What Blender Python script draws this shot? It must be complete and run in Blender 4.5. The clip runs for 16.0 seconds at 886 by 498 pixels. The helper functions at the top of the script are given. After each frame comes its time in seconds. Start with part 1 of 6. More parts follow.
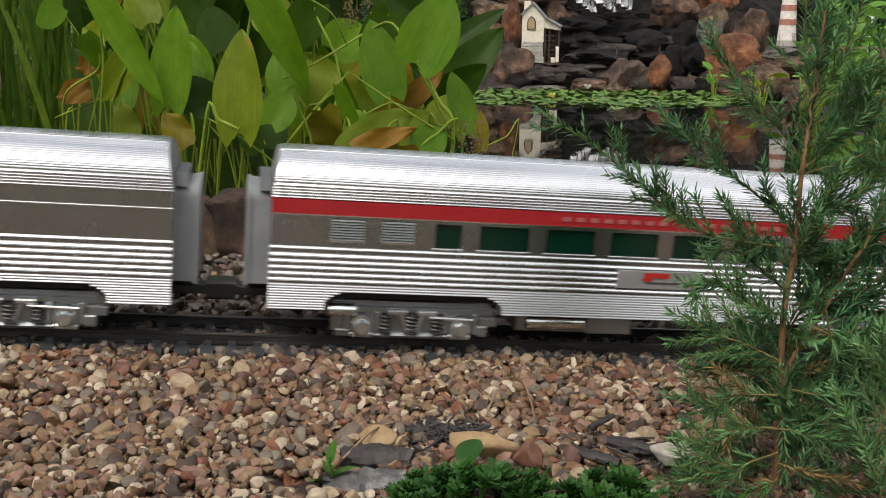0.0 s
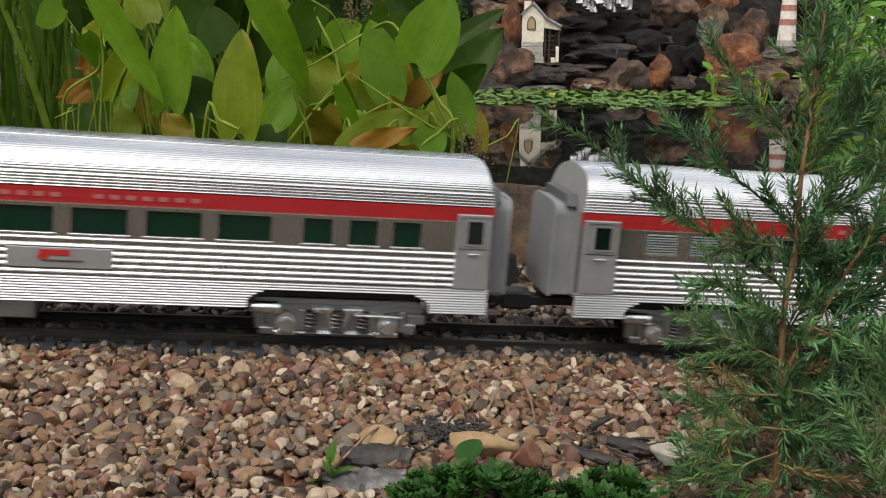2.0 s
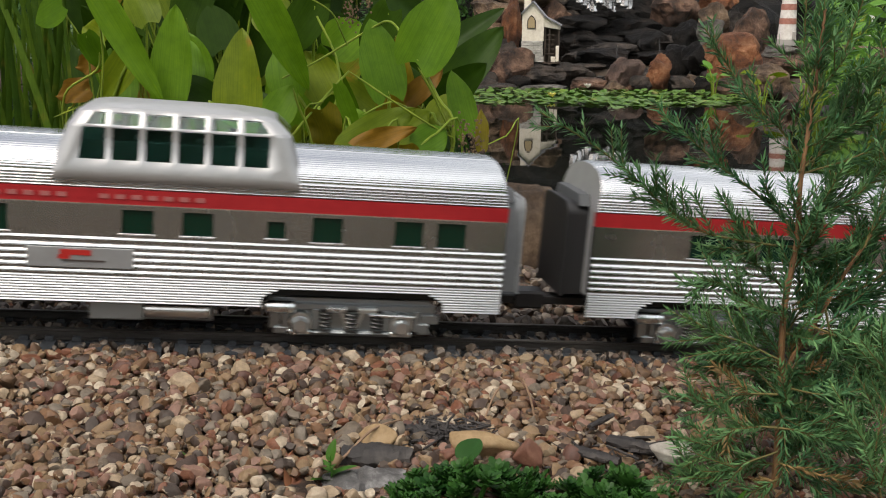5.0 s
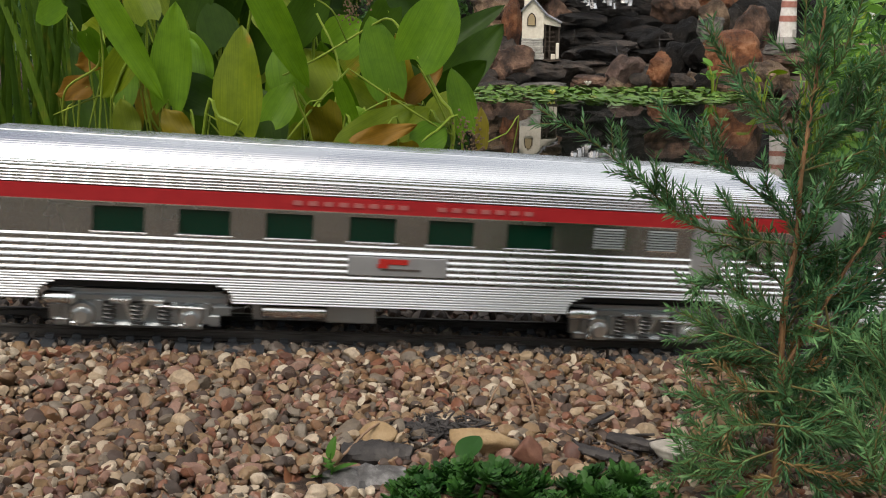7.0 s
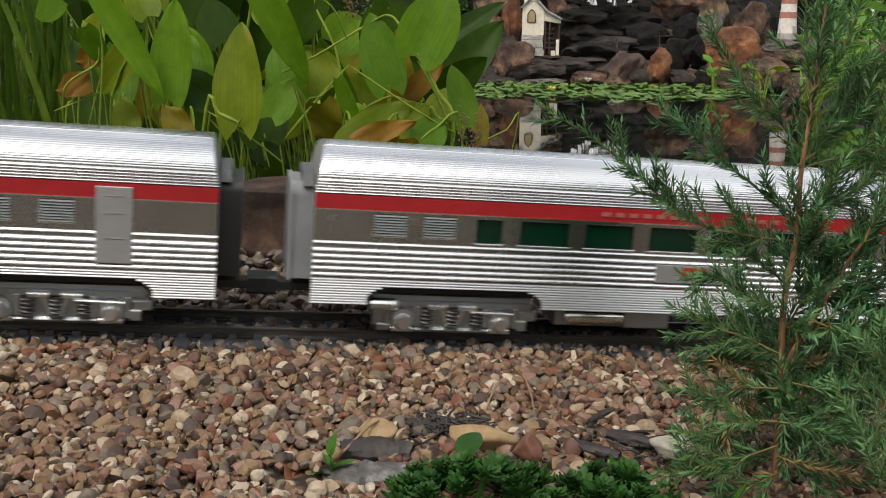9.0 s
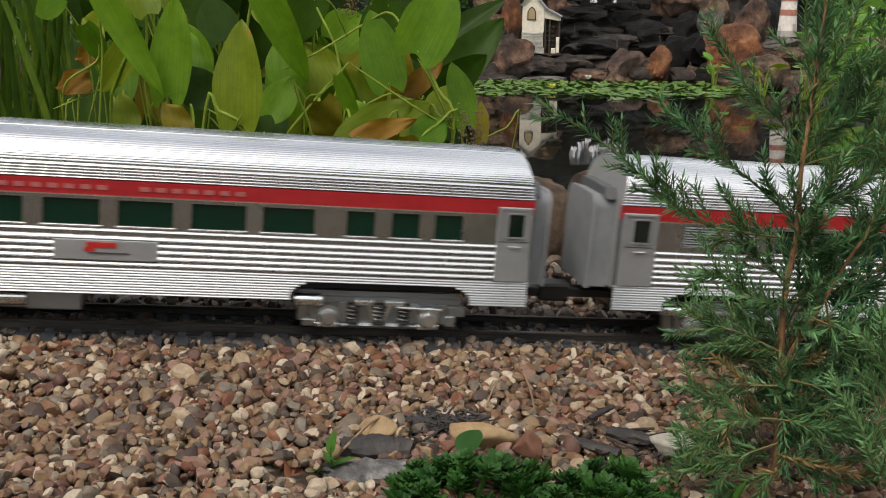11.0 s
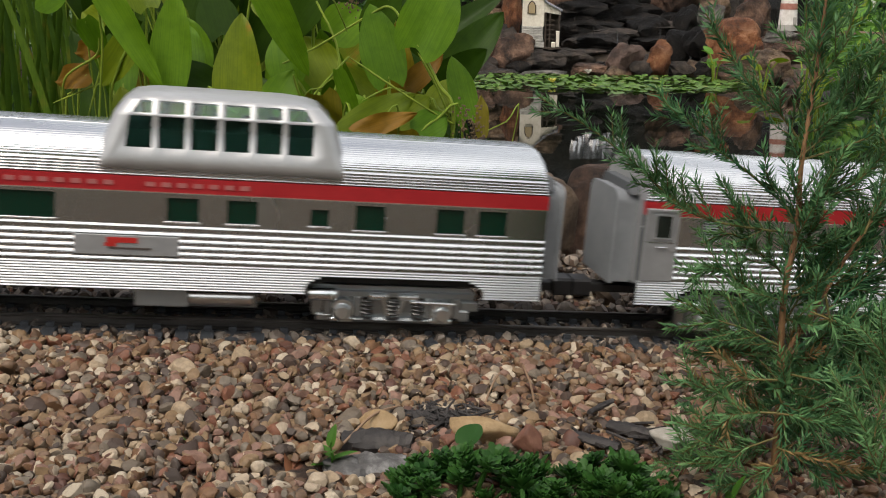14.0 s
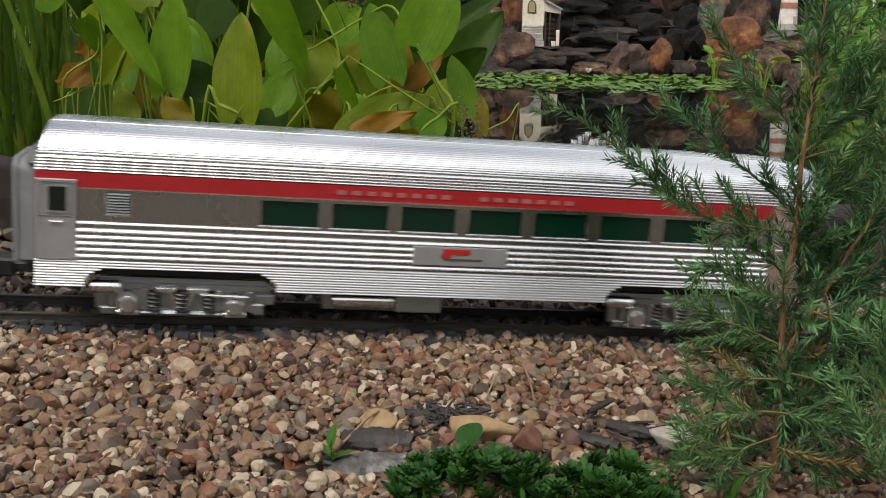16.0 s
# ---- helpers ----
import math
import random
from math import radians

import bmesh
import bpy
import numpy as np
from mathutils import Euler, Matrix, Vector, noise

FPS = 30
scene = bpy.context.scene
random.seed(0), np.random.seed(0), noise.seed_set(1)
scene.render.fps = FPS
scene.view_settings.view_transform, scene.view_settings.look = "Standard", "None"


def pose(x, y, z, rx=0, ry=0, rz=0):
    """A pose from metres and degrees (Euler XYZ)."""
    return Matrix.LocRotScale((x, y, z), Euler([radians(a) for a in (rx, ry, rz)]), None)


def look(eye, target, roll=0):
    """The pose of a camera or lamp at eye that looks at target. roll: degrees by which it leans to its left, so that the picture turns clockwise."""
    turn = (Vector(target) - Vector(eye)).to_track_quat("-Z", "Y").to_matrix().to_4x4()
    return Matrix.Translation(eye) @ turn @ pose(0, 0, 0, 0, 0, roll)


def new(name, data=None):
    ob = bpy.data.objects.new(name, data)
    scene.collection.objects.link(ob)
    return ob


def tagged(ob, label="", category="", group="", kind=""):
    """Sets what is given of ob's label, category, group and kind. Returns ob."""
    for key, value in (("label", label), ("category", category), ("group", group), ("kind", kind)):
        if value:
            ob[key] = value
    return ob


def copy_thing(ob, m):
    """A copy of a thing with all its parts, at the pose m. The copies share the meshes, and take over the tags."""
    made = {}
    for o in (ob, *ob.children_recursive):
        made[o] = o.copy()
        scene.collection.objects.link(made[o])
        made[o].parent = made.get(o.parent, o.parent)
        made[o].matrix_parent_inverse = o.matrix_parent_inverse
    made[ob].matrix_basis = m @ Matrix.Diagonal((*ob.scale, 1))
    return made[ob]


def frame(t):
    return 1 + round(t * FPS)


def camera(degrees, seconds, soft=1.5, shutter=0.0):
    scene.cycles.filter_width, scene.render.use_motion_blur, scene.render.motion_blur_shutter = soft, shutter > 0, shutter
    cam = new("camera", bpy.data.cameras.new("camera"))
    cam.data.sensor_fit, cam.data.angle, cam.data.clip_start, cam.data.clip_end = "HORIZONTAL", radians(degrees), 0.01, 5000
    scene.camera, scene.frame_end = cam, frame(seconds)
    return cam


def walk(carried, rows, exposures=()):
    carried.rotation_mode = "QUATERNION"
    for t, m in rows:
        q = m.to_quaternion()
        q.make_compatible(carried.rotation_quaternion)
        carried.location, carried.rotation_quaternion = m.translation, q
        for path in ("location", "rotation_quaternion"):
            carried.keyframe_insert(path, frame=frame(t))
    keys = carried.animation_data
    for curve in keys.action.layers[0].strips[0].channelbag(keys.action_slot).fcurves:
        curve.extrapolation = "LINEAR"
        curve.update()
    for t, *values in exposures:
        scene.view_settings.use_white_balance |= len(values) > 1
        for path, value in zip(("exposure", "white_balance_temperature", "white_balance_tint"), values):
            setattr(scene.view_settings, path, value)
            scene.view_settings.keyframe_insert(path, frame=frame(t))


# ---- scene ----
# ---- camera ----
SECONDS = 16.0
EYE = (0.0, 0.0, 0.30)
PITCH, ROLL = 12.824, 0.54
cam = camera(45.12, SECONDS, soft=1.05, shutter=0.5)
# slow downward drift of the held camera: seconds, degrees of extra tilt
DRIFT = [(0, 0), (1, 0), (1.5, -.03), (2, 0), (2.5, .045), (3, .03), (3.5, .03), (4, 0), (5.2, .06), (6.5, .15), (7, .18),
         (7.5, .32), (8, .36), (8.5, .33), (9, .36), (10.2, .46), (11.5, .56), (12, .73), (12.5, .82), (13, .82), (13.5, .77),
         (14, .80), (14.5, .835), (15, .85), (15.5, .835), (16, .85)]
walk(cam, [(t, pose(*EYE, 90 - PITCH - d, 0, 0) @ pose(0, 0, 0, 0, 0, ROLL)) for t, d in DRIFT], exposures=[(0, 0.30), (4, 0.28), (9, 0.24), (12, 0.20), (16, 0.20)])

# ---- light ----
world = bpy.data.worlds.new("sky")
scene.world = world
world.use_nodes = True
wn = world.node_tree.nodes
sky = wn.new("ShaderNodeTexSky")
sky.sky_type = 'NISHITA'
sky.sun_disc = False
SUN_EL, SUN_AZ = 58, 215
sky.sun_elevation, sky.sun_rotation = radians(SUN_EL), radians(SUN_AZ)
sky.air_density, sky.dust_density, sky.ozone_density = 0.6, 10.0, 0.5
wn["Background"].inputs["Strength"].default_value = 0.15
cloud = wn.new("ShaderNodeMixRGB")  # thin bright cloud, uneven, over the blue
cloud.inputs[2].default_value = (7.6, 7.7, 7.7, 1)
drift = wn.new("ShaderNodeTexNoise")
drift.inputs["Scale"].default_value, drift.inputs["Detail"].default_value = 1.1, 5.0
where = wn.new("ShaderNodeTexCoord")
cover = wn.new("ShaderNodeMapRange")
cover.inputs["From Min"].default_value, cover.inputs["From Max"].default_value = 0.36, 0.60
cover.inputs["To Min"].default_value, cover.inputs["To Max"].default_value = 0.0, 0.95
world.node_tree.links.new(where.outputs["Generated"], drift.inputs["Vector"])
# the cloud thins out towards the north
axes = wn.new("ShaderNodeSeparateXYZ")
thin = wn.new("ShaderNodeMath")
thin.operation, thin.inputs[1].default_value = 'MULTIPLY_ADD', -0.15
world.node_tree.links.new(where.outputs["Generated"], axes.inputs[0])
world.node_tree.links.new(axes.outputs["Y"], thin.inputs[0])
world.node_tree.links.new(drift.outputs[0], thin.inputs[2])
world.node_tree.links.new(thin.outputs[0], cover.inputs["Value"])
world.node_tree.links.new(cover.outputs[0], cloud.inputs[0])
world.node_tree.links.new(sky.outputs[0], cloud.inputs[1])
world.node_tree.links.new(cloud.outputs[0], wn["Background"].inputs["Color"])
sun = new("sun", bpy.data.lights.new("sun", 'SUN'))
sun.data.energy, sun.data.angle, sun.data.color = 1.3, radians(16), (1.0, 0.95, 0.86)
az, el = radians(SUN_AZ), radians(SUN_EL)
sun_dir = Vector((math.sin(az) * math.cos(el), math.cos(az) * math.cos(el), math.sin(el)))
sun.matrix_basis = look(sun_dir * 5, (0, 0, 0))


# ---- materials ----
def material(name, color, rough=0.6, metal=0.0, spec=0.5):
    m = bpy.data.materials.new(name)
    m.use_nodes = True
    b = m.node_tree.nodes["Principled BSDF"]
    b.inputs["Base Color"].default_value = (*color, 1)
    b.inputs["Roughness"].default_value = rough
    b.inputs["Metallic"].default_value = metal
    b.inputs["Specular IOR Level"].default_value = spec
    return m


def ramp_into(m, src, stops, socket="Base Color", interp='LINEAR'):
    nt = m.node_tree
    r = nt.nodes.new("ShaderNodeValToRGB")
    r.color_ramp.interpolation = interp
    while len(r.color_ramp.elements) < len(stops):
        r.color_ramp.elements.new(0.5)
    for e, (pos, col) in zip(r.color_ramp.elements, stops):
        e.position, e.color = pos, (*col, 1)
    nt.links.new(src, r.inputs[0])
    if socket:
        nt.links.new(r.outputs[0], nt.nodes["Principled BSDF"].inputs[socket])
    return r


def noise_tex(m, scale, detail=4.0, rough=0.6, coords="Object", stretch=None):
    nt = m.node_tree
    tc = nt.nodes.new("ShaderNodeTexCoord")
    n = nt.nodes.new("ShaderNodeTexNoise")
    n.inputs["Scale"].default_value, n.inputs["Detail"].default_value, n.inputs["Roughness"].default_value = scale, detail, rough
    if stretch:
        mp = nt.nodes.new("ShaderNodeMapping")
        mp.inputs["Scale"].default_value = stretch
        nt.links.new(tc.outputs[coords], mp.inputs[0])
        nt.links.new(mp.outputs[0], n.inputs["Vector"])
    else:
        nt.links.new(tc.outputs[coords], n.inputs["Vector"])
    return n


def bump_from(m, src, strength=0.3, dist=0.002):
    nt = m.node_tree
    b = nt.nodes.new("ShaderNodeBump")
    b.inputs["Strength"].default_value, b.inputs["Distance"].default_value = strength, dist
    nt.links.new(src, b.inputs["Height"])
    nt.links.new(b.outputs[0], nt.nodes["Principled BSDF"].inputs["Normal"])
    return b


def mixed(m, fac, a_out, b_col, mode='MIX', fixed=None):
    nt = m.node_tree
    x = nt.nodes.new("ShaderNodeMixRGB")
    x.blend_type = mode
    if fixed is None:
        nt.links.new(fac, x.inputs[0])
    else:
        x.inputs[0].default_value = fixed
    nt.links.new(a_out, x.inputs[1])
    if isinstance(b_col, tuple):
        x.inputs[2].default_value = (*b_col, 1)
    else:
        nt.links.new(b_col, x.inputs[2])
    nt.links.new(x.outputs[0], nt.nodes["Principled BSDF"].inputs["Base Color"])
    return x.outputs[0]


def metal_mat(name, color, rough, var=0.12):
    m = material(name, color, rough, 1.0)
    n = noise_tex(m, 30, 5, 0.65, stretch=(0.15, 1, 1))
    ramp_into(m, n.outputs[0], [(0.3, tuple(c * 0.86 for c in color)), (0.7, color)])
    n2 = noise_tex(m, 9, 4, 0.6)
    ramp_into(m, n2.outputs[0], [(0.3, (rough - var / 2,) * 3), (0.75, (rough + var,) * 3)], "Roughness")
    n3 = noise_tex(m, 260, 2, 0.5, stretch=(0.1, 1, 1))
    bump_from(m, n3.outputs[0], 0.06, 0.0004)
    return m


ALU = metal_mat("brushed_aluminium", (0.84, 0.845, 0.85), 0.17, 0.08)
ALU_BAND = metal_mat("flat_aluminium", (0.435, 0.46, 0.475), 0.24, 0.08)
FLUTE = metal_mat("fluted_skirt_metal", (0.74, 0.745, 0.75), 0.30, 0.06)
ROOF = metal_mat("grooved_roof_metal", (0.82, 0.83, 0.845), 0.24, 0.08)
DOMEMETAL = material("dome_silver_paint", (0.42, 0.425, 0.43), 0.38, 0.5)
n = noise_tex(DOMEMETAL, 40, 5)
ramp_into(DOMEMETAL, n.outputs[0], [(0.3, (0.38, 0.385, 0.39)), (0.7, (0.45, 0.455, 0.46))])
GREY = material("grey_paint", (0.29, 0.295, 0.30), 0.42, 0.35)
n = noise_tex(GREY, 60, 4)
ramp_into(GREY, n.outputs[0], [(0.3, (0.265, 0.27, 0.275)), (0.7, (0.315, 0.32, 0.325))])
BELLOWS = material("grey_gangway_paint", (0.19, 0.20, 0.21), 0.5, 0.0, 0.3)
n = noise_tex(BELLOWS, 50, 4)
ramp_into(BELLOWS, n.outputs[0], [(0.3, (0.165, 0.175, 0.185)), (0.7, (0.215, 0.225, 0.235))])
RUBBER = material("dark_rubber", (0.07, 0.075, 0.08), 0.6)
SLAT = material("dull_vent_slat", (0.17, 0.19, 0.19), 0.6)
PEWTER = metal_mat("cast_truck_metal", (0.36, 0.385, 0.395), 0.36, 0.2)
CAST = metal_mat("bright_cast_metal", (0.77, 0.81, 0.825), 0.24, 0.15)
STEEL = metal_mat("bright_steel", (0.72, 0.72, 0.72), 0.22)
BLACK = material("black_plastic", (0.012, 0.012, 0.013), 0.5)
RED = material("red_stripe_paint", (0.30, 0.014, 0.018), 0.4, 0.0, 0.35)
n = noise_tex(RED, 80, 4)
ramp_into(RED, n.outputs[0], [(0.3, (0.27, 0.012, 0.016)), (0.7, (0.33, 0.018, 0.021))])
PALE = material("pale_lettering", (0.35, 0.11, 0.105), 0.5)
LOGO_RED = material("logo_red", (0.38, 0.018, 0.014), 0.4)
LOGO_DARK = material("logo_dark", (0.06, 0.045, 0.04), 0.5)
GREENPANE = material("green_tinted_pane", (0.0018, 0.020, 0.011), 0.12, 0.0, 0.35)
DARKPANE = material("dark_pane", (0.004, 0.010, 0.008), 0.08)
DOMEGLASS = material("dome_glass", (0.55, 0.86, 0.80), 0.03)
SPRING = material("spring_steel", (0.07, 0.07, 0.068), 0.45, 0.7)
DOMEGLASS.node_tree.nodes["Principled BSDF"].inputs["Transmission Weight"].default_value = 1.0


# ---- mesh building ----
class Shape:
    """Collects vertices and faces for one mesh."""

    def __init__(self):
        self.v, self.f = [], []

    def add(self, verts, faces):
        k = len(self.v)
        self.v.extend(tuple(p) for p in verts)
        self.f.extend(tuple(i + k for i in f) for f in faces)
        return self

    def box(self, x0, x1, y0, y1, z0, z1, ch=0.0):
        """A box, its edges along x chamfered by ch."""
        if ch <= 0:
            prof = [(y0, z0), (y1, z0), (y1, z1), (y0, z1)]
        else:
            prof = [(y0 + ch, z0), (y1 - ch, z0), (y1, z0 + ch), (y1, z1 - ch), (y1 - ch, z1), (y0 + ch, z1), (y0, z1 - ch), (y0, z0 + ch)]
        return self.extrude(prof, x0, x1)

    def extrude(self, prof, x0, x1):
        n = len(prof)
        vs = [(x0, y, z) for y, z in prof] + [(x1, y, z) for y, z in prof]
        fs = [(i, (i + 1) % n, n + (i + 1) % n, n + i) for i in range(n)]
        fs += [tuple(range(n - 1, -1, -1)), tuple(range(n, 2 * n))]
        return self.add(vs, fs)

    def loft(self, rings, closed=True, caps=True):
        n = len(rings[0])
        vs = [p for ring in rings for p in ring]
        fs = []
        for a in range(len(rings) - 1):
            for i in range(n if closed else n - 1):
                j = (i + 1) % n
                fs.append((a * n + i, a * n + j, (a + 1) * n + j, (a + 1) * n + i))
        if caps and closed:
            fs += [tuple(range(n - 1, -1, -1)), tuple(range((len(rings) - 1) * n, len(rings) * n))]
        return self.add(vs, fs)

    def tube(self, a, b, r0, r1=None, n=10, round_ends=0.0):
        a, b = Vector(a), Vector(b)
        r1 = r0 if r1 is None else r1
        d = (b - a).normalized()
        p = d.orthogonal().normalized()
        q = d.cross(p)
        stops = [(a, r0), (b, r1)]
        if round_ends:
            e = d * round_ends
            stops = [(a, r0 * 0.6), (a + e * 0.4, r0 * 0.9), (a + e, r0), (b - e, r1), (b - e * 0.4, r1 * 0.9), (b, r1 * 0.6)]
        rings = [[c + (p * math.cos(t) + q * math.sin(t)) * r for t in (2 * math.pi * i / n for i in range(n))] for c, r in stops]
        return self.loft(rings)

    def path_tube(self, pts, radii, n=6):
        rings = []
        pts = [Vector(p) for p in pts]
        side = None
        for i, p in enumerate(pts):
            d = (pts[min(i + 1, len(pts) - 1)] - pts[max(i - 1, 0)]).normalized()
            side = d.orthogonal().normalized() if side is None else (side - d * side.dot(d)).normalized()
            up = d.cross(side)
            rings.append([p + (side * math.cos(t) + up * math.sin(t)) * radii[i] for t in (2 * math.pi * k / n for k in range(n))])
        return self.loft(rings)

    def welded(self):
        """Joins corners that lie on one another."""
        seen, remap, out = {}, [], []
        for p in self.v:
            key = tuple(round(c, 6) for c in p)
            if key not in seen:
                seen[key] = len(out)
                out.append(p)
            remap.append(seen[key])
        self.v = out
        self.f = [f for f in (tuple(remap[i] for i in f) for f in self.f) if len(set(f)) == len(f)]
        return self

    def mesh(self, name, mat, smooth=False, angle=None):
        me = bpy.data.meshes.new(name)
        me.from_pydata(self.v, [], self.f)
        me.materials.append(mat)
        if smooth:
            me.polygons.foreach_set("use_smooth", [True] * len(me.polygons))
            if angle:
                me.set_sharp_from_angle(angle=radians(angle))
        me.update()
        return me


def part(name, shape, mat, parent, label="", smooth=False, angle=35):
    ob = new(name, shape.mesh(name, mat, smooth, angle))
    ob.parent = parent
    if label:
        tagged(ob, label)
    return ob


def thing(name, label, category, group="", kind="", m=None):
    ob = new(name)
    tagged(ob, label, category, group, kind)
    if m is not None:
        ob.matrix_basis = m
    return ob


def solo(name, shape, mat, label, category, group="", kind="", smooth=False, angle=35):
    ob = new(name, shape.mesh(name, mat, smooth, angle))
    return tagged(ob, label, category, group, kind)


# ---- the track's frame: x along the rails, y across them (away from the camera), z up from the rail heads ----
YAW, GRADE, SPEED = 10.05, 4.18, 0.2338
RAIL0 = Vector((0.0, 0.8664, 0.0321))
_ps, _g = radians(YAW), radians(GRADE)
AX = Vector((math.cos(_ps) * math.cos(_g), math.sin(_ps) * math.cos(_g), -math.sin(_g)))
AY = Vector((-math.sin(_ps), math.cos(_ps), 0))
AZ = AX.cross(AY)
TRACK = Matrix((AX, AY, AZ)).transposed().to_4x4()
TRACK.translation = RAIL0


def on_track(s, u=0.0, v=0.0):
    return RAIL0 + AX * s + AY * u + AZ * v


# ---- stones ----
def ico(sub):
    bm = bmesh.new()
    bmesh.ops.create_icosphere(bm, subdivisions=sub, radius=1.0)
    bm.verts.ensure_lookup_table()
    v = np.array([p.co[:] for p in bm.verts])
    f = np.array([[q.index for q in t.verts] for t in bm.faces])
    bm.free()
    return v / np.linalg.norm(v, axis=1)[:, None], f


ICO1, ICO2, ICO3, ICO4 = ico(2), ico(3), ico(4), ico(5)
RNG = np.random.default_rng(7)


def stone_shape(base, rng, planes=15, soft=70.0, lump=0.0):
    """A rounded, broken stone of radius about one: a sphere cut by soft planes."""
    d = base[0]
    n = rng.normal(size=(planes, 3))
    n /= np.linalg.norm(n, axis=1)[:, None]
    dist = rng.uniform(0.60, 0.88, planes)
    c = np.maximum(d @ n.T, 0.02) / dist
    r = 1.0 / (np.sum(np.concatenate([c, np.full((len(d), 1), 0.9)], axis=1) ** soft, axis=1) ** (1 / soft))
    if lump:
        off = rng.uniform(-50, 50, 3)
        r = r * np.array([1 + lump * (noise.fractal(Vector(p * 1.7 + off), 0.9, 2.1, 5)) for p in d])
    return d * r[:, None]


def turn(rng):
    q = rng.normal(size=4)
    q /= np.linalg.norm(q)
    w, x, y, z = q
    return np.array([[1 - 2 * (y * y + z * z), 2 * (x * y - w * z), 2 * (x * z + w * y)], [2 * (x * y + w * z), 1 - 2 * (x * x + z * z), 2 * (y * z - w * x)],
                     [2 * (x * z - w * y), 2 * (y * z + w * x), 1 - 2 * (x * x + y * y)]])


def array_mesh(name, verts, tris, mat, smooth=True, sharp=0):
    """A mesh from arrays of corners and triangles."""
    me = bpy.data.meshes.new(name)
    me.vertices.add(len(verts))
    me.vertices.foreach_set("co", np.ascontiguousarray(verts, dtype=np.float32).ravel())
    k = tris.shape[1]
    me.loops.add(len(tris) * k)
    me.loops.foreach_set("vertex_index", np.ascontiguousarray(tris, dtype=np.int32).ravel())
    me.polygons.add(len(tris))
    me.polygons.foreach_set("loop_start", np.arange(0, len(tris) * k, k, dtype=np.int32))
    me.polygons.foreach_set("use_smooth", np.full(len(tris), smooth))
    me.materials.append(mat)
    me.update(calc_edges=True)
    me.validate()
    if sharp:
        me.set_sharp_from_angle(angle=radians(sharp))
    return me


def pebble_material(name, per_object, stops):
    m = material(name, (0.3, 0.2, 0.15), 0.62)
    nt = m.node_tree
    src = nt.nodes.new("ShaderNodeObjectInfo").outputs["Random"] if per_object else nt.nodes.new("ShaderNodeNewGeometry").outputs["Random Per Island"]
    r = ramp_into(m, src, [(a, (0.92 * c[0], 0.87 * c[1], 0.81 * c[2])) for a, c in stops], None, 'CONSTANT')
    n = noise_tex(m, 260, 6, 0.7)
    dark = ramp_into(m, n.outputs[0], [(0.25, (0.42, 0.40, 0.38)), (0.6, (0.86, 0.86, 0.86)), (0.85, (1.1, 1.08, 1.02))], None)
    mixed(m, None, r.outputs[0], dark.outputs[0], 'MULTIPLY', 1.0)
    n2 = noise_tex(m, 900, 4, 0.7)
    bump_from(m, n2.outputs[0], 0.35, 0.0006)
    return m


PEB = [(0.0, (0.165, 0.100, 0.058)), (0.07, (0.270, 0.188, 0.105)), (0.14, (0.105, 0.044, 0.028)), (0.20, (0.370, 0.295, 0.200)), (0.27, (0.062, 0.038, 0.026)), (0.34, (0.155, 0.095, 0.052)),
       (0.42, (0.195, 0.078, 0.040)), (0.48, (0.450, 0.385, 0.295)), (0.54, (0.145, 0.118, 0.088)), (0.61, (0.205, 0.112, 0.055)), (0.69, (0.066, 0.048, 0.037)), (0.74, (0.235, 0.158, 0.086)),
       (0.82, (0.260, 0.155, 0.118)), (0.89, (0.180, 0.155, 0.122)), (0.95, (0.530, 0.475, 0.380))]
GREYPEB = [(a, tuple(1.6 * q for q in c)) for a, c in ((0.0, (0.080, 0.068, 0.058)), (0.15, (0.120, 0.105, 0.092)), (0.3, (0.048, 0.040, 0.035)), (0.45, (0.200, 0.175, 0.150)), (0.6, (0.090, 0.062, 0.046)), (0.75, (0.062, 0.050, 0.043)), (0.88, (0.150, 0.120, 0.094)))]
GRAVEL = pebble_material("mixed_pea_gravel", False, PEB)
PEBBLE = pebble_material("pea_gravel_stone", True, PEB)
GRAVEL_BACK = pebble_material("grey_gravel", False, GREYPEB)


# ---- ground ----
def smooth_step(a, b, x):
    t = min(1.0, max(0.0, (x - a) / (b - a)))
    return t * t * (3 - 2 * t)


def track_su(x, y):
    dx, dy = x - RAIL0.x, y - RAIL0.y
    return dx * math.cos(_ps) + dy * math.sin(_ps), -dx * math.sin(_ps) + dy * math.cos(_ps)


def pond_amount(x, y):
    """1 in the pond, 0 on its banks."""
    s, u = track_su(x, y)
    w = 0.10 * noise.noise(Vector((x * 1.3, y * 1.3, 3.0)))
    a = smooth_step(0.20, 0.30, u)
    b = 1 - smooth_step(4.10, 4.30, y + w)
    c = 1 - smooth_step(1.20, 1.45, x + w - 0.10 * (2.0 - y))
    d = smooth_step(-1.9, -1.6, x)
    return a * b * c * d


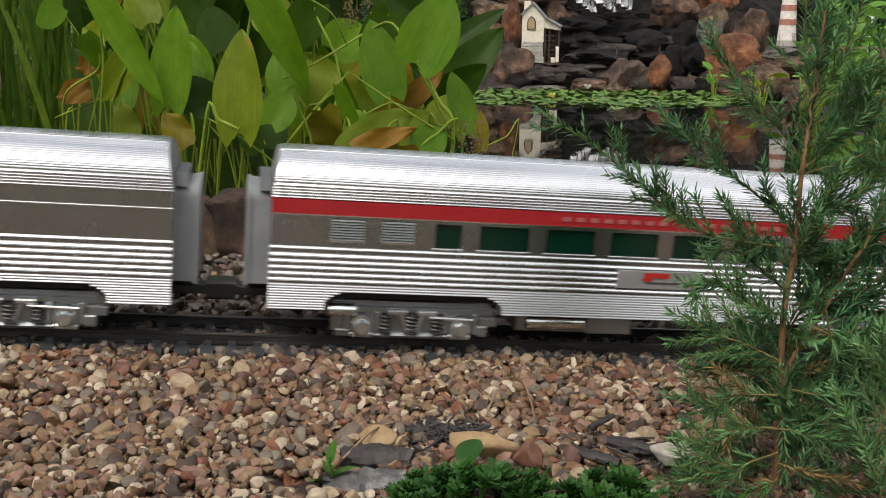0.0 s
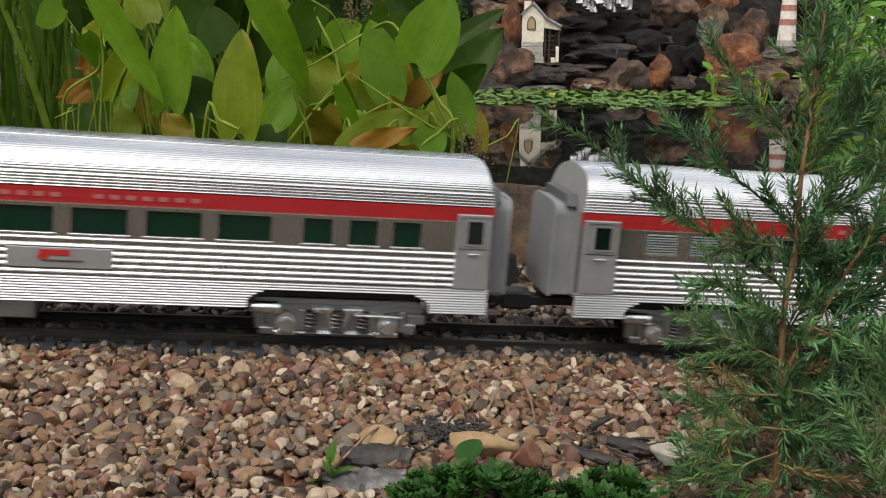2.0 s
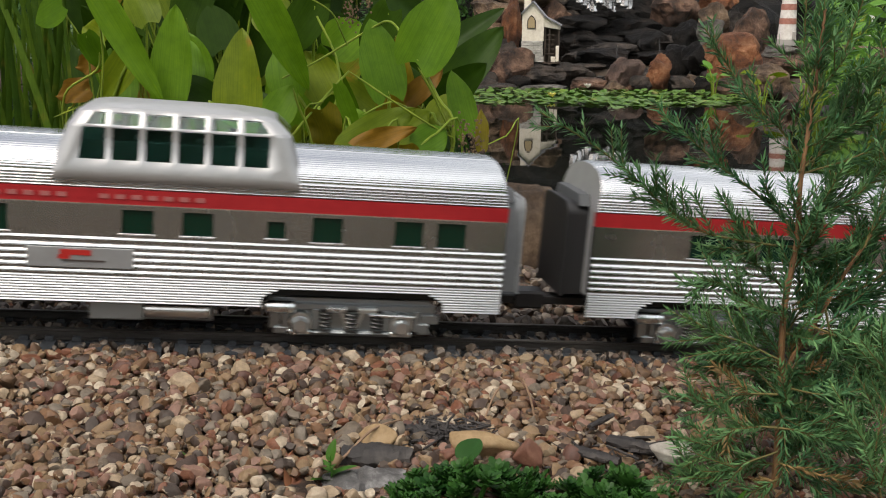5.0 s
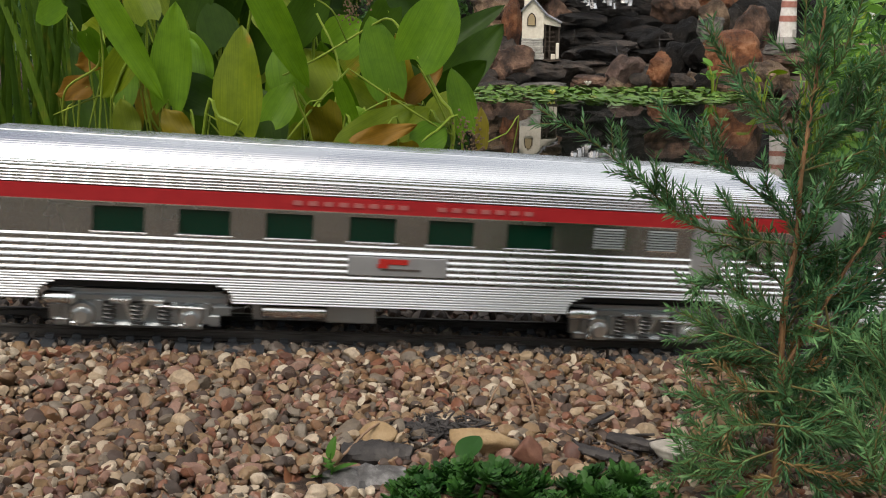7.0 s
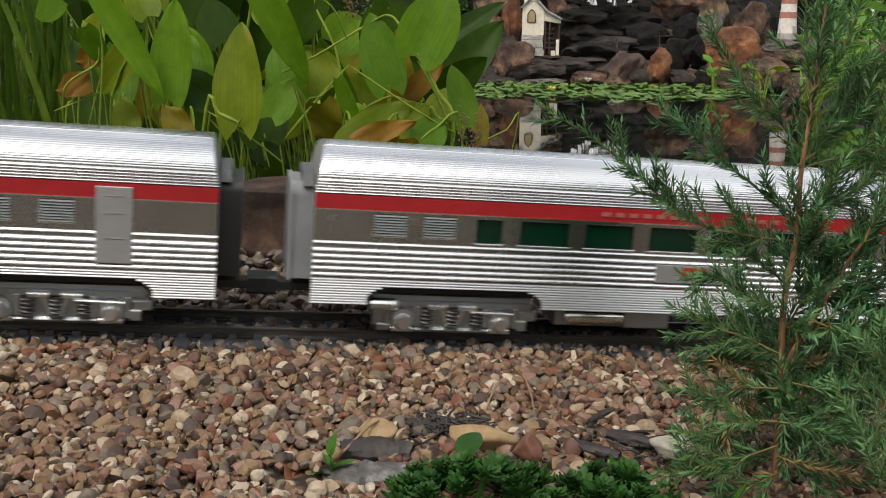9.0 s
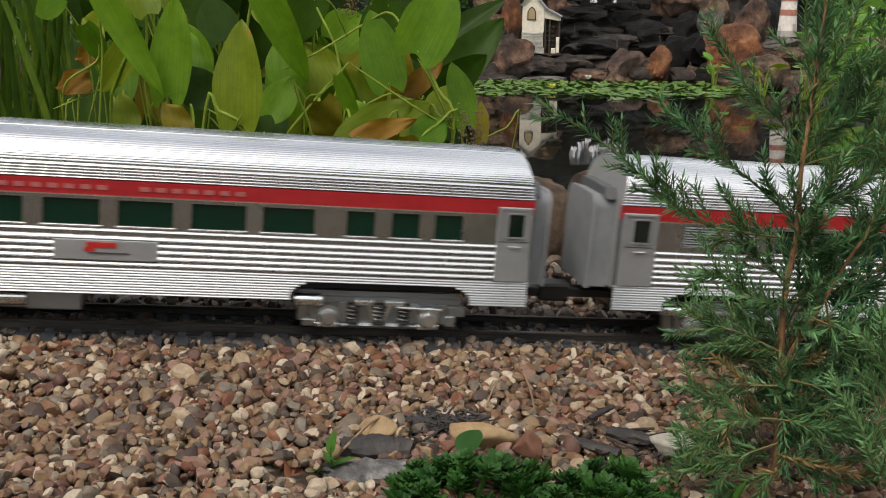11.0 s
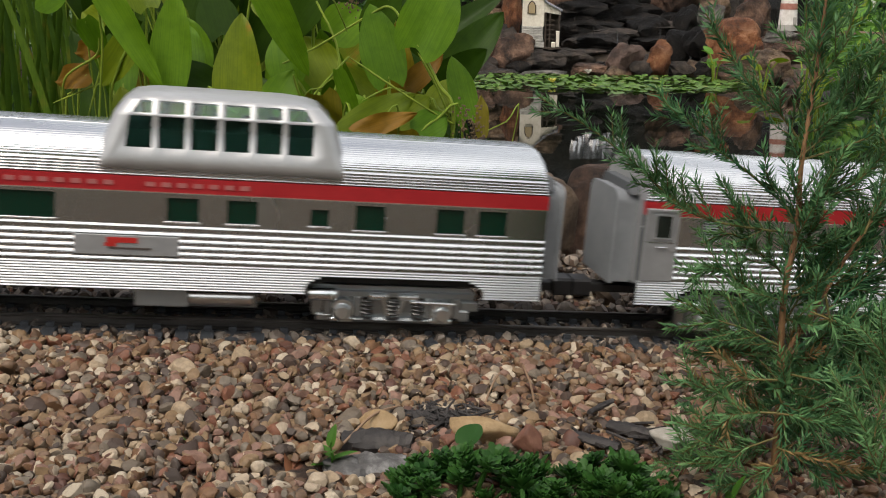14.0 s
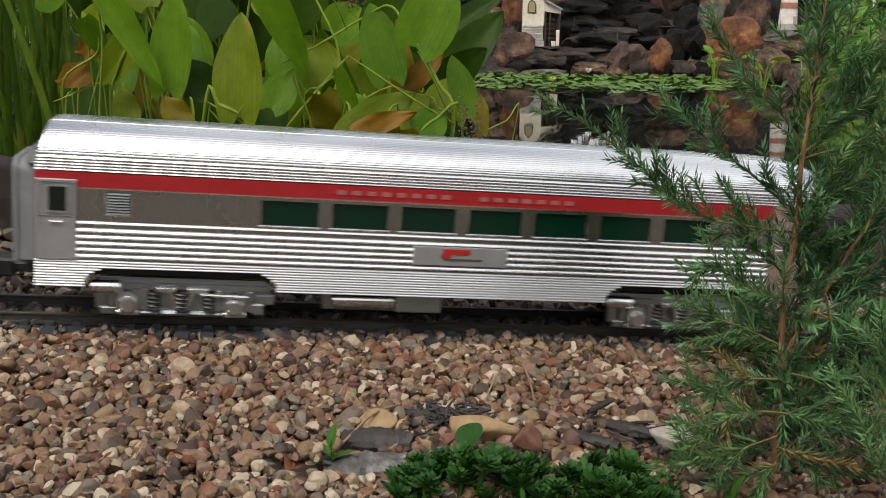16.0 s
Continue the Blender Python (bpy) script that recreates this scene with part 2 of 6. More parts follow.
def ground_z(x, y):
    s, u = track_su(x, y)
    s = max(-5.5, min(5.5, s))
    near = RAIL0.z - 0.0729 * s - 0.0152 + 0.001 * smooth_step(0.06, 0.12, -u)
    near += 0.022 * smooth_step(0.065, 0.18, u) + 0.004 * noise.noise(Vector((x * 9, y * 9, 0)))
    near -= 0.020 * smooth_step(0.10, 0.45, -u)
    far = 0.055 + 0.02 * noise.noise(Vector((x * 0.8, y * 0.8, 5))) if y < 8 else 0.055
    k = max(smooth_step(0.25, 0.6, u), smooth_step(0.5, 2.0, -u))
    z = near * (1 - k) + far * k
    p = pond_amount(x, y)
    return z * (1 - p) + (-0.22) * p


def ground_sheet():
    def lines(fine, a, b, far):
        mid = list(np.arange(a, b + 1e-6, fine))
        out, step, x = [], fine * 2, b
        while x < far:
            x += step
            step *= 1.35
            out.append(x)
        low, step, x = [], fine * 2, a
        while x > -far:
            x -= step
            step *= 1.35
            low.append(x)
        return low[::-1] + mid + out
    xs, ys = lines(0.035, -1.4, 1.8, 900), lines(0.03, 0.3, 4.6, 900)
    v = np.array([[x, y, ground_z(x, y)] for y in ys for x in xs])
    nx = len(xs)
    i = np.arange(len(xs) - 1)
    f = np.array([[r * nx + c, r * nx + c + 1, (r + 1) * nx + c + 1, (r + 1) * nx + c] for r in range(len(ys) - 1) for c in i])
    m = material("soil_and_grass", (0.06, 0.04, 0.03), 0.9)
    nt = m.node_tree
    n = noise_tex(m, 40, 8, 0.7)
    soil = ramp_into(m, n.outputs[0], [(0.3, (0.030, 0.022, 0.016)), (0.7, (0.10, 0.072, 0.05))], None)
    n2 = noise_tex(m, 6, 8, 0.75)
    grass = ramp_into(m, n2.outputs[0], [(0.3, (0.030, 0.060, 0.012)), (0.7, (0.070, 0.120, 0.022))], None)
    tc = nt.nodes.new("ShaderNodeTexCoord")
    sx = nt.nodes.new("ShaderNodeSeparateXYZ")
    nt.links.new(tc.outputs["Object"], sx.inputs[0])
    vor = nt.nodes.new("ShaderNodeTexVoronoi")
    vor.inputs["Scale"].default_value = 95
    nt.links.new(tc.outputs["Object"], vor.inputs["Vector"])
    sep = nt.nodes.new("ShaderNodeSeparateColor")
    nt.links.new(vor.outputs["Color"], sep.inputs[0])
    stones = ramp_into(m, sep.outputs[0], PEB, None, 'CONSTANT')
    gap = ramp_into(m, vor.outputs["Distance"], [(0.35, (1, 1, 1)), (0.62, (0.12, 0.10, 0.09))], None)
    bed = mixed(m, None, stones.outputs[0], gap.outputs[0], 'MULTIPLY', 1.0)
    # distance from the track, waved by noise
    across = nt.nodes.new("ShaderNodeVectorMath")
    across.operation = 'DOT_PRODUCT'
    across.inputs[1].default_value = (-math.sin(_ps), math.cos(_ps), 0)
    nt.links.new(tc.outputs["Object"], across.inputs[0])
    wave = nt.nodes.new("ShaderNodeMath")
    wave.operation = 'MULTIPLY_ADD'
    wave.inputs[1].default_value = 0.25
    nt.links.new(n2.outputs[0], wave.inputs[0])
    nt.links.new(across.outputs["Value"], wave.inputs[2])

    def band(lo, hi):
        mr = nt.nodes.new("ShaderNodeMapRange")
        mr.inputs["From Min"].default_value, mr.inputs["From Max"].default_value = lo, hi
        nt.links.new(wave.outputs[0], mr.inputs["Value"])
        return mr.outputs[0]
    out = mixed(m, band(-0.55, -0.45), grass.outputs[0], bed)
    out = mixed(m, band(1.22, 1.26), out, soil.outputs[0])
    out = mixed(m, band(4.7, 5.0), out, grass.outputs[0])
    bump_from(m, n.outputs[0], 0.6, 0.01)
    g = new("ground", array_mesh("ground", v, f, m))
    return tagged(g, "dark soil under the gravel, lawn beyond the pond", "ground", kind="structure")


GROUND = ground_sheet()


# ---- track ----
def build_track():
    tie_m = material("black_tie_plastic", (0.018, 0.020, 0.024), 0.55)
    n = noise_tex(tie_m, 300, 5, 0.7, stretch=(1, 0.15, 1))
    ramp_into(tie_m, n.outputs[0], [(0.3, (0.020, 0.022, 0.026)), (0.75, (0.060, 0.068, 0.078))])
    bump_from(tie_m, n.outputs[0], 0.4, 0.0008)
    rail_m = material("weathered_rail", (0.05, 0.045, 0.042), 0.42, 0.8)
    n = noise_tex(rail_m, 50, 5, 0.7, stretch=(0.2, 1, 1))
    ramp_into(rail_m, n.outputs[0], [(0.3, (0.045, 0.042, 0.040)), (0.7, (0.15, 0.14, 0.13))])
    track = thing("railway_track", "black garden railway track with dark rails and plastic ties", "railway track", kind="structure", m=TRACK)
    for u in (-0.0235, 0.0235):
        prof = [(-0.0042, -0.0084), (0.0042, -0.0084), (0.0042, -0.0074), (0.0010, -0.0066), (0.0009, -0.0028), (0.0021, -0.0018), (0.0021, -0.0004), (0.0015, 0.0),
                (-0.0015, 0.0), (-0.0021, -0.0004), (-0.0021, -0.0018), (-0.0009, -0.0028), (-0.0010, -0.0066), (-0.0042, -0.0074)]
        part("rail", Shape().extrude([(u + a, b) for a, b in prof], -5.2, 4.8), rail_m, track, "dark weathered steel rail")
    tie = Shape()
    tie.box(-0.0050, 0.0050, -0.0520, 0.0520, -0.0165, -0.0086)
    for u in (-0.0235, 0.0235):
        for sg in (-1, 1):
            tie.box(-0.0030, 0.0030, u + sg * 0.0056 - 0.0020, u + sg * 0.0056 + 0.0020, -0.0086, -0.0050)
    me = tie.mesh("tie", tie_m)
    rest = Shape()
    s = -5.0
    while s < 4.7:
        if not -1.0 < s < 1.4:
            rest.box(s - 0.0046, s + 0.0046, -0.0460, 0.0460, -0.0165, -0.0086)
            s += 0.0197
            continue
        o = new("tie", me)
        o.parent = track
        o.location = (s, random.uniform(-0.001, 0.001), random.uniform(-0.0006, 0.0003))
        o.rotation_euler = (0, 0, random.uniform(-0.02, 0.02))
        s += 0.0197
    tagged(part("tie_row", rest, tie_m, track), kind="stuff")
    strip = Shape()
    for u in (-0.0235, 0.0235):
        strip.box(-5.0, 4.7, u - 0.0050, u + 0.0050, -0.0140, -0.0095)
    part("tie_web", strip, tie_m, track)
    return track


build_track()


# ---- gravel ----
def scatter(rng, s0, s1, u0, u1, pitch, keep=lambda s, u: True):
    out = []
    for i in range(int((s1 - s0) / pitch)):
        for j in range(int((u1 - u0) / pitch)):
            s, u = s0 + (i + rng.uniform(0, 1)) * pitch, u0 + (j + rng.uniform(0, 1)) * pitch
            if keep(s, u):
                out.append((s, u))
    return out


def gravel(name, rng, spots, size, base, mat, label, sink=0.0, lift=0.006):
    protos = [stone_shape(base, rng, 10, 110.0) for _ in range(22)]
    vs, fs, k = [], [], 0
    for s, u in spots:
        p = on_track(s, u)
        r = size * rng.lognormal(0, 0.27)
        sc = r * np.array([1.15, rng.uniform(0.72, 1.0), rng.uniform(0.6, 0.9)])
        tilt = rng.normal(0, 0.45, 2)
        v = protos[rng.integers(22)] * sc
        a = rng.uniform(0, 6.283)
        m = np.array(Euler((tilt[0], tilt[1], a)).to_matrix())
        v = v @ m.T
        z = ground_z(p.x, p.y) + r * 0.30 - sink + rng.uniform(0, lift)
        vs.append(v + np.array([p.x, p.y, z]))
        fs.append(base[1] + k)
        k += len(v)
    ob = new(name, array_mesh(name, np.concatenate(vs), np.concatenate(fs), mat, True, 26))
    return tagged(ob, label, "gravel", kind="stuff")


def bare(s, u):
    """True where the wood pieces and mulch lie in place of stones."""
    p = on_track(s, u)
    spots = ((-0.046, 0.600, 0.028, 0.018), (-0.040, 0.630, 0.024, 0.012), (0.000, 0.662, 0.026, 0.012), (-0.085, 0.586, 0.024, 0.010))
    return any(((p.x - x) / a) ** 2 + ((p.y - y) / b) ** 2 < 1 for x, y, a, b in spots)


FRONT = scatter(RNG, -0.36, 0.36, -0.31, -0.049, 0.0055, lambda s, u: not bare(s, u) and abs(on_track(s, u).x) < 0.03 + 0.43 * on_track(s, u).y)
SIDES = [q for q in scatter(RNG, -0.60, 0.75, -0.40, -0.046, 0.0082) if abs(q[0]) > 0.36 or q[1] < -0.31]
gravel("gravel", RNG, FRONT, 0.0039, ICO2, GRAVEL, "mixed tan, pink and brown pea gravel in front of the track")
gravel("outer_gravel", RNG, SIDES, 0.0051, ICO1, GRAVEL, "mixed pea gravel spreading along the track")
BETWEEN = scatter(RNG, -0.75, 1.0, -0.046, 0.055, 0.0085)
gravel("track_ballast", RNG, BETWEEN, 0.0044, ICO1, GRAVEL_BACK, "grey and brown gravel between the ties", -0.0026, 0.001)
BEHIND = scatter(RNG, -0.85, 1.1, 0.05, 0.20, 0.0108)
gravel("back_gravel", RNG, BEHIND, 0.0056, ICO1, GRAVEL_BACK, "greyish gravel along the foot of the pond edging")

# ---- water ----
WATER = material("pond_water", (0.003, 0.004, 0.0025), 0.02, 0.0, 0.5)
WATER.node_tree.nodes["Principled BSDF"].inputs["IOR"].default_value = 1.33
n = noise_tex(WATER, 9, 3, 0.5)
bump_from(WATER, n.outputs[0], 0.04, 0.004)
near_l, near_r = on_track(-2.0, 0.225), on_track(1.52, 0.225)
corners = [(near_l.x, near_l.y), (near_r.x, near_r.y), (1.62, 4.45), (near_l.x, 4.45)]
w = Shape().add([(x, y, z) for z in (-0.23, 0.0) for x, y in corners], [(3, 2, 1, 0), (4, 5, 6, 7), (0, 1, 5, 4), (1, 2, 6, 5), (2, 3, 7, 6), (3, 0, 4, 7)])
solo("water", w, WATER, "dark still pond water with mirror reflections", "water", kind="structure")


# ---- train ----
CAR_L, PITCH_S = 0.640, 0.7124
HALF, SIDE = CAR_L / 2, 0.0520
V_SKIRT, V_RIB, V_BAND, V_RED, V_ROOF = 0.0295, 0.0500, 0.0784, 0.1042, 0.1163
AXLE, WHEEL_R = 0.0400, 0.0155


def bar_profile(y, z, r, sg, k=5):
    """Half-round rib on a side wall at height z, standing out by r*0.8."""
    pts = [(sg * (y + d * r), z + h * r) for d, h in ((0.0, -1.0), (0.80, -0.92), (1.12, -0.62), (1.10, -0.35), (0.92, 0.05), (0.62, 0.50), (0.25, 0.85), (0.0, 1.0))]
    pts.append((sg * (y - 0.0006), z + r))
    pts.append((sg * (y - 0.0006), z - r))
    return pts


def roof_half(grooves=20):
    """(u, v) of the roof from the eaves to the crest, fluted near the eaves and finely grooved above."""
    pts = [(SIDE, V_ROOF)]
    for i in range(5):
        z = V_ROOF + 0.0002 + i * 0.0022
        pts += [(SIDE + 0.0012 - i * 0.0002, z + 0.0002), (SIDE + 0.0013 - i * 0.0002, z + 0.0006), (SIDE + 0.0006 - i * 0.0002, z + 0.0014), (SIDE - 0.0004 - i * 0.0002, z + 0.0020)]
    z0 = V_ROOF + 0.0115
    for i in range(grooves):
        deep = 0.0007 if i == grooves - 5 else 0.00020
        for k, off in ((0.15, 0.0), (0.68, 0.0), (0.90, deep)):
            a = math.pi / 2 * (i + k) / grooves
            u = (SIDE - 0.0012) * math.cos(a) ** 0.86
            z = z0 + (0.1500 - z0) * math.sin(a) ** 0.92
            pts.append((u - off * math.cos(a), z - off * math.sin(a)))
    pts.append((0.0, 0.1500))
    return pts


def roof_ring(x, scale=1.0, drop=0.0, lean=0.0):
    """One cross-section; lean carries its crest along the car."""
    half = [(u * scale, V_ROOF + (z - V_ROOF) * (1 - drop)) for u, z in roof_half()]
    at = lambda z: x + lean * (z - V_ROOF) / (0.1500 - V_ROOF)
    return [(at(z), -u, z) for u, z in half] + [(at(z), u, z) for u, z in reversed(half[:-1])]


def spans_without(x0, x1, cuts):
    """The parts of x0..x1 that no cut covers."""
    out, at = [], x0
    for a, b in sorted(cuts):
        if b <= at or a >= x1:
            continue
        if a > at:
            out.append((at, a))
        at = max(at, b)
    if at < x1:
        out.append((at, x1))
    return out


def arch_cuts(z, truck_x, half=0.071):
    """Where the wheel arches open the skirt at height z."""
    top = 0.0435
    if z >= top:
        return []
    k = max(0.0, (z - 0.034) / (top - 0.034))
    w = half - 0.013 * k * k
    return [(x - w, x + w) for x in truck_x]


def build_truck():
    """One six-inch-high streamliner truck, origin on the rail heads below its middle."""
    truck = new("truck")
    for sg in (-1, 1):
        y = sg * 0.036
        sf = Shape()
        sf.box(-0.064, 0.064, min(y, y + sg * 0.006), max(y, y + sg * 0.006), 0.0255, 0.0310, 0.001)
        prof = [(-0.068, 0.030), (-0.062, 0.0345), (0.062, 0.0345), (0.068, 0.030), (0.066, 0.0225), (0.052, 0.0215), (0.050, 0.010), (0.030, 0.010), (0.028, 0.006),
                (-0.028, 0.006), (-0.030, 0.010), (-0.050, 0.010), (-0.052, 0.0215), (-0.066, 0.0225)]
        k = len(prof)
        vs = [(x, y, z) for x, z in prof] + [(x, y + sg * 0.0030, z) for x, z in prof]
        sf.add(vs, [(i, (i + 1) % k, k + (i + 1) % k, k + i) for i in range(k)] + [tuple(range(k)), tuple(range(2 * k - 1, k - 1, -1))])
        sf.box(-0.064, -0.056, min(y, y + sg * 0.006), max(y, y + sg * 0.006), 0.010, 0.026, 0.001)
        sf.box(-0.060, -0.050, min(y, y + sg * 0.008), max(y, y + sg * 0.008), 0.006, 0.012, 0.001)
        sf.box(0.056, 0.070, min(y, y + sg * 0.006), max(y, y + sg * 0.006), 0.016, 0.024, 0.001)
        sf.box(0.054, 0.062, min(y, y + sg * 0.008), max(y, y + sg * 0.008), 0.008, 0.017, 0.001)
        sf.box(-0.030, 0.030, min(y, y + sg * 0.0075), max(y, y + sg * 0.0075), 0.0050, 0.0095, 0.0020)
        for x in (-0.052, -0.028, 0.028, 0.052):
            sf.box(x - 0.0025, x + 0.0025, min(y, y + sg * 0.0075), max(y, y + sg * 0.0075), 0.010, 0.0265, 0.0006)
        part("side_frame", sf, PEWTER, truck)
        for x in (-0.040, 0.040):
            jb = Shape()
            jb.tube((x, y, 0.0155), (x, y + sg * 0.0085, 0.0155), 0.0098, 0.0086, 18)
            jb.tube((x, y + sg * 0.0080, 0.0140), (x, y + sg * 0.0130, 0.0140), 0.0074, 0.0048, 16)
            jb.box(x - 0.0085, x + 0.0085, min(y, y + sg * 0.0070), max(y, y + sg * 0.0070), 0.0050, 0.0090, 0.001)
            part("journal_box", jb, CAST, truck, "", True)
        for x in (-0.0205, 0.0, 0.0205):
            sp = Shape()
            wide = 0.0052 if x == 0 else 0.0042
            turns = 5 * 9
            sp.path_tube([(x + wide * math.cos(0.698 * i), y + sg * (0.0070 + wide * 0.8 * math.sin(0.698 * i)), 0.0095 + 0.0160 * i / turns) for i in range(turns + 1)], [0.0009] * (turns + 1), 5)
            part("coil_spring", sp, SPRING, truck, "", True)
        bc = Shape()
        bc.tube((-0.068, y + sg * 0.008, 0.0280), (-0.044, y + sg * 0.008, 0.0280), 0.0052, None, 12, 0.003)
        part("brake_cylinder", bc, CAST, truck, "", True)
        for x in (-0.012, 0.012):
            lv = Shape()
            lv.box(x - 0.0075, x + 0.0075, min(y + sg * 0.006, y + sg * 0.011), max(y + sg * 0.006, y + sg * 0.011), 0.0250, 0.0290, 0.001)
            lv.tube((x * 0.75, y + sg * 0.009, 0.0270), (x * 0.30, y + sg * 0.0085, 0.0115), 0.0018, 0.0014, 8)
            part("brake_lever", lv, CAST, truck, "", True)
        rod = Shape()
        rod.tube((0.014, y + sg * 0.0095, 0.0235), (0.050, y + sg * 0.0095, 0.0225), 0.0013, None, 6)
        part("brake_rod", rod, CAST, truck, "", True)
    bol = Shape()
    bol.box(-0.012, 0.012, -0.036, 0.036, 0.018, 0.036, 0.002)
    part("bolster", bol, BLACK, truck)
    return truck


def build_wheelset():
    w = Shape()
    for sg in (-1, 1):
        prof = [(0.0, 0.0035), (0.0040, 0.0035), (0.0040, 0.0120), (0.0050, 0.0135), (0.0050, 0.0155), (0.0120, 0.0150), (0.0120, 0.0130), (0.0100, 0.0120), (0.0100, 0.0035), (0.014, 0.0035)]
        rings = []
        for d, rr in prof:
            yy = sg * (0.0180 + d * 0.55)
            rings.append([(rr * math.cos(2 * math.pi * i / 20), yy, rr * math.sin(2 * math.pi * i / 20)) for i in range(20)])
        w.loft(rings)
        w.box(-0.0012, 0.0012, min(sg * 0.0195, sg * 0.0238), max(sg * 0.0195, sg * 0.0238), 0.004, 0.012)
    w.tube((0, -0.036, 0), (0, 0.036, 0), 0.0030, None, 10)
    return w.mesh("wheelset", STEEL, True, 40)


WHEEL_MESH = build_wheelset()
TRUCK_X = (-0.2054, 0.2030)
WHEELS = []


def lettering(parent, x0, x1, z, h, group_counts):
    """Pale bars in place of a painted name, one bar a letter."""
    total = sum(group_counts) + 1.6 * (len(group_counts) - 1)
    w = (x1 - x0) / total
    k = 0.0
    for gi, cnt in enumerate(group_counts):
        for i in range(cnt):
            x = x0 + k * w
            b = Shape().box(x, x + w * 0.58, -SIDE - 0.0019, -SIDE - 0.0013, z - h / 2, z + h / 2)
            part("letter_bar", b, PALE, parent)
            k += 1
        k += 1.6


def build_dome(car, d0, d1, g0, g1, n_p=6):
    """A rounded metal shell with real openings, two rows of side panes and a sloping pane at each end."""
    # height, inset of the left end, of the right end, half width
    levels = [(0.1215, -0.003, -0.003, 0.0541), (0.1290, 0.000, 0.000, 0.0532), (0.1372, 0.004, 0.004, 0.0522), (0.1600, 0.0125, 0.0115, 0.0494), (0.1622, 0.0138, 0.0132, 0.0488),
              (0.1710, 0.0195, 0.0225, 0.0428), (0.1738, 0.0240, 0.0310, 0.0370), (0.1760, 0.0330, 0.0450, 0.0260), (0.1772, 0.0480, 0.0620, 0.0120)]
    step = (g1 - g0) / n_p
    bar = 0.0024
    cols = [x for i in range(n_p) for x in (g0 + i * step + bar, g0 + (i + 1) * step - bar)]
    rings = []
    for z, ia, ib, w in levels:
        a, b = d0 + ia, d1 - ib
        r = min(0.012, w * 0.45)
        ring = []

        def arc(cx, cy, t0):
            for k in range(9):
                t = radians(t0 + 11.25 * k)
                ring.append((cx + r * math.cos(t), cy + r * math.sin(t), z))
        arc(a + r, -w + r, 180)
        ring += [(min(max(x, a + r + 0.0004), b - r - 0.0004), -w, z) for x in cols]
        arc(b - r, -w + r, 270)
        arc(b - r, w - r, 0)
        ring += [(min(max(x, a + r + 0.0004), b - r - 0.0004), w, z) for x in reversed(cols)]
        arc(a + r, w - r, 90)
        rings.append(ring)
    n = len(rings[0])
    near, far = 9, 9 + len(cols) + 18
    openings = []
    for i in range(n_p):
        openings += [(near + 2 * i, lv) for lv in (2, 4)] + [(far + 2 * i, lv) for lv in (2, 4)]
    ends = [(near + len(cols) + 8, 2), (n - 1, 2)]
    gone = set(openings) | {(c, lv) for c, lv in ends} | {(c, 3) for c, _ in ends} | {(c, 4) for c, _ in ends}
    shell = Shape()
    faces = [(lv * n + c, lv * n + (c + 1) % n, (lv + 1) * n + (c + 1) % n, (lv + 1) * n + c) for lv in range(len(levels) - 1) for c in range(n) if (c, lv) not in gone]
    shell.add([p for ring in rings for p in ring], faces + [tuple(range((len(levels) - 1) * n, len(levels) * n))])
    ob = part("dome_shell", shell, DOMEMETAL, car, "rounded silver dome frame", True, 4)
    thick = ob.modifiers.new("thickness", 'SOLIDIFY')
    thick.thickness, thick.offset = 0.0011, -1.0

    def pane(name, quads, label=""):
        sh = Shape()
        for q in quads:
            p = [Vector(v) for v in q]
            nr = (p[1] - p[0]).cross(p[3] - p[0]).normalized() * 0.0008
            sh.add([v - nr * 0.4 for v in p] + [v - nr * 1.4 for v in p], [(0, 1, 2, 3), (7, 6, 5, 4), (0, 4, 5, 1), (1, 5, 6, 2), (2, 6, 7, 3), (3, 7, 4, 0)])
        part(name, sh, DOMEGLASS, car, label)
    corner = lambda c, lv: rings[lv][c % n]
    for c, lv in openings:
        pane("dome_pane", [(corner(c, lv), corner(c + 1, lv), corner(c + 1, lv + 1), corner(c, lv + 1))], "pale green dome glass")
    for c, _ in ends:
        pane("dome_end_pane", [(corner(c, lv), corner(c + 1, lv), corner(c + 1, lv + 1), corner(c, lv + 1)) for lv in (2, 3, 4)], "sloping dome end window")


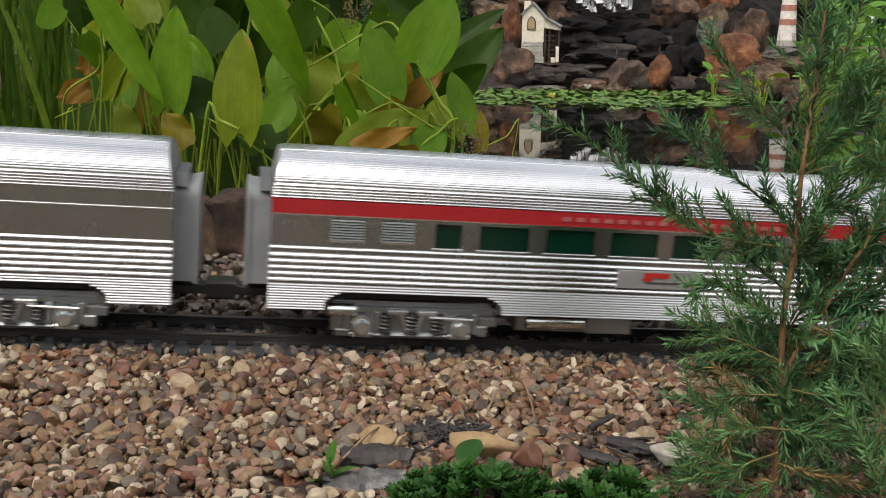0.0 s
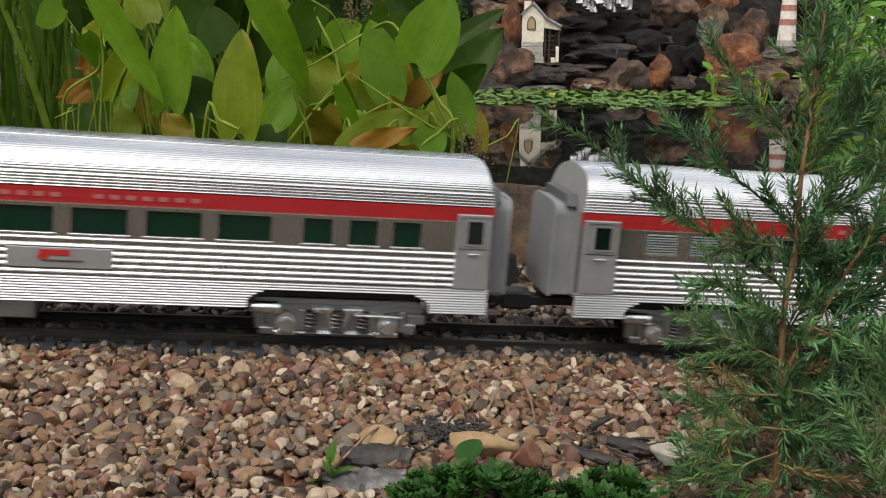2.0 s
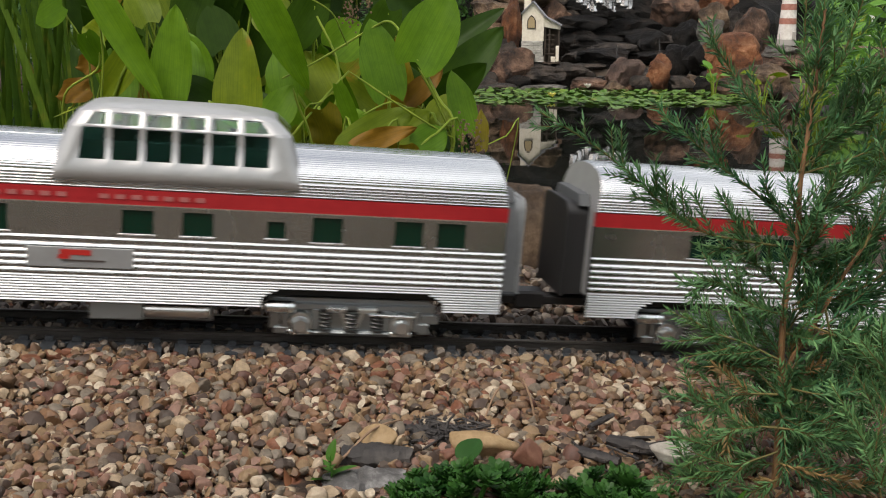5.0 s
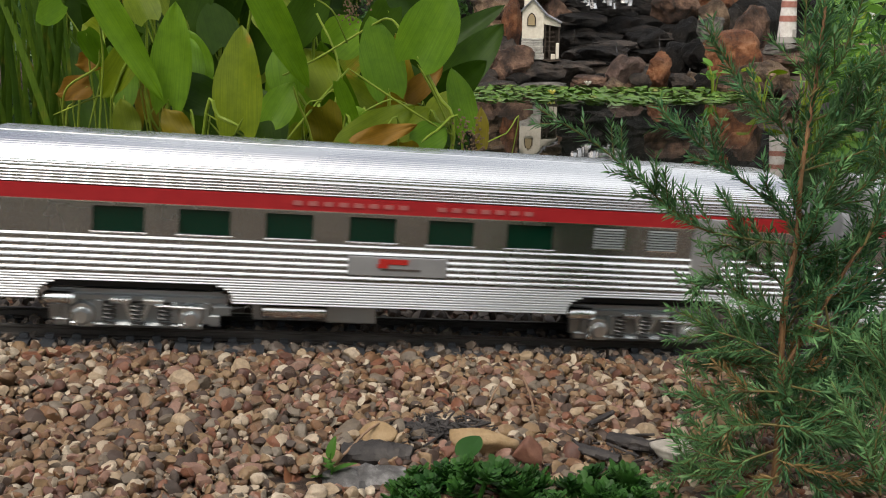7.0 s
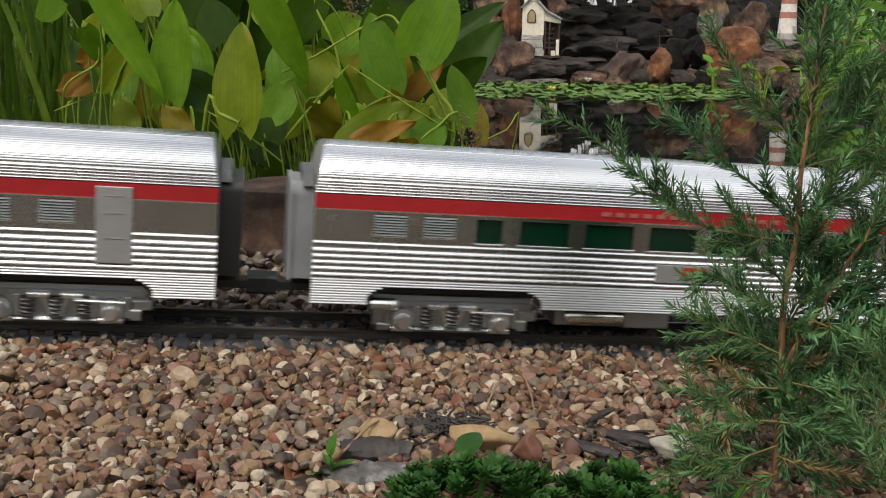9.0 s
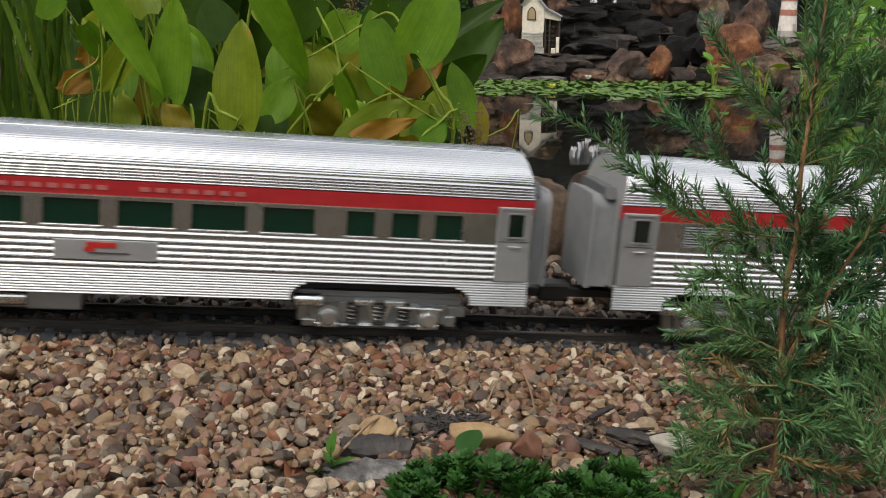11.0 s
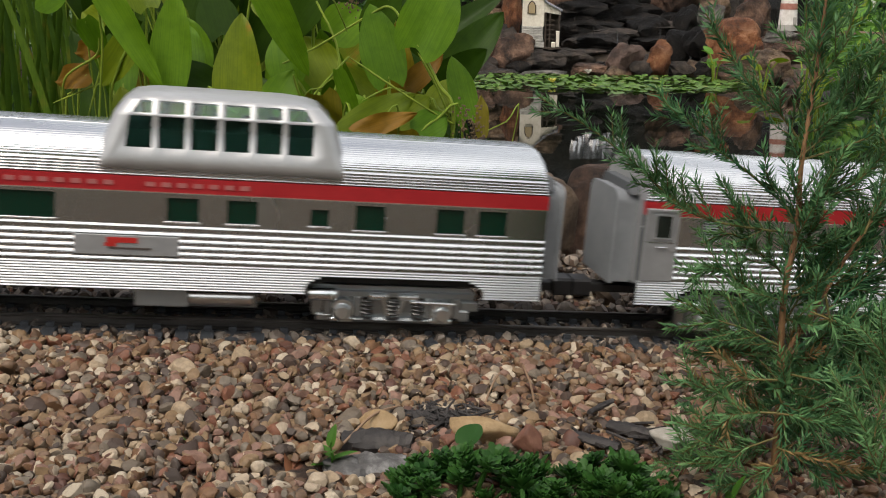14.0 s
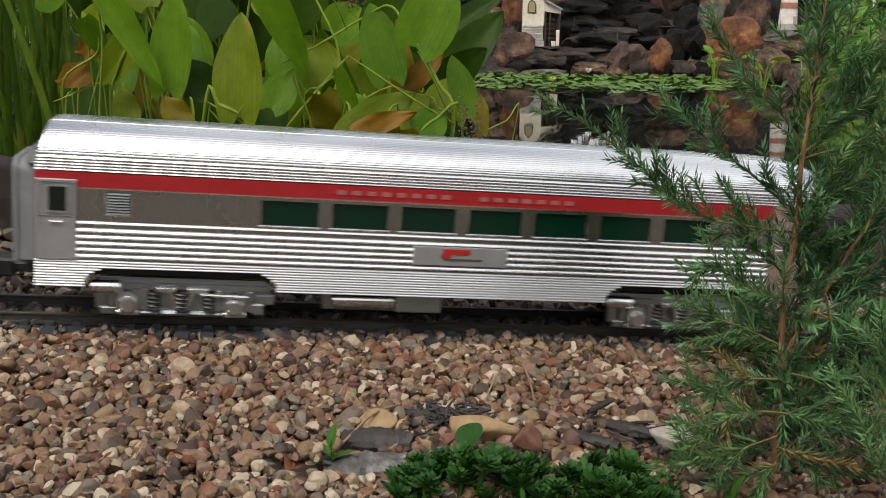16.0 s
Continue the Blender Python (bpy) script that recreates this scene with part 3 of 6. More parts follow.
def build_car(kind, windows, vents, doors, plate, under, dome=None, red=True, rounded=False, name_at=None, panel=None, gangway=None):
    """One streamlined passenger car. All x positions are metres from its left end."""
    names = {"coach": "coach car with green windows", "dome": "dome car with a raised glass dome", "lounge": "lounge car with wide-spaced green windows",
             "observation": "observation car with a rounded tail", "baggage": "baggage car without a stripe"}
    car = thing("passenger_car", "fluted silver model %s" % names[kind], "model train car", "cars of the train")
    x_of = lambda d: d - HALF
    x0 = -HALF + (0.009 if rounded else 0.0)
    x1 = HALF - (0.052 if rounded else 0.0)
    wins = [(x_of(a), x_of(b), z0, z1) for a, b, z0, z1 in windows]
    drs = [(x_of(a), x_of(b)) for a, b in doors]
    both = (-1, 1)
    # inner core and floor
    core = Shape().box(x0 + 0.004, x1 - 0.004, -SIDE + 0.006, SIDE - 0.006, 0.046, V_ROOF, 0.001)
    part("inner_shell", core, BLACK, car)
    fl = Shape().box(x0 + 0.01, x1 - 0.01, -0.036, 0.036, 0.0345, 0.046, 0.001)
    part("underframe", fl, BLACK, car)
    # window band: flat plates round the openings, panes set back
    zb, zt = V_BAND, (V_RED if red else V_ROOF)
    xs = sorted({x0, x1, *[w[0] for w in wins], *[w[1] for w in wins]})
    for sg in both:
        ya, yb = sorted((sg * (SIDE - 0.0055), sg * SIDE))
        band = Shape()
        for a, b in zip(xs, xs[1:]):
            mid = (a + b) / 2
            w = next((w for w in wins if w[0] <= mid <= w[1]), None)
            if w:
                band.box(a, b, ya, yb, zb, w[2])
                band.box(a, b, ya, yb, w[3], zt)
            else:
                band.box(a, b, ya, yb, zb, zt)
        part("side_panel", band.welded(), ALU_BAND, car, "flat dull aluminium window band")
    for xe in (x0, x1):
        if not (rounded and xe == x1):
            part("end_panel", Shape().box(xe - 0.0015 if xe > 0 else xe, xe if xe > 0 else xe + 0.0015, -SIDE + 0.0055, SIDE - 0.0055, 0.046, V_ROOF), GREY, car)
    for w in wins:
        for sg in both:
            y0, y1 = sorted((sg * (SIDE - 0.0040), sg * (SIDE - 0.0018)))
            part("window", Shape().box(w[0], w[1], y0, y1, w[2], w[3]), GREENPANE, car, "dark green tinted window pane" if sg < 0 else "")
            y0, y1 = sorted((sg * (SIDE - 0.001), sg * (SIDE + 0.0011)))
            part("window_sill", Shape().box(w[0] - 0.0018, w[1] + 0.0018, y0, y1, w[2] - 0.0013, w[2] - 0.0002, 0.0003), ALU, car)
    # lower ribs and fluted skirt
    skirt, back = Shape(), Shape()
    for sg in both:
        zs = [0.0535 + i * 0.00485 for i in range(5)] + [0.0784]
        for i, z in enumerate(zs):
            for a, b in spans_without(x0, x1, [(d[0] - (0.012 if d[0] < 0 else 0), d[1] + (0.004 if d[0] > 0 else 0)) for d in drs]):
                part("rib", Shape().extrude(bar_profile(SIDE, z, 0.0017 if i < 5 else 0.0012, sg), a, b), ALU, car, "bright polished horizontal rib", True, 50)
        for a, b in spans_without(x0, x1, []):
            y0, y1 = sorted((sg * (SIDE - 0.005), sg * SIDE))
            back.box(a, b, y0, y1, 0.0498, 0.0783)
        for i in range(10):
            z = 0.0303 + i * 0.0021
            for a, b in spans_without(x0, x1, arch_cuts(z, TRUCK_X)):
                skirt.extrude(bar_profile(SIDE, z, 0.00090, sg), a, b)
                y0, y1 = sorted((sg * (SIDE - 0.004), sg * SIDE))
                back.box(a, b, y0, y1, z - 0.00105, z + 0.00105)
    part("lower_panel", back, ALU_BAND, car)
    part("skirt", skirt, FLUTE, car, "finely fluted bright skirt", True, 50)
    # red letterboard with thin bright edges
    if red:
        for sg in both:
            y0, y1 = sorted((sg * (SIDE - 0.004), sg * (SIDE + 0.0012)))
            for a, b in [(x0, x1)]:
                part("stripe", Shape().box(a, b, y0, y1, V_RED + 0.0006, V_ROOF - 0.0004), RED, car, "red painted stripe below the roof")
                y2, y3 = sorted((sg * (SIDE - 0.002), sg * (SIDE + 0.0016)))
                part("stripe_edge", Shape().box(a, b, y2, y3, V_RED - 0.0003, V_RED + 0.0006), ALU, car)
    else:
        for sg in both:
            y0, y1 = sorted((sg * (SIDE - 0.002), sg * (SIDE + 0.0014)))
            part("moulding", Shape().box(x0, x1, y0, y1, 0.1030, 0.1042, 0.0003), ALU, car, "thin bright moulding")
    # roof
    rf = Shape()
    rings = [roof_ring(x0, 0.985, 0.03, 0.006), roof_ring(x0 + 0.003, 1.0, 0.0, 0.007), roof_ring(x1 - 0.003, 1.0, 0.0, -0.007 if not rounded else 0.0)]
    if rounded:
        for i in range(1, 9):
            a = math.pi / 2 * i / 9
            rings.append(roof_ring(x1 + 0.058 * math.sin(a), max(0.12, math.cos(a) ** 0.55), 0.45 * (1 - math.cos(a))))
    else:
        rings.append(roof_ring(x1, 0.985, 0.03, -0.006))
    rf.loft(rings, True, rounded)
    for at, way in ((rings[0], 1), (rings[-1], -1)) if not rounded else ((rings[0], 1),):
        cap = [(x - way * 0.0002, y * 0.998, z - 0.0002) for x, y, z in at]
        part("roof_end", Shape().loft([cap, [(x + way * 0.0015, y, z) for x, y, z in cap]]), GREY, car, "dull grey roof end")
    part("roof", rf, ROOF, car, "rounded finely grooved bright metal roof", True, 28)
    if rounded:
        tail = Shape()
        base = []
        for i in range(13):
            a = -math.pi / 2 + math.pi * i / 12
            base.append((x1 - 0.001 + 0.055 * math.cos(a) ** 0.8 if abs(i - 6) < 6 else x1 - 0.001, SIDE * math.sin(a)))
        zs = [(0.030, 0.97), (0.046, 1.0), (V_BAND, 1.0), (V_BAND + 0.001, 0.985), (V_RED - 0.001, 0.985), (V_RED, 1.0), (V_ROOF, 1.0)]
        tail.loft([[(x1 - 0.03 + (x - x1 + 0.03) * k, y * k, z) for x, y in base] + [(x1 - 0.03, 0.0, z)] for z, k in zs])
        part("rounded_tail", tail, ALU, car, "rounded aluminium tail", True, 30)
        for ang in (-58, -20, 20, 58):
            tw = Shape()
            ca = radians(ang)
            c = Vector((x1 - 0.001 + 0.055 * max(0.05, math.cos(ca)) ** 0.8 - 0.0005, SIDE * math.sin(ca), (V_BAND + V_RED) / 2))
            nrm = Vector((math.cos(ca), math.sin(ca), 0))
            tn = Vector((-nrm.y, nrm.x, 0))
            vs = [c + nrm * dn + tn * dt + Vector((0, 0, dz)) for dn in (-0.003, 0.0007) for dt, dz in ((-.009, -.010), (.009, -.010), (.009, .010), (-.009, .010))]
            tw.add(vs, [(3, 2, 1, 0), (4, 5, 6, 7), (0, 1, 5, 4), (1, 2, 6, 5), (2, 3, 7, 6), (3, 0, 4, 7)])
            part("tail_window", tw, GREENPANE, car)
    # louvred vents
    for a, b, z0, z1 in vents:
        a, b = x_of(a), x_of(b)
        vent = part("vent", Shape().box(a, b, -SIDE - 0.0004, -SIDE + 0.001, z0, z1), BLACK, car, "dark louvred vent")
        for i in range(8):
            z = z0 + (z1 - z0) * (i + 0.5) / 8
            part("slat", Shape().extrude([(-SIDE - 0.0018, z - 0.0007), (-SIDE - 0.0016, z - 0.0004), (-SIDE - 0.0003, z + 0.0006), (-SIDE - 0.0003, z + 0.0001)], a, b), SLAT, vent)
        part("vent_sill", Shape().box(a - 0.001, b + 0.001, -SIDE - 0.0016, -SIDE, z0 - 0.0010, z0), ALU, vent)
    # doors
    for (a, b) in drs:
        z0, z1 = 0.0500, 0.1105
        wide = b - a
        d = Shape().box(a, b, -SIDE - 0.0022, -SIDE + 0.001, z0, z1, 0.0006)
        door = part("door", d, GREY, car, "grey painted vestibule door")
        part("door_frame", Shape().box(a + wide * 0.03, b - wide * 0.03, -SIDE - 0.0034, -SIDE - 0.002, z1 - 0.0022, z1 - 0.0006).box(
            a + wide * 0.03, a + wide * 0.10, -SIDE - 0.0034, -SIDE - 0.002, z0 + 0.026, z1 - 0.0022).box(b - wide * 0.10, b - wide * 0.03, -SIDE - 0.0034, -SIDE - 0.002, z0 + 0.026, z1 - 0.0022), GREY, door)
        part("door_window", Shape().box(a + wide * 0.31, b - wide * 0.24, -SIDE - 0.0028, -SIDE - 0.001, 0.0870, 0.1050), DARKPANE, door, "dark door window")
        part("door_window_frame", Shape().box(a + wide * 0.25, a + wide * 0.31, -SIDE - 0.0034, -SIDE - 0.002, 0.0858, 0.1062).box(
            b - wide * 0.24, b - wide * 0.18, -SIDE - 0.0034, -SIDE - 0.002, 0.0858, 0.1062).box(a + wide * 0.31, b - wide * 0.24, -SIDE - 0.0034, -SIDE - 0.002, 0.1050, 0.1062).box(
            a + wide * 0.31, b - wide * 0.24, -SIDE - 0.0034, -SIDE - 0.002, 0.0858, 0.0870), GREY, door)
        part("door_handle", Shape().tube((a + wide * 0.36, -SIDE - 0.0036, 0.0790), (a + wide * 0.66, -SIDE - 0.0036, 0.0790), 0.0007, None, 6), STEEL, door, "", True)
        part("door_seam", Shape().box(a, b, -SIDE - 0.0026, -SIDE - 0.002, 0.0826, 0.0834), ALU_BAND, door)
    if panel:
        a, b = x_of(panel[0]), x_of(panel[1])
        pn = part("door", Shape().box(a, b, -SIDE - 0.0026, -SIDE + 0.001, 0.0555, 0.1135, 0.0006), GREY, car, "plain grey blanked door panel")
        for z in (0.0745, 0.0935, 0.1065):
            part("door_seam", Shape().box(a + 0.006, b - 0.006, -SIDE - 0.0030, -SIDE - 0.0024, z - 0.0003, z + 0.0003), ALU, pn)
    # name plate with a plain red and dark emblem
    if plate:
        a, b = x_of(plate[0]), x_of(plate[1])
        pl = part("name_plate", Shape().box(a, b, -SIDE - 0.0022, -SIDE + 0.001, 0.0560, 0.0712, 0.0004), GREY, car, "grey plate with a red emblem")
        w = b - a
        part("emblem", Shape().box(a + w * 0.31, a + w * 0.60, -SIDE - 0.0028, -SIDE - 0.002, 0.0655, 0.0695).box(a + w * 0.29, a + w * 0.40, -SIDE - 0.0028, -SIDE - 0.002, 0.0625, 0.0655), LOGO_RED, pl, "red emblem")
        part("emblem_bar", Shape().box(a + w * 0.33, a + w * 0.73, -SIDE - 0.0028, -SIDE - 0.002, 0.0608, 0.0620), LOGO_DARK, pl, "dark bar below the emblem")
    if name_at:
        lettering(car, x_of(name_at[0]), x_of(name_at[1]), (V_RED + V_ROOF) / 2 + 0.0002, 0.0034, (8, 7))
    # equipment under the floor
    for what, a, b in under:
        a, b = x_of(a), x_of(b)
        if what == "tank":
            part("air_tank", Shape().tube((a, -0.043, 0.0225), (b, -0.043, 0.0225), 0.0062, None, 14, 0.003), STEEL, car, "bright cylindrical tank", True)
            part("tank_box", Shape().box(a - 0.006, b + 0.002, -0.040, 0.03, 0.0135, 0.0345, 0.001), PEWTER, car)
        else:
            part("battery_box", Shape().box(a, b, -0.0485, 0.03, 0.0150, 0.0345, 0.001), PEWTER, car, "grey underfloor box")
    part("brake_pipe", Shape().tube((x_of(0.2), -0.040, 0.0325), (x_of(0.45), -0.040, 0.0325), 0.0016, None, 6), PEWTER, car, "", True)
    # diaphragms and couplers
    for xe in ((x0, x1) if not rounded else (x0,)):
        sg = -1 if xe < 0 else 1
        a, b = sorted((xe, xe + sg * 0.018))
        dia = Shape()
        prof = []
        w, zt, zb2, rr = 0.034, 0.1195, 0.0440, 0.010
        for cx, cz, a0 in ((w - rr, zt - rr, 0), (-(w - rr), zt - rr, 90), ):
            for i in range(6):
                t = radians(a0 + 18 * i)
                prof.append((cx + rr * math.cos(t), cz + rr * math.sin(t)))
        prof += [(-w, zb2), (w, zb2)]
        dia.extrude(prof, a, b)
        part("diaphragm", dia, gangway or BELLOWS, car, "dark gangway diaphragm" if gangway else "grey gangway diaphragm", True)
        lip = Shape().extrude([(y * 1.05, 0.083 + (z - 0.083) * 1.035) for y, z in prof], *sorted((xe + sg * 0.0155, xe + sg * 0.0185)))
        part("diaphragm_lip", lip, gangway or BELLOWS, car, "", True)
        step = Shape().extrude([(-0.036, 0.118), (0.036, 0.118), (0.030, 0.1270), (-0.030, 0.1270)], *sorted((xe, xe + sg * 0.009)))
        part("end_roof_cap", step, RUBBER, car)
        cp = Shape().box(*sorted((xe - sg * 0.02, xe + sg * 0.038)), -0.0075, 0.0075, 0.0270, 0.0345, 0.001)
        cp.box(*sorted((xe + sg * 0.024, xe + sg * 0.040)), -0.011, 0.011, 0.0235, 0.0385, 0.002)
        part("coupler", cp, BLACK, car, "black knuckle coupler")
    # glass dome
    if dome:
        d0, d1 = x_of(dome[0]), x_of(dome[1])
        g0, g1 = x_of(dome[2]), x_of(dome[3])
        build_dome(car, d0, d1, g0, g1)
        part("dome_floor", Shape().box(g0 - 0.002, g1 + 0.002, -0.0482, 0.0482, 0.1300, 0.1508, 0.001), SEAT, car, "dark green dome interior")
        for i in range(5):
            for sg in both:
                x = g0 + 0.018 + i * (g1 - g0 - 0.03) / 5
                part("dome_seat", Shape().box(x, x + 0.010, *sorted((sg * 0.012, sg * 0.038)), 0.1509, 0.1550, 0.001).box(x + 0.008, x + 0.011, *sorted((sg * 0.012, sg * 0.038)), 0.1545, 0.1625, 0.001), SEAT, car, "dark green seat")
    # trucks with turning wheels
    for x in TRUCK_X:
        tk = copy_thing(TRUCK_PROTO, Matrix.Translation((x, 0, 0)))
        tk.parent = car
        for ax in (-AXLE, AXLE):
            ws = new("wheelset", WHEEL_MESH)
            ws.parent = tk
            ws.location = (ax, 0, WHEEL_R)
            WHEELS.append((ws, ax))
    return car


SEAT = material("seat_cloth", (0.02, 0.035, 0.03), 0.8)
TRUCK_PROTO = build_truck()
WZ0, WZ1 = 0.0822, 0.1012
VZ0, VZ1 = 0.0850, 0.1020
wide = lambda a, b: (a, b, WZ0, WZ1)
COACH_W = [wide(.127, .148), wide(.1625, .2025), wide(.2165, .2565), wide(.2705, .3105), wide(.3235, .3630), wide(.3765, .4165), wide(.4290, .4680), wide(.4925, .5140), wide(.5275, .5490), wide(.5615, .5830)]
COACH_V = [(.046, .071, VZ0, VZ1), (.085, .110, VZ0, VZ1)]
DOME_W = [wide(.1371, .1612), wide(.1717, .2143), wide(.2256, .2678), (.3475, .3705, .0830, .1005), (.3915, .4140, .0830, .1005), (.4540, .4675, .0840, .0965), (.4880, .5110, WZ0, WZ1), (.5515, .5735, WZ0, WZ1), (.5850, .6075, WZ0, WZ1)]
DOME_V = [(.0554, .0812, VZ0, VZ1), (.0937, .1205, VZ0, VZ1)]
LOUNGE_W = [wide(.0824, .1194), wide(.1442, .1819), wide(.2083, .2440), wide(.2717, .3076), wide(.3329, .3694), wide(.3963, .4338)]
LOUNGE_V = [(.4677, .4929, VZ0, VZ1), (.5131, .5374, VZ0, VZ1)]
OBS_W = [wide(.172, .2150), wide(.2256, .2683), wide(.2789, .3213), wide(.3326, .3746), wide(.3862, .4283), wide(.4406, .4823), wide(.4944, .5350)]


def coach():
    return build_car("coach", COACH_W, COACH_V, [(.6110, .6385)], (.2785, .3526), [("tank", .2077, .259), ("box", .259, .297)], name_at=(.228, .420))


def dome_car():
    return build_car("dome", DOME_W, DOME_V, [(.0015, .0315)], (.2815, .3568), [("box", .3250, .364), ("tank", .364, .414)], dome=(.2943, .4814, .3140, .4555), name_at=(.222, .412))


CARS = [
    (-0.8613, build_car("baggage", [], [], [], None, [("tank", .2077, .259), ("box", .259, .297)], red=False)),
    (-0.1490, coach()),
    (0.5635, dome_car()),
    (1.2757, build_car("lounge", LOUNGE_W, LOUNGE_V, [], (.272, .350), [("tank", .2077, .259), ("box", .259, .297)], name_at=(.228, .420), panel=(.5525, .5785), gangway=BLACK)),
    (1.9880, coach()),
    (2.7005, dome_car()),
    (3.4130, build_car("observation", OBS_W, [(.060, .076, VZ0, VZ1)], [(.0100, .0385)], (.290, .3654), [("tank", .2285, .280), ("box", .280, .316)], rounded=True, name_at=(.228, .420))),
]
for _o in list(TRUCK_PROTO.children_recursive) + [TRUCK_PROTO]:
    bpy.data.objects.remove(_o)


# ---- foliage materials ----
def leaf_material(name, dark, light, tip=None, thin=0.42, gloss=0.50, veins=True):
    m = material(name, light, gloss, 0.0, 0.2)
    nt = m.node_tree
    info = nt.nodes.new("ShaderNodeObjectInfo")
    isl = nt.nodes.new("ShaderNodeNewGeometry")
    add = nt.nodes.new("ShaderNodeMath")
    add.operation = 'ADD'
    nt.links.new(info.outputs["Random"], add.inputs[0])
    nt.links.new(isl.outputs["Random Per Island"], add.inputs[1])
    half = nt.nodes.new("ShaderNodeMath")
    half.operation = 'MULTIPLY'
    half.inputs[1].default_value = 0.5
    nt.links.new(add.outputs[0], half.inputs[0])
    base = ramp_into(m, half.outputs[0], [(0.1, dark), (0.9, light)], None)
    n = noise_tex(m, 28, 5, 0.65)
    spots = ramp_into(m, n.outputs[0], [(0.32, (0.70, 0.74, 0.6)), (0.55, (1, 1, 1)), (0.74, (1.25, 1.12, 0.9))], None)
    out = mixed(m, None, base.outputs[0], spots.outputs[0], 'MULTIPLY', 1.0)
    if tip:
        n2 = noise_tex(m, 14, 4, 0.6)
        msk = ramp_into(m, n2.outputs[0], [(0.56, (0, 0, 0)), (0.70, (1, 1, 1))], None)
        out = mixed(m, msk.outputs[0], out, tip)
    if veins:
        n3 = noise_tex(m, 1.0, 3, 0.5, stretch=(900, 12, 12))
        vein = ramp_into(m, n3.outputs[0], [(0.3, (0.80, 0.82, 0.75)), (0.7, (1.12, 1.10, 1.0))], None)
        out = mixed(m, None, out, vein.outputs[0], 'MULTIPLY', 1.0)
        bump_from(m, n3.outputs[0], 0.25, 0.0006)
    b = nt.nodes["Principled BSDF"]
    tr = nt.nodes.new("ShaderNodeBsdfTranslucent")
    nt.links.new(out, tr.inputs["Color"])
    mx = nt.nodes.new("ShaderNodeMixShader")
    mx.inputs[0].default_value = thin
    nt.links.new(b.outputs[0], mx.inputs[1])
    nt.links.new(tr.outputs[0], mx.inputs[2])
    nt.links.new(mx.outputs[0], nt.nodes["Material Output"].inputs["Surface"])
    return m


GREEN = leaf_material("green_pond_leaf", (0.060, 0.148, 0.005), (0.155, 0.295, 0.010))
# GREEN at about a third: the shade inside the plant, put into the colour
SHADED_GREEN = leaf_material("shaded_green_leaf", (0.018, 0.048, 0.003), (0.046, 0.100, 0.005))
YELLOW = leaf_material("yellow_green_leaf", (0.105, 0.165, 0.006), (0.205, 0.265, 0.010), (0.30, 0.115, 0.012))
AMBER = leaf_material("amber_dying_leaf", (0.120, 0.120, 0.007), (0.230, 0.165, 0.010), (0.17, 0.045, 0.008))
ORANGE_LEAF = leaf_material("orange_dead_leaf", (0.170, 0.085, 0.009), (0.280, 0.150, 0.014), (0.10, 0.026, 0.008))
STALK = leaf_material("pale_stalk", (0.17, 0.25, 0.025), (0.28, 0.36, 0.05), None, 0.15, 0.4, False)
REED = leaf_material("reed_blade", (0.034, 0.088, 0.006), (0.150, 0.255, 0.017), (0.17, 0.18, 0.02))
HEDGE = leaf_material("hedge_leaf", (0.022, 0.060, 0.014), (0.060, 0.135, 0.028), None, 0.3, 0.5, False)
BUSH = leaf_material("bright_bush_leaf", (0.085, 0.210, 0.028), (0.180, 0.370, 0.060), None, 0.35, 0.5, False)
PAD = leaf_material("floating_pad", (0.045, 0.110, 0.016), (0.115, 0.210, 0.032), (0.17, 0.18, 0.035), 0.1, 0.35, False)


# ---- rocks of the pond ----
RNG = np.random.default_rng(19)


def rock_material(name, a, b, c, rough=0.75, wet=False):
    m = material(name, b, rough, 0.0, 0.5)
    n = noise_tex(m, 14, 12, 0.74)
    base = ramp_into(m, n.outputs[0], [(0.38, a), (0.5, b), (0.61, c)], None)
    n2 = noise_tex(m, 3.5, 3, 0.5, stretch=(1, 1, 3))
    tone = ramp_into(m, n2.outputs[0], [(0.40, (0.50, 0.48, 0.46)), (0.60, (1.2, 1.15, 1.1))], None)
    mixed(m, None, base.outputs[0], tone.outputs[0], 'MULTIPLY', 1.0)
    n3 = noise_tex(m, 26, 12, 0.80)
    bump_from(m, n3.outputs[0], 1.0, 0.035)
    if wet:
        m.node_tree.nodes["Principled BSDF"].inputs["Specular IOR Level"].default_value = 0.3
        ramp_into(m, n2.outputs[0], [(0.35, (0.35,) * 3), (0.7, (0.7,) * 3)], "Roughness")
    return m


TAN = rock_material("tan_rock", (0.045, 0.030, 0.019), (0.165, 0.110, 0.068), (0.32, 0.230, 0.150))
BROWN = rock_material("brown_rock", (0.030, 0.019, 0.014), (0.125, 0.070, 0.045), (0.27, 0.165, 0.110))
ORANGE = rock_material("orange_sandstone", (0.090, 0.034, 0.014), (0.260, 0.098, 0.036), (0.40, 0.200, 0.100))
PINK = rock_material("pinkish_rock", (0.065, 0.042, 0.035), (0.140, 0.090, 0.072), (0.22, 0.155, 0.13))
DARK = rock_material("dark_rock", (0.014, 0.011, 0.010), (0.038, 0.030, 0.024), (0.085, 0.066, 0.053))
WET = rock_material("wet_black_rock", (0.003, 0.0028, 0.0025), (0.008, 0.007, 0.006), (0.024, 0.018, 0.014), 0.5, True)
GREYR = rock_material("grey_rock", (0.070, 0.065, 0.060), (0.15, 0.145, 0.135), (0.26, 0.25, 0.23))
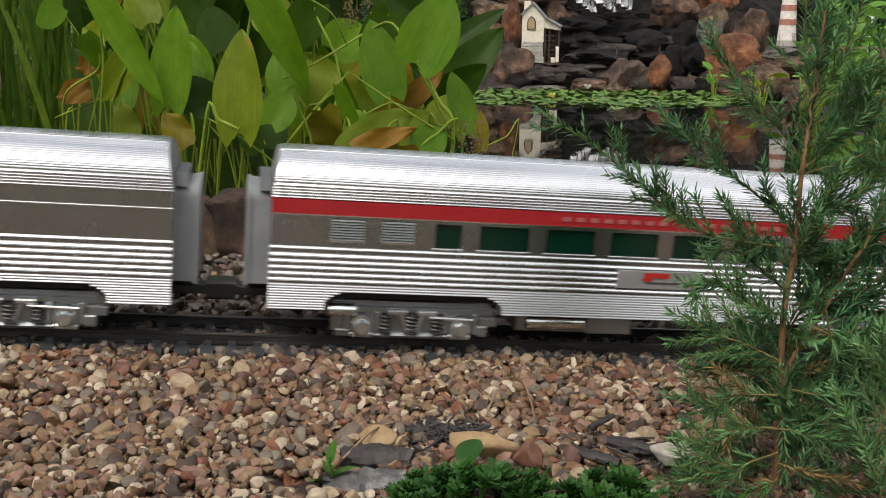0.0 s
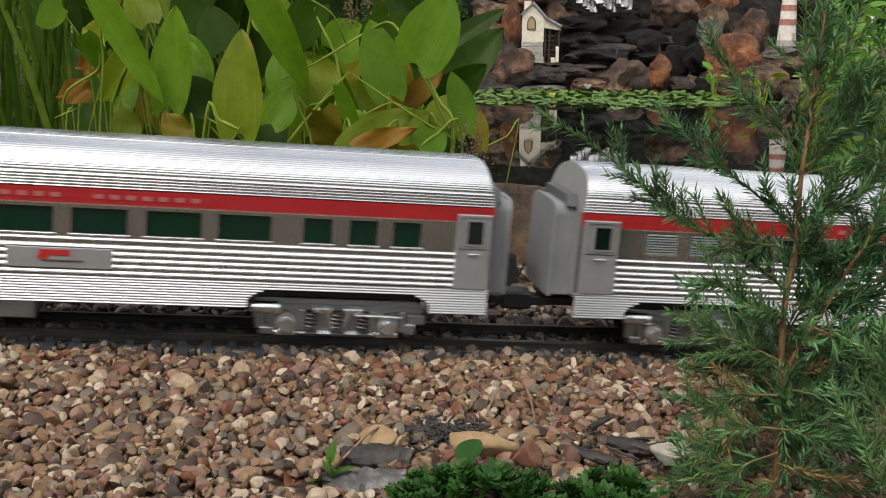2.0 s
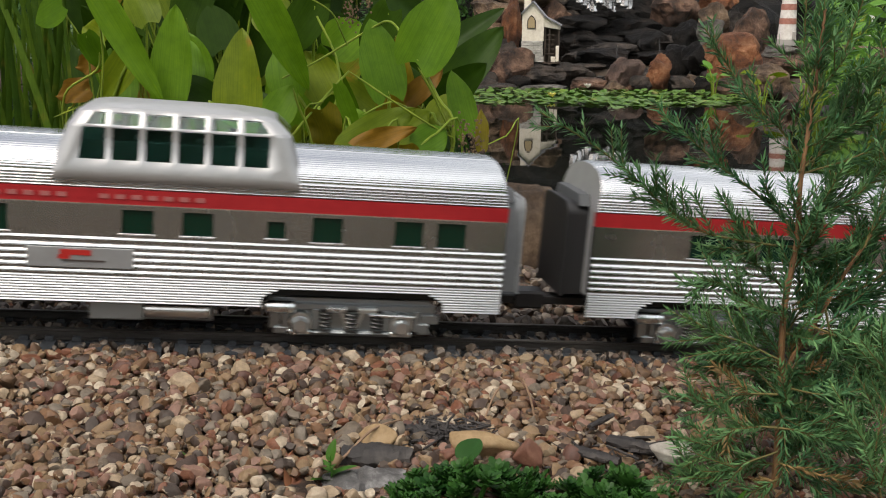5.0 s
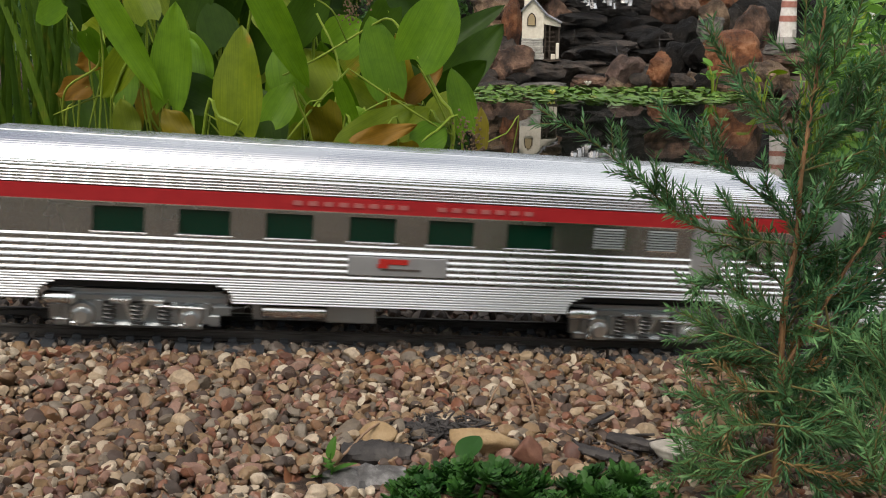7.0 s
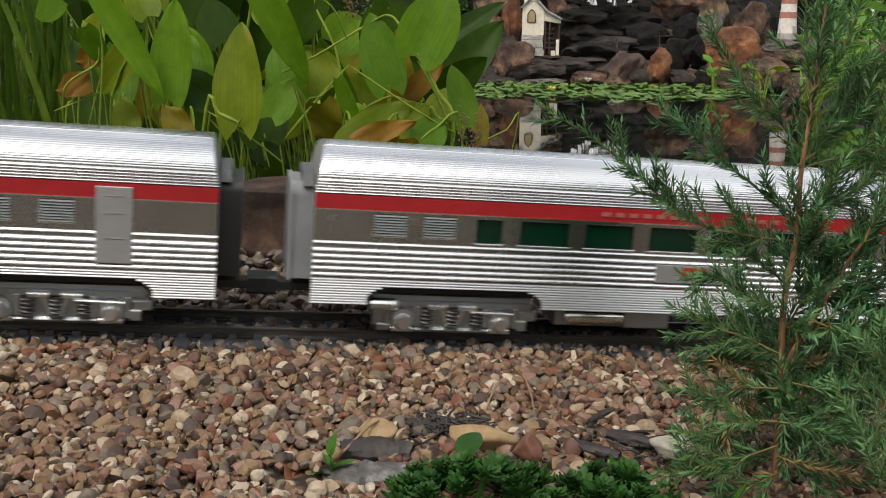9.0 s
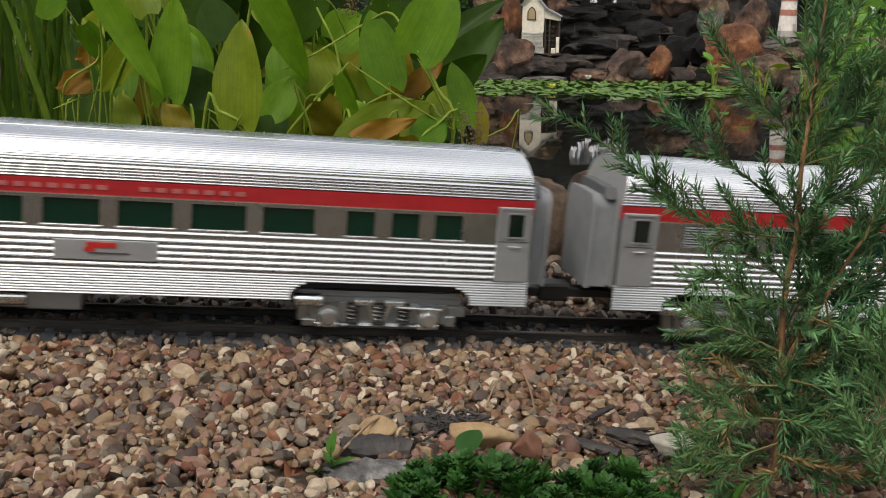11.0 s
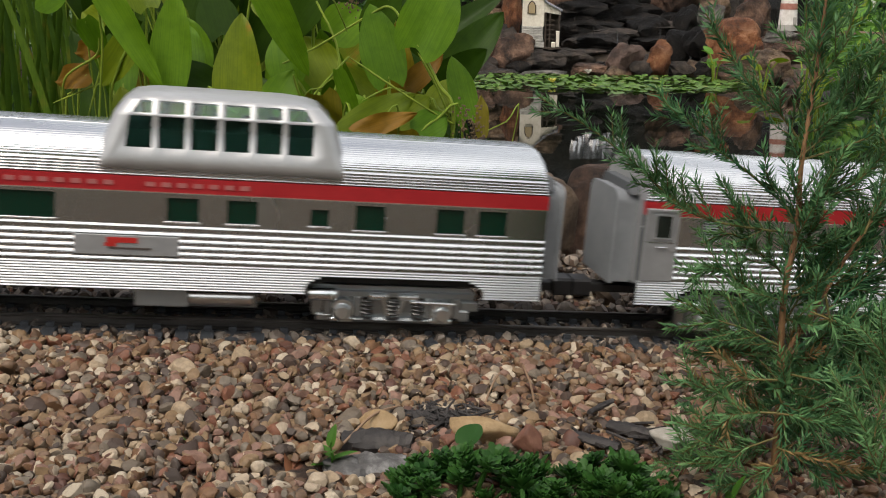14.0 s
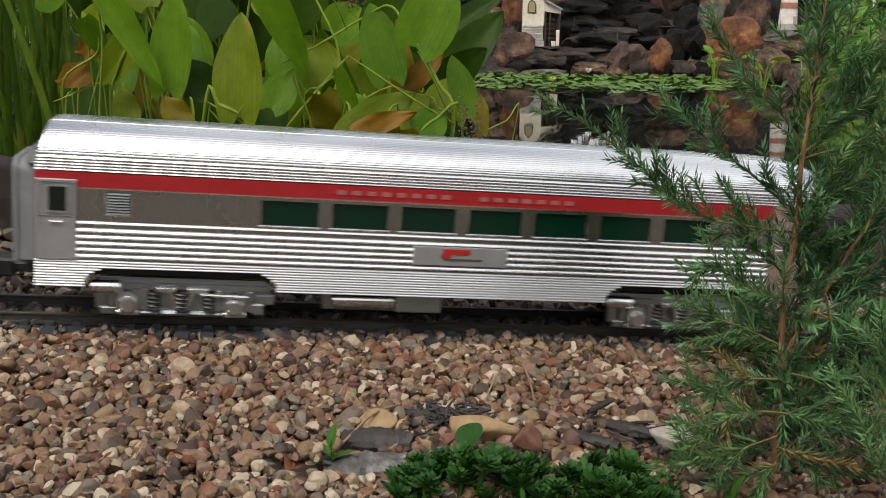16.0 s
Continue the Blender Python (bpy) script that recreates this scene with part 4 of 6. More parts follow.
COLOURS = {TAN: "tan", BROWN: "reddish-brown", ORANGE: "orange sandstone", PINK: "pinkish-grey", DARK: "dark grey", WET: "wet black", GREYR: "pale grey"}


def boulder(at, wide, high, mat, base=None, deep=0.8, where="at the pond waterfall", name="boulder", group="rocks round the pond", foot=True, planes=16, soft=70.0, blocky=False):
    """A broken boulder that reaches down to what it stands on."""
    base = base or ICO3
    v = stone_shape(base, RNG, planes, soft, 0.20)
    lo, hi = v.min(axis=0), v.max(axis=0)
    v = (v - (lo + hi) / 2) / (hi - lo)
    if blocky:
        v = np.sign(v) * np.abs(2 * v) ** 0.60 / 2
    if wide < 1.6 * high and not blocky:
        a = RNG.uniform(-0.25, 0.25)
        v = v @ np.array(Euler((0, a, 0)).to_matrix()).T
    v = v * np.array([wide * 1.06, max(wide * deep, high * 0.6), high * 1.06])
    if foot:
        g = min(ground_z(at[0], at[1]), 0.0) if at[1] < 4.35 else ground_z(at[0], at[1])
        low = at[2] - high / 2
        drop = max(0.0, low - g)
        k = np.clip((0.25 * high - v[:, 2]) / (0.75 * high), 0, 1)
        v[:, 2] -= k ** 2 * min(drop, 0.3 * high + 0.015)
        v[:, 0] *= 1 + 0.15 * k
        v[:, 1] = v[:, 1] * (1 + 0.15 * k)
    ob = new(name, array_mesh(name, v, base[1], mat, True, 32))
    ob.location = at
    return tagged(ob, "rough %s rock %s" % (COLOURS.get(mat, "brown"), where), "rock", group)


boulder((0.201, 4.620, 0.286), 0.184, 0.083, TAN)
boulder((0.177, 4.600, 0.221), 0.195, 0.073, TAN)
boulder((0.136, 4.550, 0.166), 0.145, 0.082, TAN)
boulder((0.279, 4.550, 0.232), 0.082, 0.241, ORANGE)
boulder((0.248, 4.500, 0.127), 0.105, 0.081, DARK)
boulder((0.090, 4.220, 0.071), 0.291, 0.165, BROWN)
boulder((0.254, 4.180, 0.062), 0.204, 0.146, BROWN)
boulder((-0.065, 4.250, 0.068), 0.203, 0.135, BROWN)
boulder((-0.223, 4.400, 0.077), 0.186, 0.154, TAN)
boulder((0.485, 4.750, 0.260), 0.151, 0.131, BROWN)
boulder((0.375, 4.800, 0.350), 0.305, 0.112, TAN)
boulder((0.370, 4.200, 0.049), 0.200, 0.067, DARK)
boulder((0.490, 4.200, 0.054), 0.134, 0.067, DARK)
boulder((0.553, 4.080, 0.020), 0.138, 0.039, BROWN)
boulder((0.681, 4.050, 0.061), 0.142, 0.112, PINK)
boulder((0.797, 4.020, 0.072), 0.094, 0.111, ORANGE)
boulder((0.580, 4.600, 0.164), 0.268, 0.122, WET)
boulder((0.750, 4.700, 0.196), 0.249, 0.110, WET)
boulder((0.850, 4.500, 0.142), 0.191, 0.119, WET)
boulder((0.638, 4.400, 0.098), 0.210, 0.079, WET)
boulder((0.939, 4.300, 0.088), 0.159, 0.137, WET)
boulder((0.999, 4.500, 0.185), 0.167, 0.134, WET)
boulder((0.849, 4.800, 0.282), 0.229, 0.102, WET)
boulder((0.607, 4.850, 0.284), 0.206, 0.118, WET)
boulder((0.565, 4.950, 0.373), 0.236, 0.105, WET)
boulder((0.922, 4.950, 0.372), 0.236, 0.115, WET)
boulder((0.988, 4.700, 0.303), 0.199, 0.115, BROWN)
boulder((0.999, 4.250, 0.118), 0.135, 0.113, WET)
boulder((1.060, 3.950, 0.144), 0.209, 0.138, ORANGE)
boulder((1.059, 4.300, 0.269), 0.118, 0.105, TAN)
boulder((1.146, 4.350, 0.234), 0.115, 0.101, DARK)
boulder((1.187, 4.200, 0.233), 0.142, 0.134, BROWN)
boulder((0.996, 4.100, 0.221), 0.096, 0.078, GREYR)
boulder((1.117, 4.500, 0.345), 0.191, 0.072, ORANGE)
boulder((1.110, 3.750, 0.064), 0.167, 0.103, TAN)
boulder((1.024, 3.800, 0.024), 0.141, 0.089, BROWN)
boulder((1.248, 3.950, 0.101), 0.167, 0.063, BROWN)
boulder((1.268, 4.080, 0.151), 0.134, 0.030, GREYR)
boulder((1.429, 4.200, 0.132), 0.156, 0.076, BROWN)
boulder((1.497, 4.000, 0.138), 0.170, 0.072, TAN)
boulder((1.574, 3.900, 0.119), 0.165, 0.103, TAN)
boulder((1.200, 3.600, 0.003), 0.134, 0.057, BROWN)
boulder((1.205, 3.200, 0.001), 0.186, 0.044, DARK)
boulder((1.290, 3.300, 0.043), 0.122, 0.070, GREYR)
boulder((0.960, 3.950, 0.029), 0.084, 0.063, WET)
boulder((0.196, 4.000, 0.006), 0.148, 0.025, DARK)
boulder((0.364, 4.000, 0.007), 0.170, 0.021, GREYR)

def rockery_core():
    """The built-up mound behind the boulders, over which the water falls."""
    core = np.array(ICO4[0])
    v = core * np.array([1.15, 0.75, 0.62])
    v = v * (1 + 0.12 * np.array([noise.fractal(Vector(p * 6), 0.9, 2.0, 4) for p in core]))[:, None]
    v[:, 2] = np.maximum(v[:, 2], -0.3)
    ob = new("rock_mound", array_mesh("rock_mound", v, ICO4[1], WET))
    ob.location = (0.72, 5.45, 0.10)
    tagged(ob, "dark wet stone mound behind the waterfall", "rock mound", kind="structure")


rockery_core()
# ledges of thin wet flagstones down the fall
for i in range(44):
    x = 0.46 + 0.62 * RNG.random()
    z = 0.03 + 0.31 * (i / 43)
    y = 4.32 + 0.55 * (i / 43) + RNG.uniform(-0.05, 0.05)
    boulder((x, y, z), RNG.uniform(0.07, 0.22), RNG.uniform(0.022, 0.055), WET if i % 5 else DARK, ICO2, 0.9, "in the steps of the waterfall", "flagstone", "flagstones of the waterfall", True, 12, 60.0)

# small broken stones at the foot of the rocks
for i in range(70):
    x, y = RNG.uniform(-0.15, 1.25), RNG.uniform(4.0, 4.30)
    w_ = RNG.uniform(0.035, 0.10)
    boulder((x, y, RNG.uniform(0.0, 0.05)), w_, w_ * RNG.uniform(0.35, 0.8), (WET, DARK, DARK, BROWN, WET, TAN)[i % 6], ICO1, 0.9, "at the water's edge", "small_rock", "small rocks at the water's edge", True, 11, 60.0)

# edging stones between track and pond
EDGE = [TAN, TAN, BROWN, TAN, DARK, TAN, BROWN]
s = -0.95
k = 0
while s < 1.25:
    wide = RNG.uniform(0.10, 0.17)
    p = on_track(s + wide / 2, 0.225 + RNG.uniform(-0.01, 0.01))
    g = ground_z(p.x, p.y)
    top = RAIL0.z - 0.0729 * s + 0.064 + RNG.uniform(-0.010, 0.008)
    if -0.14 < s < 0.22:
        top += 0.032
    low = RAIL0.z - 0.0729 * s - 0.02
    boulder((p.x, p.y, (top + low) / 2), wide * 1.12, top - low, EDGE[k % 7], ICO3, 0.62, "edging the pond behind the track", "edging_stone", "edging stones of the pond", False, 14, 70.0, True)
    s += wide * 0.97
    k += 1


# ---- slate leaning in front of the edging ----
def slate_piece():
    m = rock_material("blue_black_slate", (0.014, 0.017, 0.022), (0.026, 0.031, 0.040), (0.050, 0.056, 0.066), 0.6)
    out = [(-0.040, 0.030), (0.074, 0.026), (0.072, 0.062), (0.058, 0.068), (0.030, 0.067), (-0.006, 0.0635), (-0.022, 0.052), (-0.038, 0.042)]
    sh = Shape().loft([[(x * f + 0.016 * (1 - f), y, 0.045 + (z - 0.045) * f) for x, z in out] for y, f in ((1.016, 0.94), (1.018, 1.0), (1.028, 1.0), (1.030, 0.94))])
    solo("slate", sh, m, "dark blue-grey slate piece leaning in the gravel behind the track", "slate")


slate_piece()


# ---- waterfall ----
def waterfall():
    m = material("falling_water", (0.75, 0.78, 0.80), 0.2)
    m.node_tree.nodes["Principled BSDF"].inputs["Transmission Weight"].default_value = 0.8
    n = noise_tex(m, 60, 5, 0.7, stretch=(1, 1, 0.12))
    ramp_into(m, n.outputs[0], [(0.35, (0.06, 0.063, 0.066)), (0.65, (0.26, 0.27, 0.28))])
    fall = thing("waterfall", "thin white water falling over wet black rocks", "waterfall")
    sheet = [(0.555 + 0.021 * i, 4.575 + 0.005 * (i % 3), 0.318 - 0.012 * (i % 4), 0.400, 0.026) for i in range(11)]
    for x, y, z0, z1, w in (*sheet, (0.690, 4.36, 0.105, 0.150, 0.005), (0.60, 4.40, 0.10, 0.16, 0.004),
                            (0.93, 4.30, 0.03, 0.10, 0.006), (0.86, 4.36, 0.12, 0.18, 0.0035), (0.52, 4.38, 0.15, 0.20, 0.0035), (0.96, 4.22, 0.01, 0.06, 0.008)):
        sh = Shape()
        rows = []
        for i in range(8):
            t = i / 7
            yy = y - 0.03 * t * t
            rows.append([(x - w * (0.5 + 0.12 * math.sin(9 * t + x * 40)), yy, z1 + (z0 - z1) * t), (x, yy - 0.006, z1 + (z0 - z1) * t), (x + w * (0.5 + 0.12 * math.sin(7 * t + x * 70)), yy, z1 + (z0 - z1) * t), (x, yy + 0.004, z1 + (z0 - z1) * t)])
        sh.loft(rows)
        part("water_strand", sh, m, fall, "", True)


waterfall()


# ---- mill house by the water ----
def house():
    cream = material("cream_plaster", (0.70, 0.64, 0.52), 0.8)
    n = noise_tex(cream, 60, 6, 0.7)
    ramp_into(cream, n.outputs[0], [(0.3, (0.56, 0.50, 0.40)), (0.65, (0.74, 0.69, 0.58))])
    stone = material("grey_stone_base", (0.40, 0.38, 0.34), 0.85)
    n = noise_tex(stone, 110, 6, 0.7, stretch=(0.4, 1, 1))
    ramp_into(stone, n.outputs[0], [(0.3, (0.20, 0.19, 0.17)), (0.65, (0.55, 0.53, 0.48))])
    bump_from(stone, n.outputs[0], 0.6, 0.003)
    slate = material("blue_grey_roof", (0.20, 0.21, 0.25), 0.7)
    n = noise_tex(slate, 90, 5, 0.7)
    ramp_into(slate, n.outputs[0], [(0.3, (0.12, 0.125, 0.15)), (0.7, (0.36, 0.36, 0.38))])
    timber = material("dark_timber", (0.045, 0.032, 0.022), 0.8)
    tanp = material("tan_window", (0.34, 0.26, 0.14), 0.5)
    h = thing("mill_house", "small cream mill house ornament on a stone base", "ornament house")
    h.location = (0.335, 4.20, 0.088)
    h.rotation_euler = (0, 0, radians(-7))
    x0, x1, yb = -0.038, 0.046, 0.11
    part("stone_base", Shape().box(x0 - 0.002, x1 + 0.002, -0.002, yb, 0.0, 0.022, 0.002).box(x0, x1 - 0.004, 0.0, yb, 0.022, 0.082), stone, h, "grey stone lower walls")
    # front courses of stone
    for r in range(6):
        x = x0 - 0.001
        while x < x1 - 0.006:
            w = RNG.uniform(0.011, 0.022)
            part("stone_block", Shape().box(x, min(x + w - 0.0014, x1 - 0.002), -0.0025 - RNG.uniform(0, .0012), 0.004, 0.0235 + r * 0.0098, 0.0323 + r * 0.0098, 0.0012), stone, h)
            x += w
    gable = [(x0, 0.081), (x1, 0.081), (x1, 0.176), (0.002, 0.226), (x0, 0.186)]
    sh = Shape()
    k = len(gable)
    sh.add([(x, 0.0, z) for x, z in gable] + [(x, yb, z) for x, z in gable], [tuple(range(k)), tuple(range(2 * k - 1, k - 1, -1))] + [(i, k + i, k + (i + 1) % k, (i + 1) % k) for i in range(k)])
    part("wall", sh, cream, h, "cream plaster gable wall")
    # lean-to to the right
    lt = [(x1, 0.135), (x1 + 0.062, 0.125), (x1 + 0.062, 0.138), (x1 + 0.001, 0.172)]
    sh = Shape()
    sh.add([(x, 0.004, z) for x, z in lt] + [(x, yb, z) for x, z in lt], [(0, 1, 2, 3), (7, 6, 5, 4)] + [(i, 4 + i, 4 + (i + 1) % 4, (i + 1) % 4) for i in range(4)])
    part("lean_to_wall", sh, cream, h)
    part("lean_to_back", Shape().box(x1, x1 + 0.060, 0.045, yb, 0.002, 0.136), timber, h, "dark recess behind the posts")
    for px in (x1 + 0.003, x1 + 0.020, x1 + 0.056):
        part("post", Shape().box(px, px + 0.005, 0.006, 0.012, 0.002, 0.132), timber, h)
    for i in range(5):
        z = 0.03 + i * 0.018
        part("wheel_paddle", Shape().box(x1 + 0.008, x1 + 0.040, 0.010, 0.030, z, z + 0.004), timber, h)
    part("white_post", Shape().box(x1 + 0.048, x1 + 0.060, -0.004, 0.010, 0.004, 0.064, 0.002), cream, h, "small cream post")
    part("white_block", Shape().box(x1 + 0.030, x1 + 0.046, -0.006, 0.010, 0.002, 0.022, 0.002), cream, h)
    part("deck", Shape().box(x1 - 0.002, x1 + 0.066, -0.010, yb, -0.004, 0.002), timber, h)
    # roof planes with overhang
    def slab(a, b, th=0.005):
        (ax_, az_), (bx, bz) = a, b
        s2 = Shape()
        y0, y1 = -0.010, yb + 0.01
        s2.add([(ax_, y0, az_), (bx, y0, bz), (bx, y1, bz), (ax_, y1, az_), (ax_, y0, az_ + th), (bx, y0, bz + th), (bx, y1, bz + th), (ax_, y1, az_ + th)],
               [(3, 2, 1, 0), (4, 5, 6, 7), (0, 1, 5, 4), (1, 2, 6, 5), (2, 3, 7, 6), (3, 0, 4, 7)])
        return s2
    part("roof", slab((x0 - 0.006, 0.181), (0.002, 0.227)), slate, h, "blue-grey slate roof")
    part("roof", slab((0.002, 0.227), (x1 + 0.012, 0.166)), slate, h)
    part("lean_to_roof", slab((x1 + 0.002, 0.172), (x1 + 0.068, 0.138)), slate, h)
    part("chimney", Shape().box(-0.034, -0.008, 0.05, 0.075, 0.20, 0.235), cream, h, "pale chimney")
    arch = lambda w, z0, zs, y: [(-w, z0), (w, z0), (w, zs), (w * 0.6, zs + w * 0.8), (0, zs + w * 1.25), (-w * 0.6, zs + w * 0.8), (-w, zs)]
    for w, y, mat, nm, g in ((0.0165, -0.004, timber, "window_frame", 0.0), (0.0125, -0.0055, tanp, "window", 0.0025)):
        a = [(x - 0.002, z) for x, z in arch(w, 0.128 + g, 0.158, y)]
        s3 = Shape()
        s3.add([(x, y, z) for x, z in a] + [(x, 0.002, z) for x, z in a], [tuple(range(7)), tuple(range(13, 6, -1))] + [(i, 7 + i, 7 + (i + 1) % 7, (i + 1) % 7) for i in range(7)])
        part(nm, s3, mat, h, "pointed arch window" if nm == "window" else "")
    boulder((0.345, 4.23, 0.045), 0.19, 0.080, DARK, ICO2, 0.8, "under the mill house", planes=9)
    boulder((0.43, 4.26, 0.045), 0.14, 0.072, DARK, ICO2, 0.8, "under the mill house", planes=9)


house()


# ---- lighthouse ----
def lighthouse():
    white = material("worn_white_paint", (0.62, 0.58, 0.54), 0.7)
    n = noise_tex(white, 50, 6, 0.7)
    ramp_into(white, n.outputs[0], [(0.3, (0.50, 0.45, 0.40)), (0.65, (0.78, 0.75, 0.71))])
    rust = material("faded_red_paint", (0.46, 0.14, 0.09), 0.7)
    n = noise_tex(rust, 70, 6, 0.7)
    ramp_into(rust, n.outputs[0], [(0.3, (0.27, 0.090, 0.065)), (0.7, (0.42, 0.20, 0.15))])
    greyp = material("grey_footing", (0.36, 0.34, 0.31), 0.8)
    lh = thing("lighthouse", "small weathered lighthouse with faded red and white bands", "ornament lighthouse")
    lh.location = (1.288, 4.10, 0.165)
    bands = [(0.0, 0.022, greyp), (0.022, 0.078, white), (0.078, 0.100, rust), (0.100, 0.130, white), (0.130, 0.152, rust), (0.152, 0.184, white), (0.184, 0.206, rust), (0.206, 0.230, white)]
    rad = lambda z: 0.036 - 0.060 * z
    for i, (a, b, mat) in enumerate(bands):
        rr = 1.03 if mat is rust else 1.0
        rings = [[(rad(z) * rr * math.cos(2 * math.pi * q / 20), rad(z) * rr * math.sin(2 * math.pi * q / 20), z) for q in range(20)] for z in (a, b)]
        part("band" if i else "footing", Shape().loft(rings), mat, lh, "", True)
    part("gallery", Shape().loft([[(0.034 * math.cos(2 * math.pi * q / 20), 0.034 * math.sin(2 * math.pi * q / 20), z) for q in range(20)] for z in (0.230, 0.236)]), greyp, lh)
    part("lantern", Shape().loft([[(0.017 * math.cos(2 * math.pi * q / 12), 0.017 * math.sin(2 * math.pi * q / 12), z) for q in range(12)] for z in (0.236, 0.266)]), DARKPANE, lh)
    part("lantern_roof", Shape().loft([[(r * math.cos(2 * math.pi * q / 12), r * math.sin(2 * math.pi * q / 12), z) for q in range(12)] for r, z in ((0.023, 0.266), (0.004, 0.284))]), rust, lh)
    part("door", Shape().box(0.010, 0.022, -0.0345, -0.026, 0.022, 0.050, 0.001), greyp, lh, "small grey door")


lighthouse()
boulder((1.30, 4.14, 0.085), 0.30, 0.165, BROWN, ICO3, 0.8, "under the lighthouse")


# ---- foliage masses ----
def leaf_cloud(name, centres, count, size, mat, label, category, long=1.6, rng=RNG):
    """Many small folded leaves round several centres (x, y, z, rx, ry, rz), as one mass."""
    proto = np.array([(0, 0, 0), (0.32, 0.45, 0.06), (0, 1.0, -0.08), (-0.32, 0.45, 0.06), (0, 0.5, -0.02)])
    faces = np.array([(0, 1, 4), (1, 2, 4), (2, 3, 4), (3, 0, 4)])
    vs, fs, k = [], [], 0
    wts = np.array([c[3] * c[5] for c in centres])
    wts /= wts.sum()
    for i in rng.choice(len(centres), count, p=wts):
        x, y, z, rx, ry, rz = centres[i]
        d = rng.normal(size=3)
        d /= np.linalg.norm(d)
        r = rng.uniform(0.55, 1.0) * (1 + 0.25 * noise.noise(Vector((d[0] * 3 + x, d[1] * 3, d[2] * 3 + z))))
        p = np.array([x, y, z]) + d * r * np.array([rx, ry, rz])
        v = proto * size * rng.uniform(0.6, 1.3) * np.array([1, long / 1.6, 1])
        vs.append(v @ turn(rng).T + p)
        fs.append(faces + k)
        k += 5
    ob = new(name, array_mesh(name, np.concatenate(vs), np.concatenate(fs), mat, False))
    return tagged(ob, label, category, kind="stuff")


def far_hedges():
    cs = [(x, 7.2 + 0.6 * math.sin(x * 2.1), 0.45 + 0.12 * math.sin(x * 3.3), 0.75, 0.45, 0.62) for x in np.arange(-5.2, 2.0, 0.62)]
    leaf_cloud("hedge", cs, 16000, 0.075, HEDGE, "dark green hedge behind the pond", "hedge")
    cs = [(x, 15.5 + 1.2 * math.sin(x * 0.9), 1.2 + 0.3 * math.sin(x * 1.7), 1.9, 1.3, 1.7) for x in np.arange(-12, 18, 1.6)]
    leaf_cloud("far_trees", cs, 16000, 0.20, HEDGE, "dark trees beyond the lawn", "trees")
    cs = [(-0.42, 4.55, 0.16, 0.55, 0.25, 0.24), (-0.10, 4.70, 0.24, 0.26, 0.22, 0.22), (-0.9, 4.4, 0.14, 0.4, 0.25, 0.24), (-1.5, 4.3, 0.16, 0.5, 0.3, 0.3), (0.0, 4.95, 0.36, 0.30, 0.2, 0.2)]
    leaf_cloud("shrub", cs, 9000, 0.026, HEDGE, "low dark shrub on the pond bank", "shrub")
    cs = [(1.55, 4.4, 0.10, 0.22, 0.20, 0.10), (1.75, 4.1, 0.08, 0.25, 0.2, 0.12), (1.42, 3.75, 0.06, 0.16, 0.16, 0.08), (1.65, 3.5, 0.04, 0.24, 0.2, 0.11), (1.30, 3.45, 0.02, 0.14, 0.12, 0.06), (1.5, 3.1, 0.0, 0.22, 0.14, 0.08), (2.0, 5.2, 0.12, 0.35, 0.3, 0.12)]
    leaf_cloud("bank_plants", cs, 4200, 0.040, BUSH, "bright leafy plants on the pond bank", "bank plants")
    # plain dark growth that closes the place on the far and near side
    for nm, r, z1, a0, a1 in (("backdrop_far", 19.0, 4.2, -80, 80), ("backdrop_near", 9.0, 2.6, 100, 260)):
        sh = Shape()
        rows = []
        for i in range(41):
            a = radians(a0 + (a1 - a0) * i / 40)
            hgt = z1 * (1 + 0.22 * noise.noise(Vector((i * 0.7, 2.0, 0))))
            rows.append([(r * math.sin(a), r * math.cos(a), -0.2), (r * math.sin(a), r * math.cos(a), hgt), ((r + 0.5) * math.sin(a), (r + 0.5) * math.cos(a), hgt), ((r + 0.5) * math.sin(a), (r + 0.5) * math.cos(a), -0.2)])
        sh.loft(rows)
        bm_ = material("dark_growth", (0.03, 0.06, 0.02), 0.9)
        n = noise_tex(bm_, 2.5, 8, 0.75)
        ramp_into(bm_, n.outputs[0], [(0.35, (0.010, 0.020, 0.008)), (0.65, (0.060, 0.105, 0.032))])
        solo(nm, sh, bm_, "dark green trees that close the garden", "backdrop", kind="structure")


far_hedges()


def flowers():
    pink = leaf_material("pink_petal", (0.75, 0.22, 0.26), (0.85, 0.38, 0.40), None, 0.3, 0.6, False)
    for x, y, z, r in ((-0.133, 4.30, 0.268, 0.020), (-0.098, 4.32, 0.276, 0.010), (-0.150, 4.33, 0.250, 0.008)):
        f = thing("flower", "small pink flower on a dark stem", "flower", "pink flowers")
        f.location = (x, y, z)
        for q in range(5):
            a = 2 * math.pi * q / 5
            d, e = Vector((math.cos(a), -0.35, math.sin(a))) * r, Vector((-math.sin(a), 0, math.cos(a))) * r * 0.45
            part("petal", Shape().add([(0, 0, 0), tuple(d * 0.6 + e), tuple(d), tuple(d * 0.6 - e)], [(0, 1, 2, 3)]), pink, f)
        part("stem", Shape().path_tube([(0, 0, 0), (0.004, 0.01, -z / 2), (0.0, 0.02, -z + 0.03)], [0.0016] * 3, 5), HEDGE, f)


flowers()


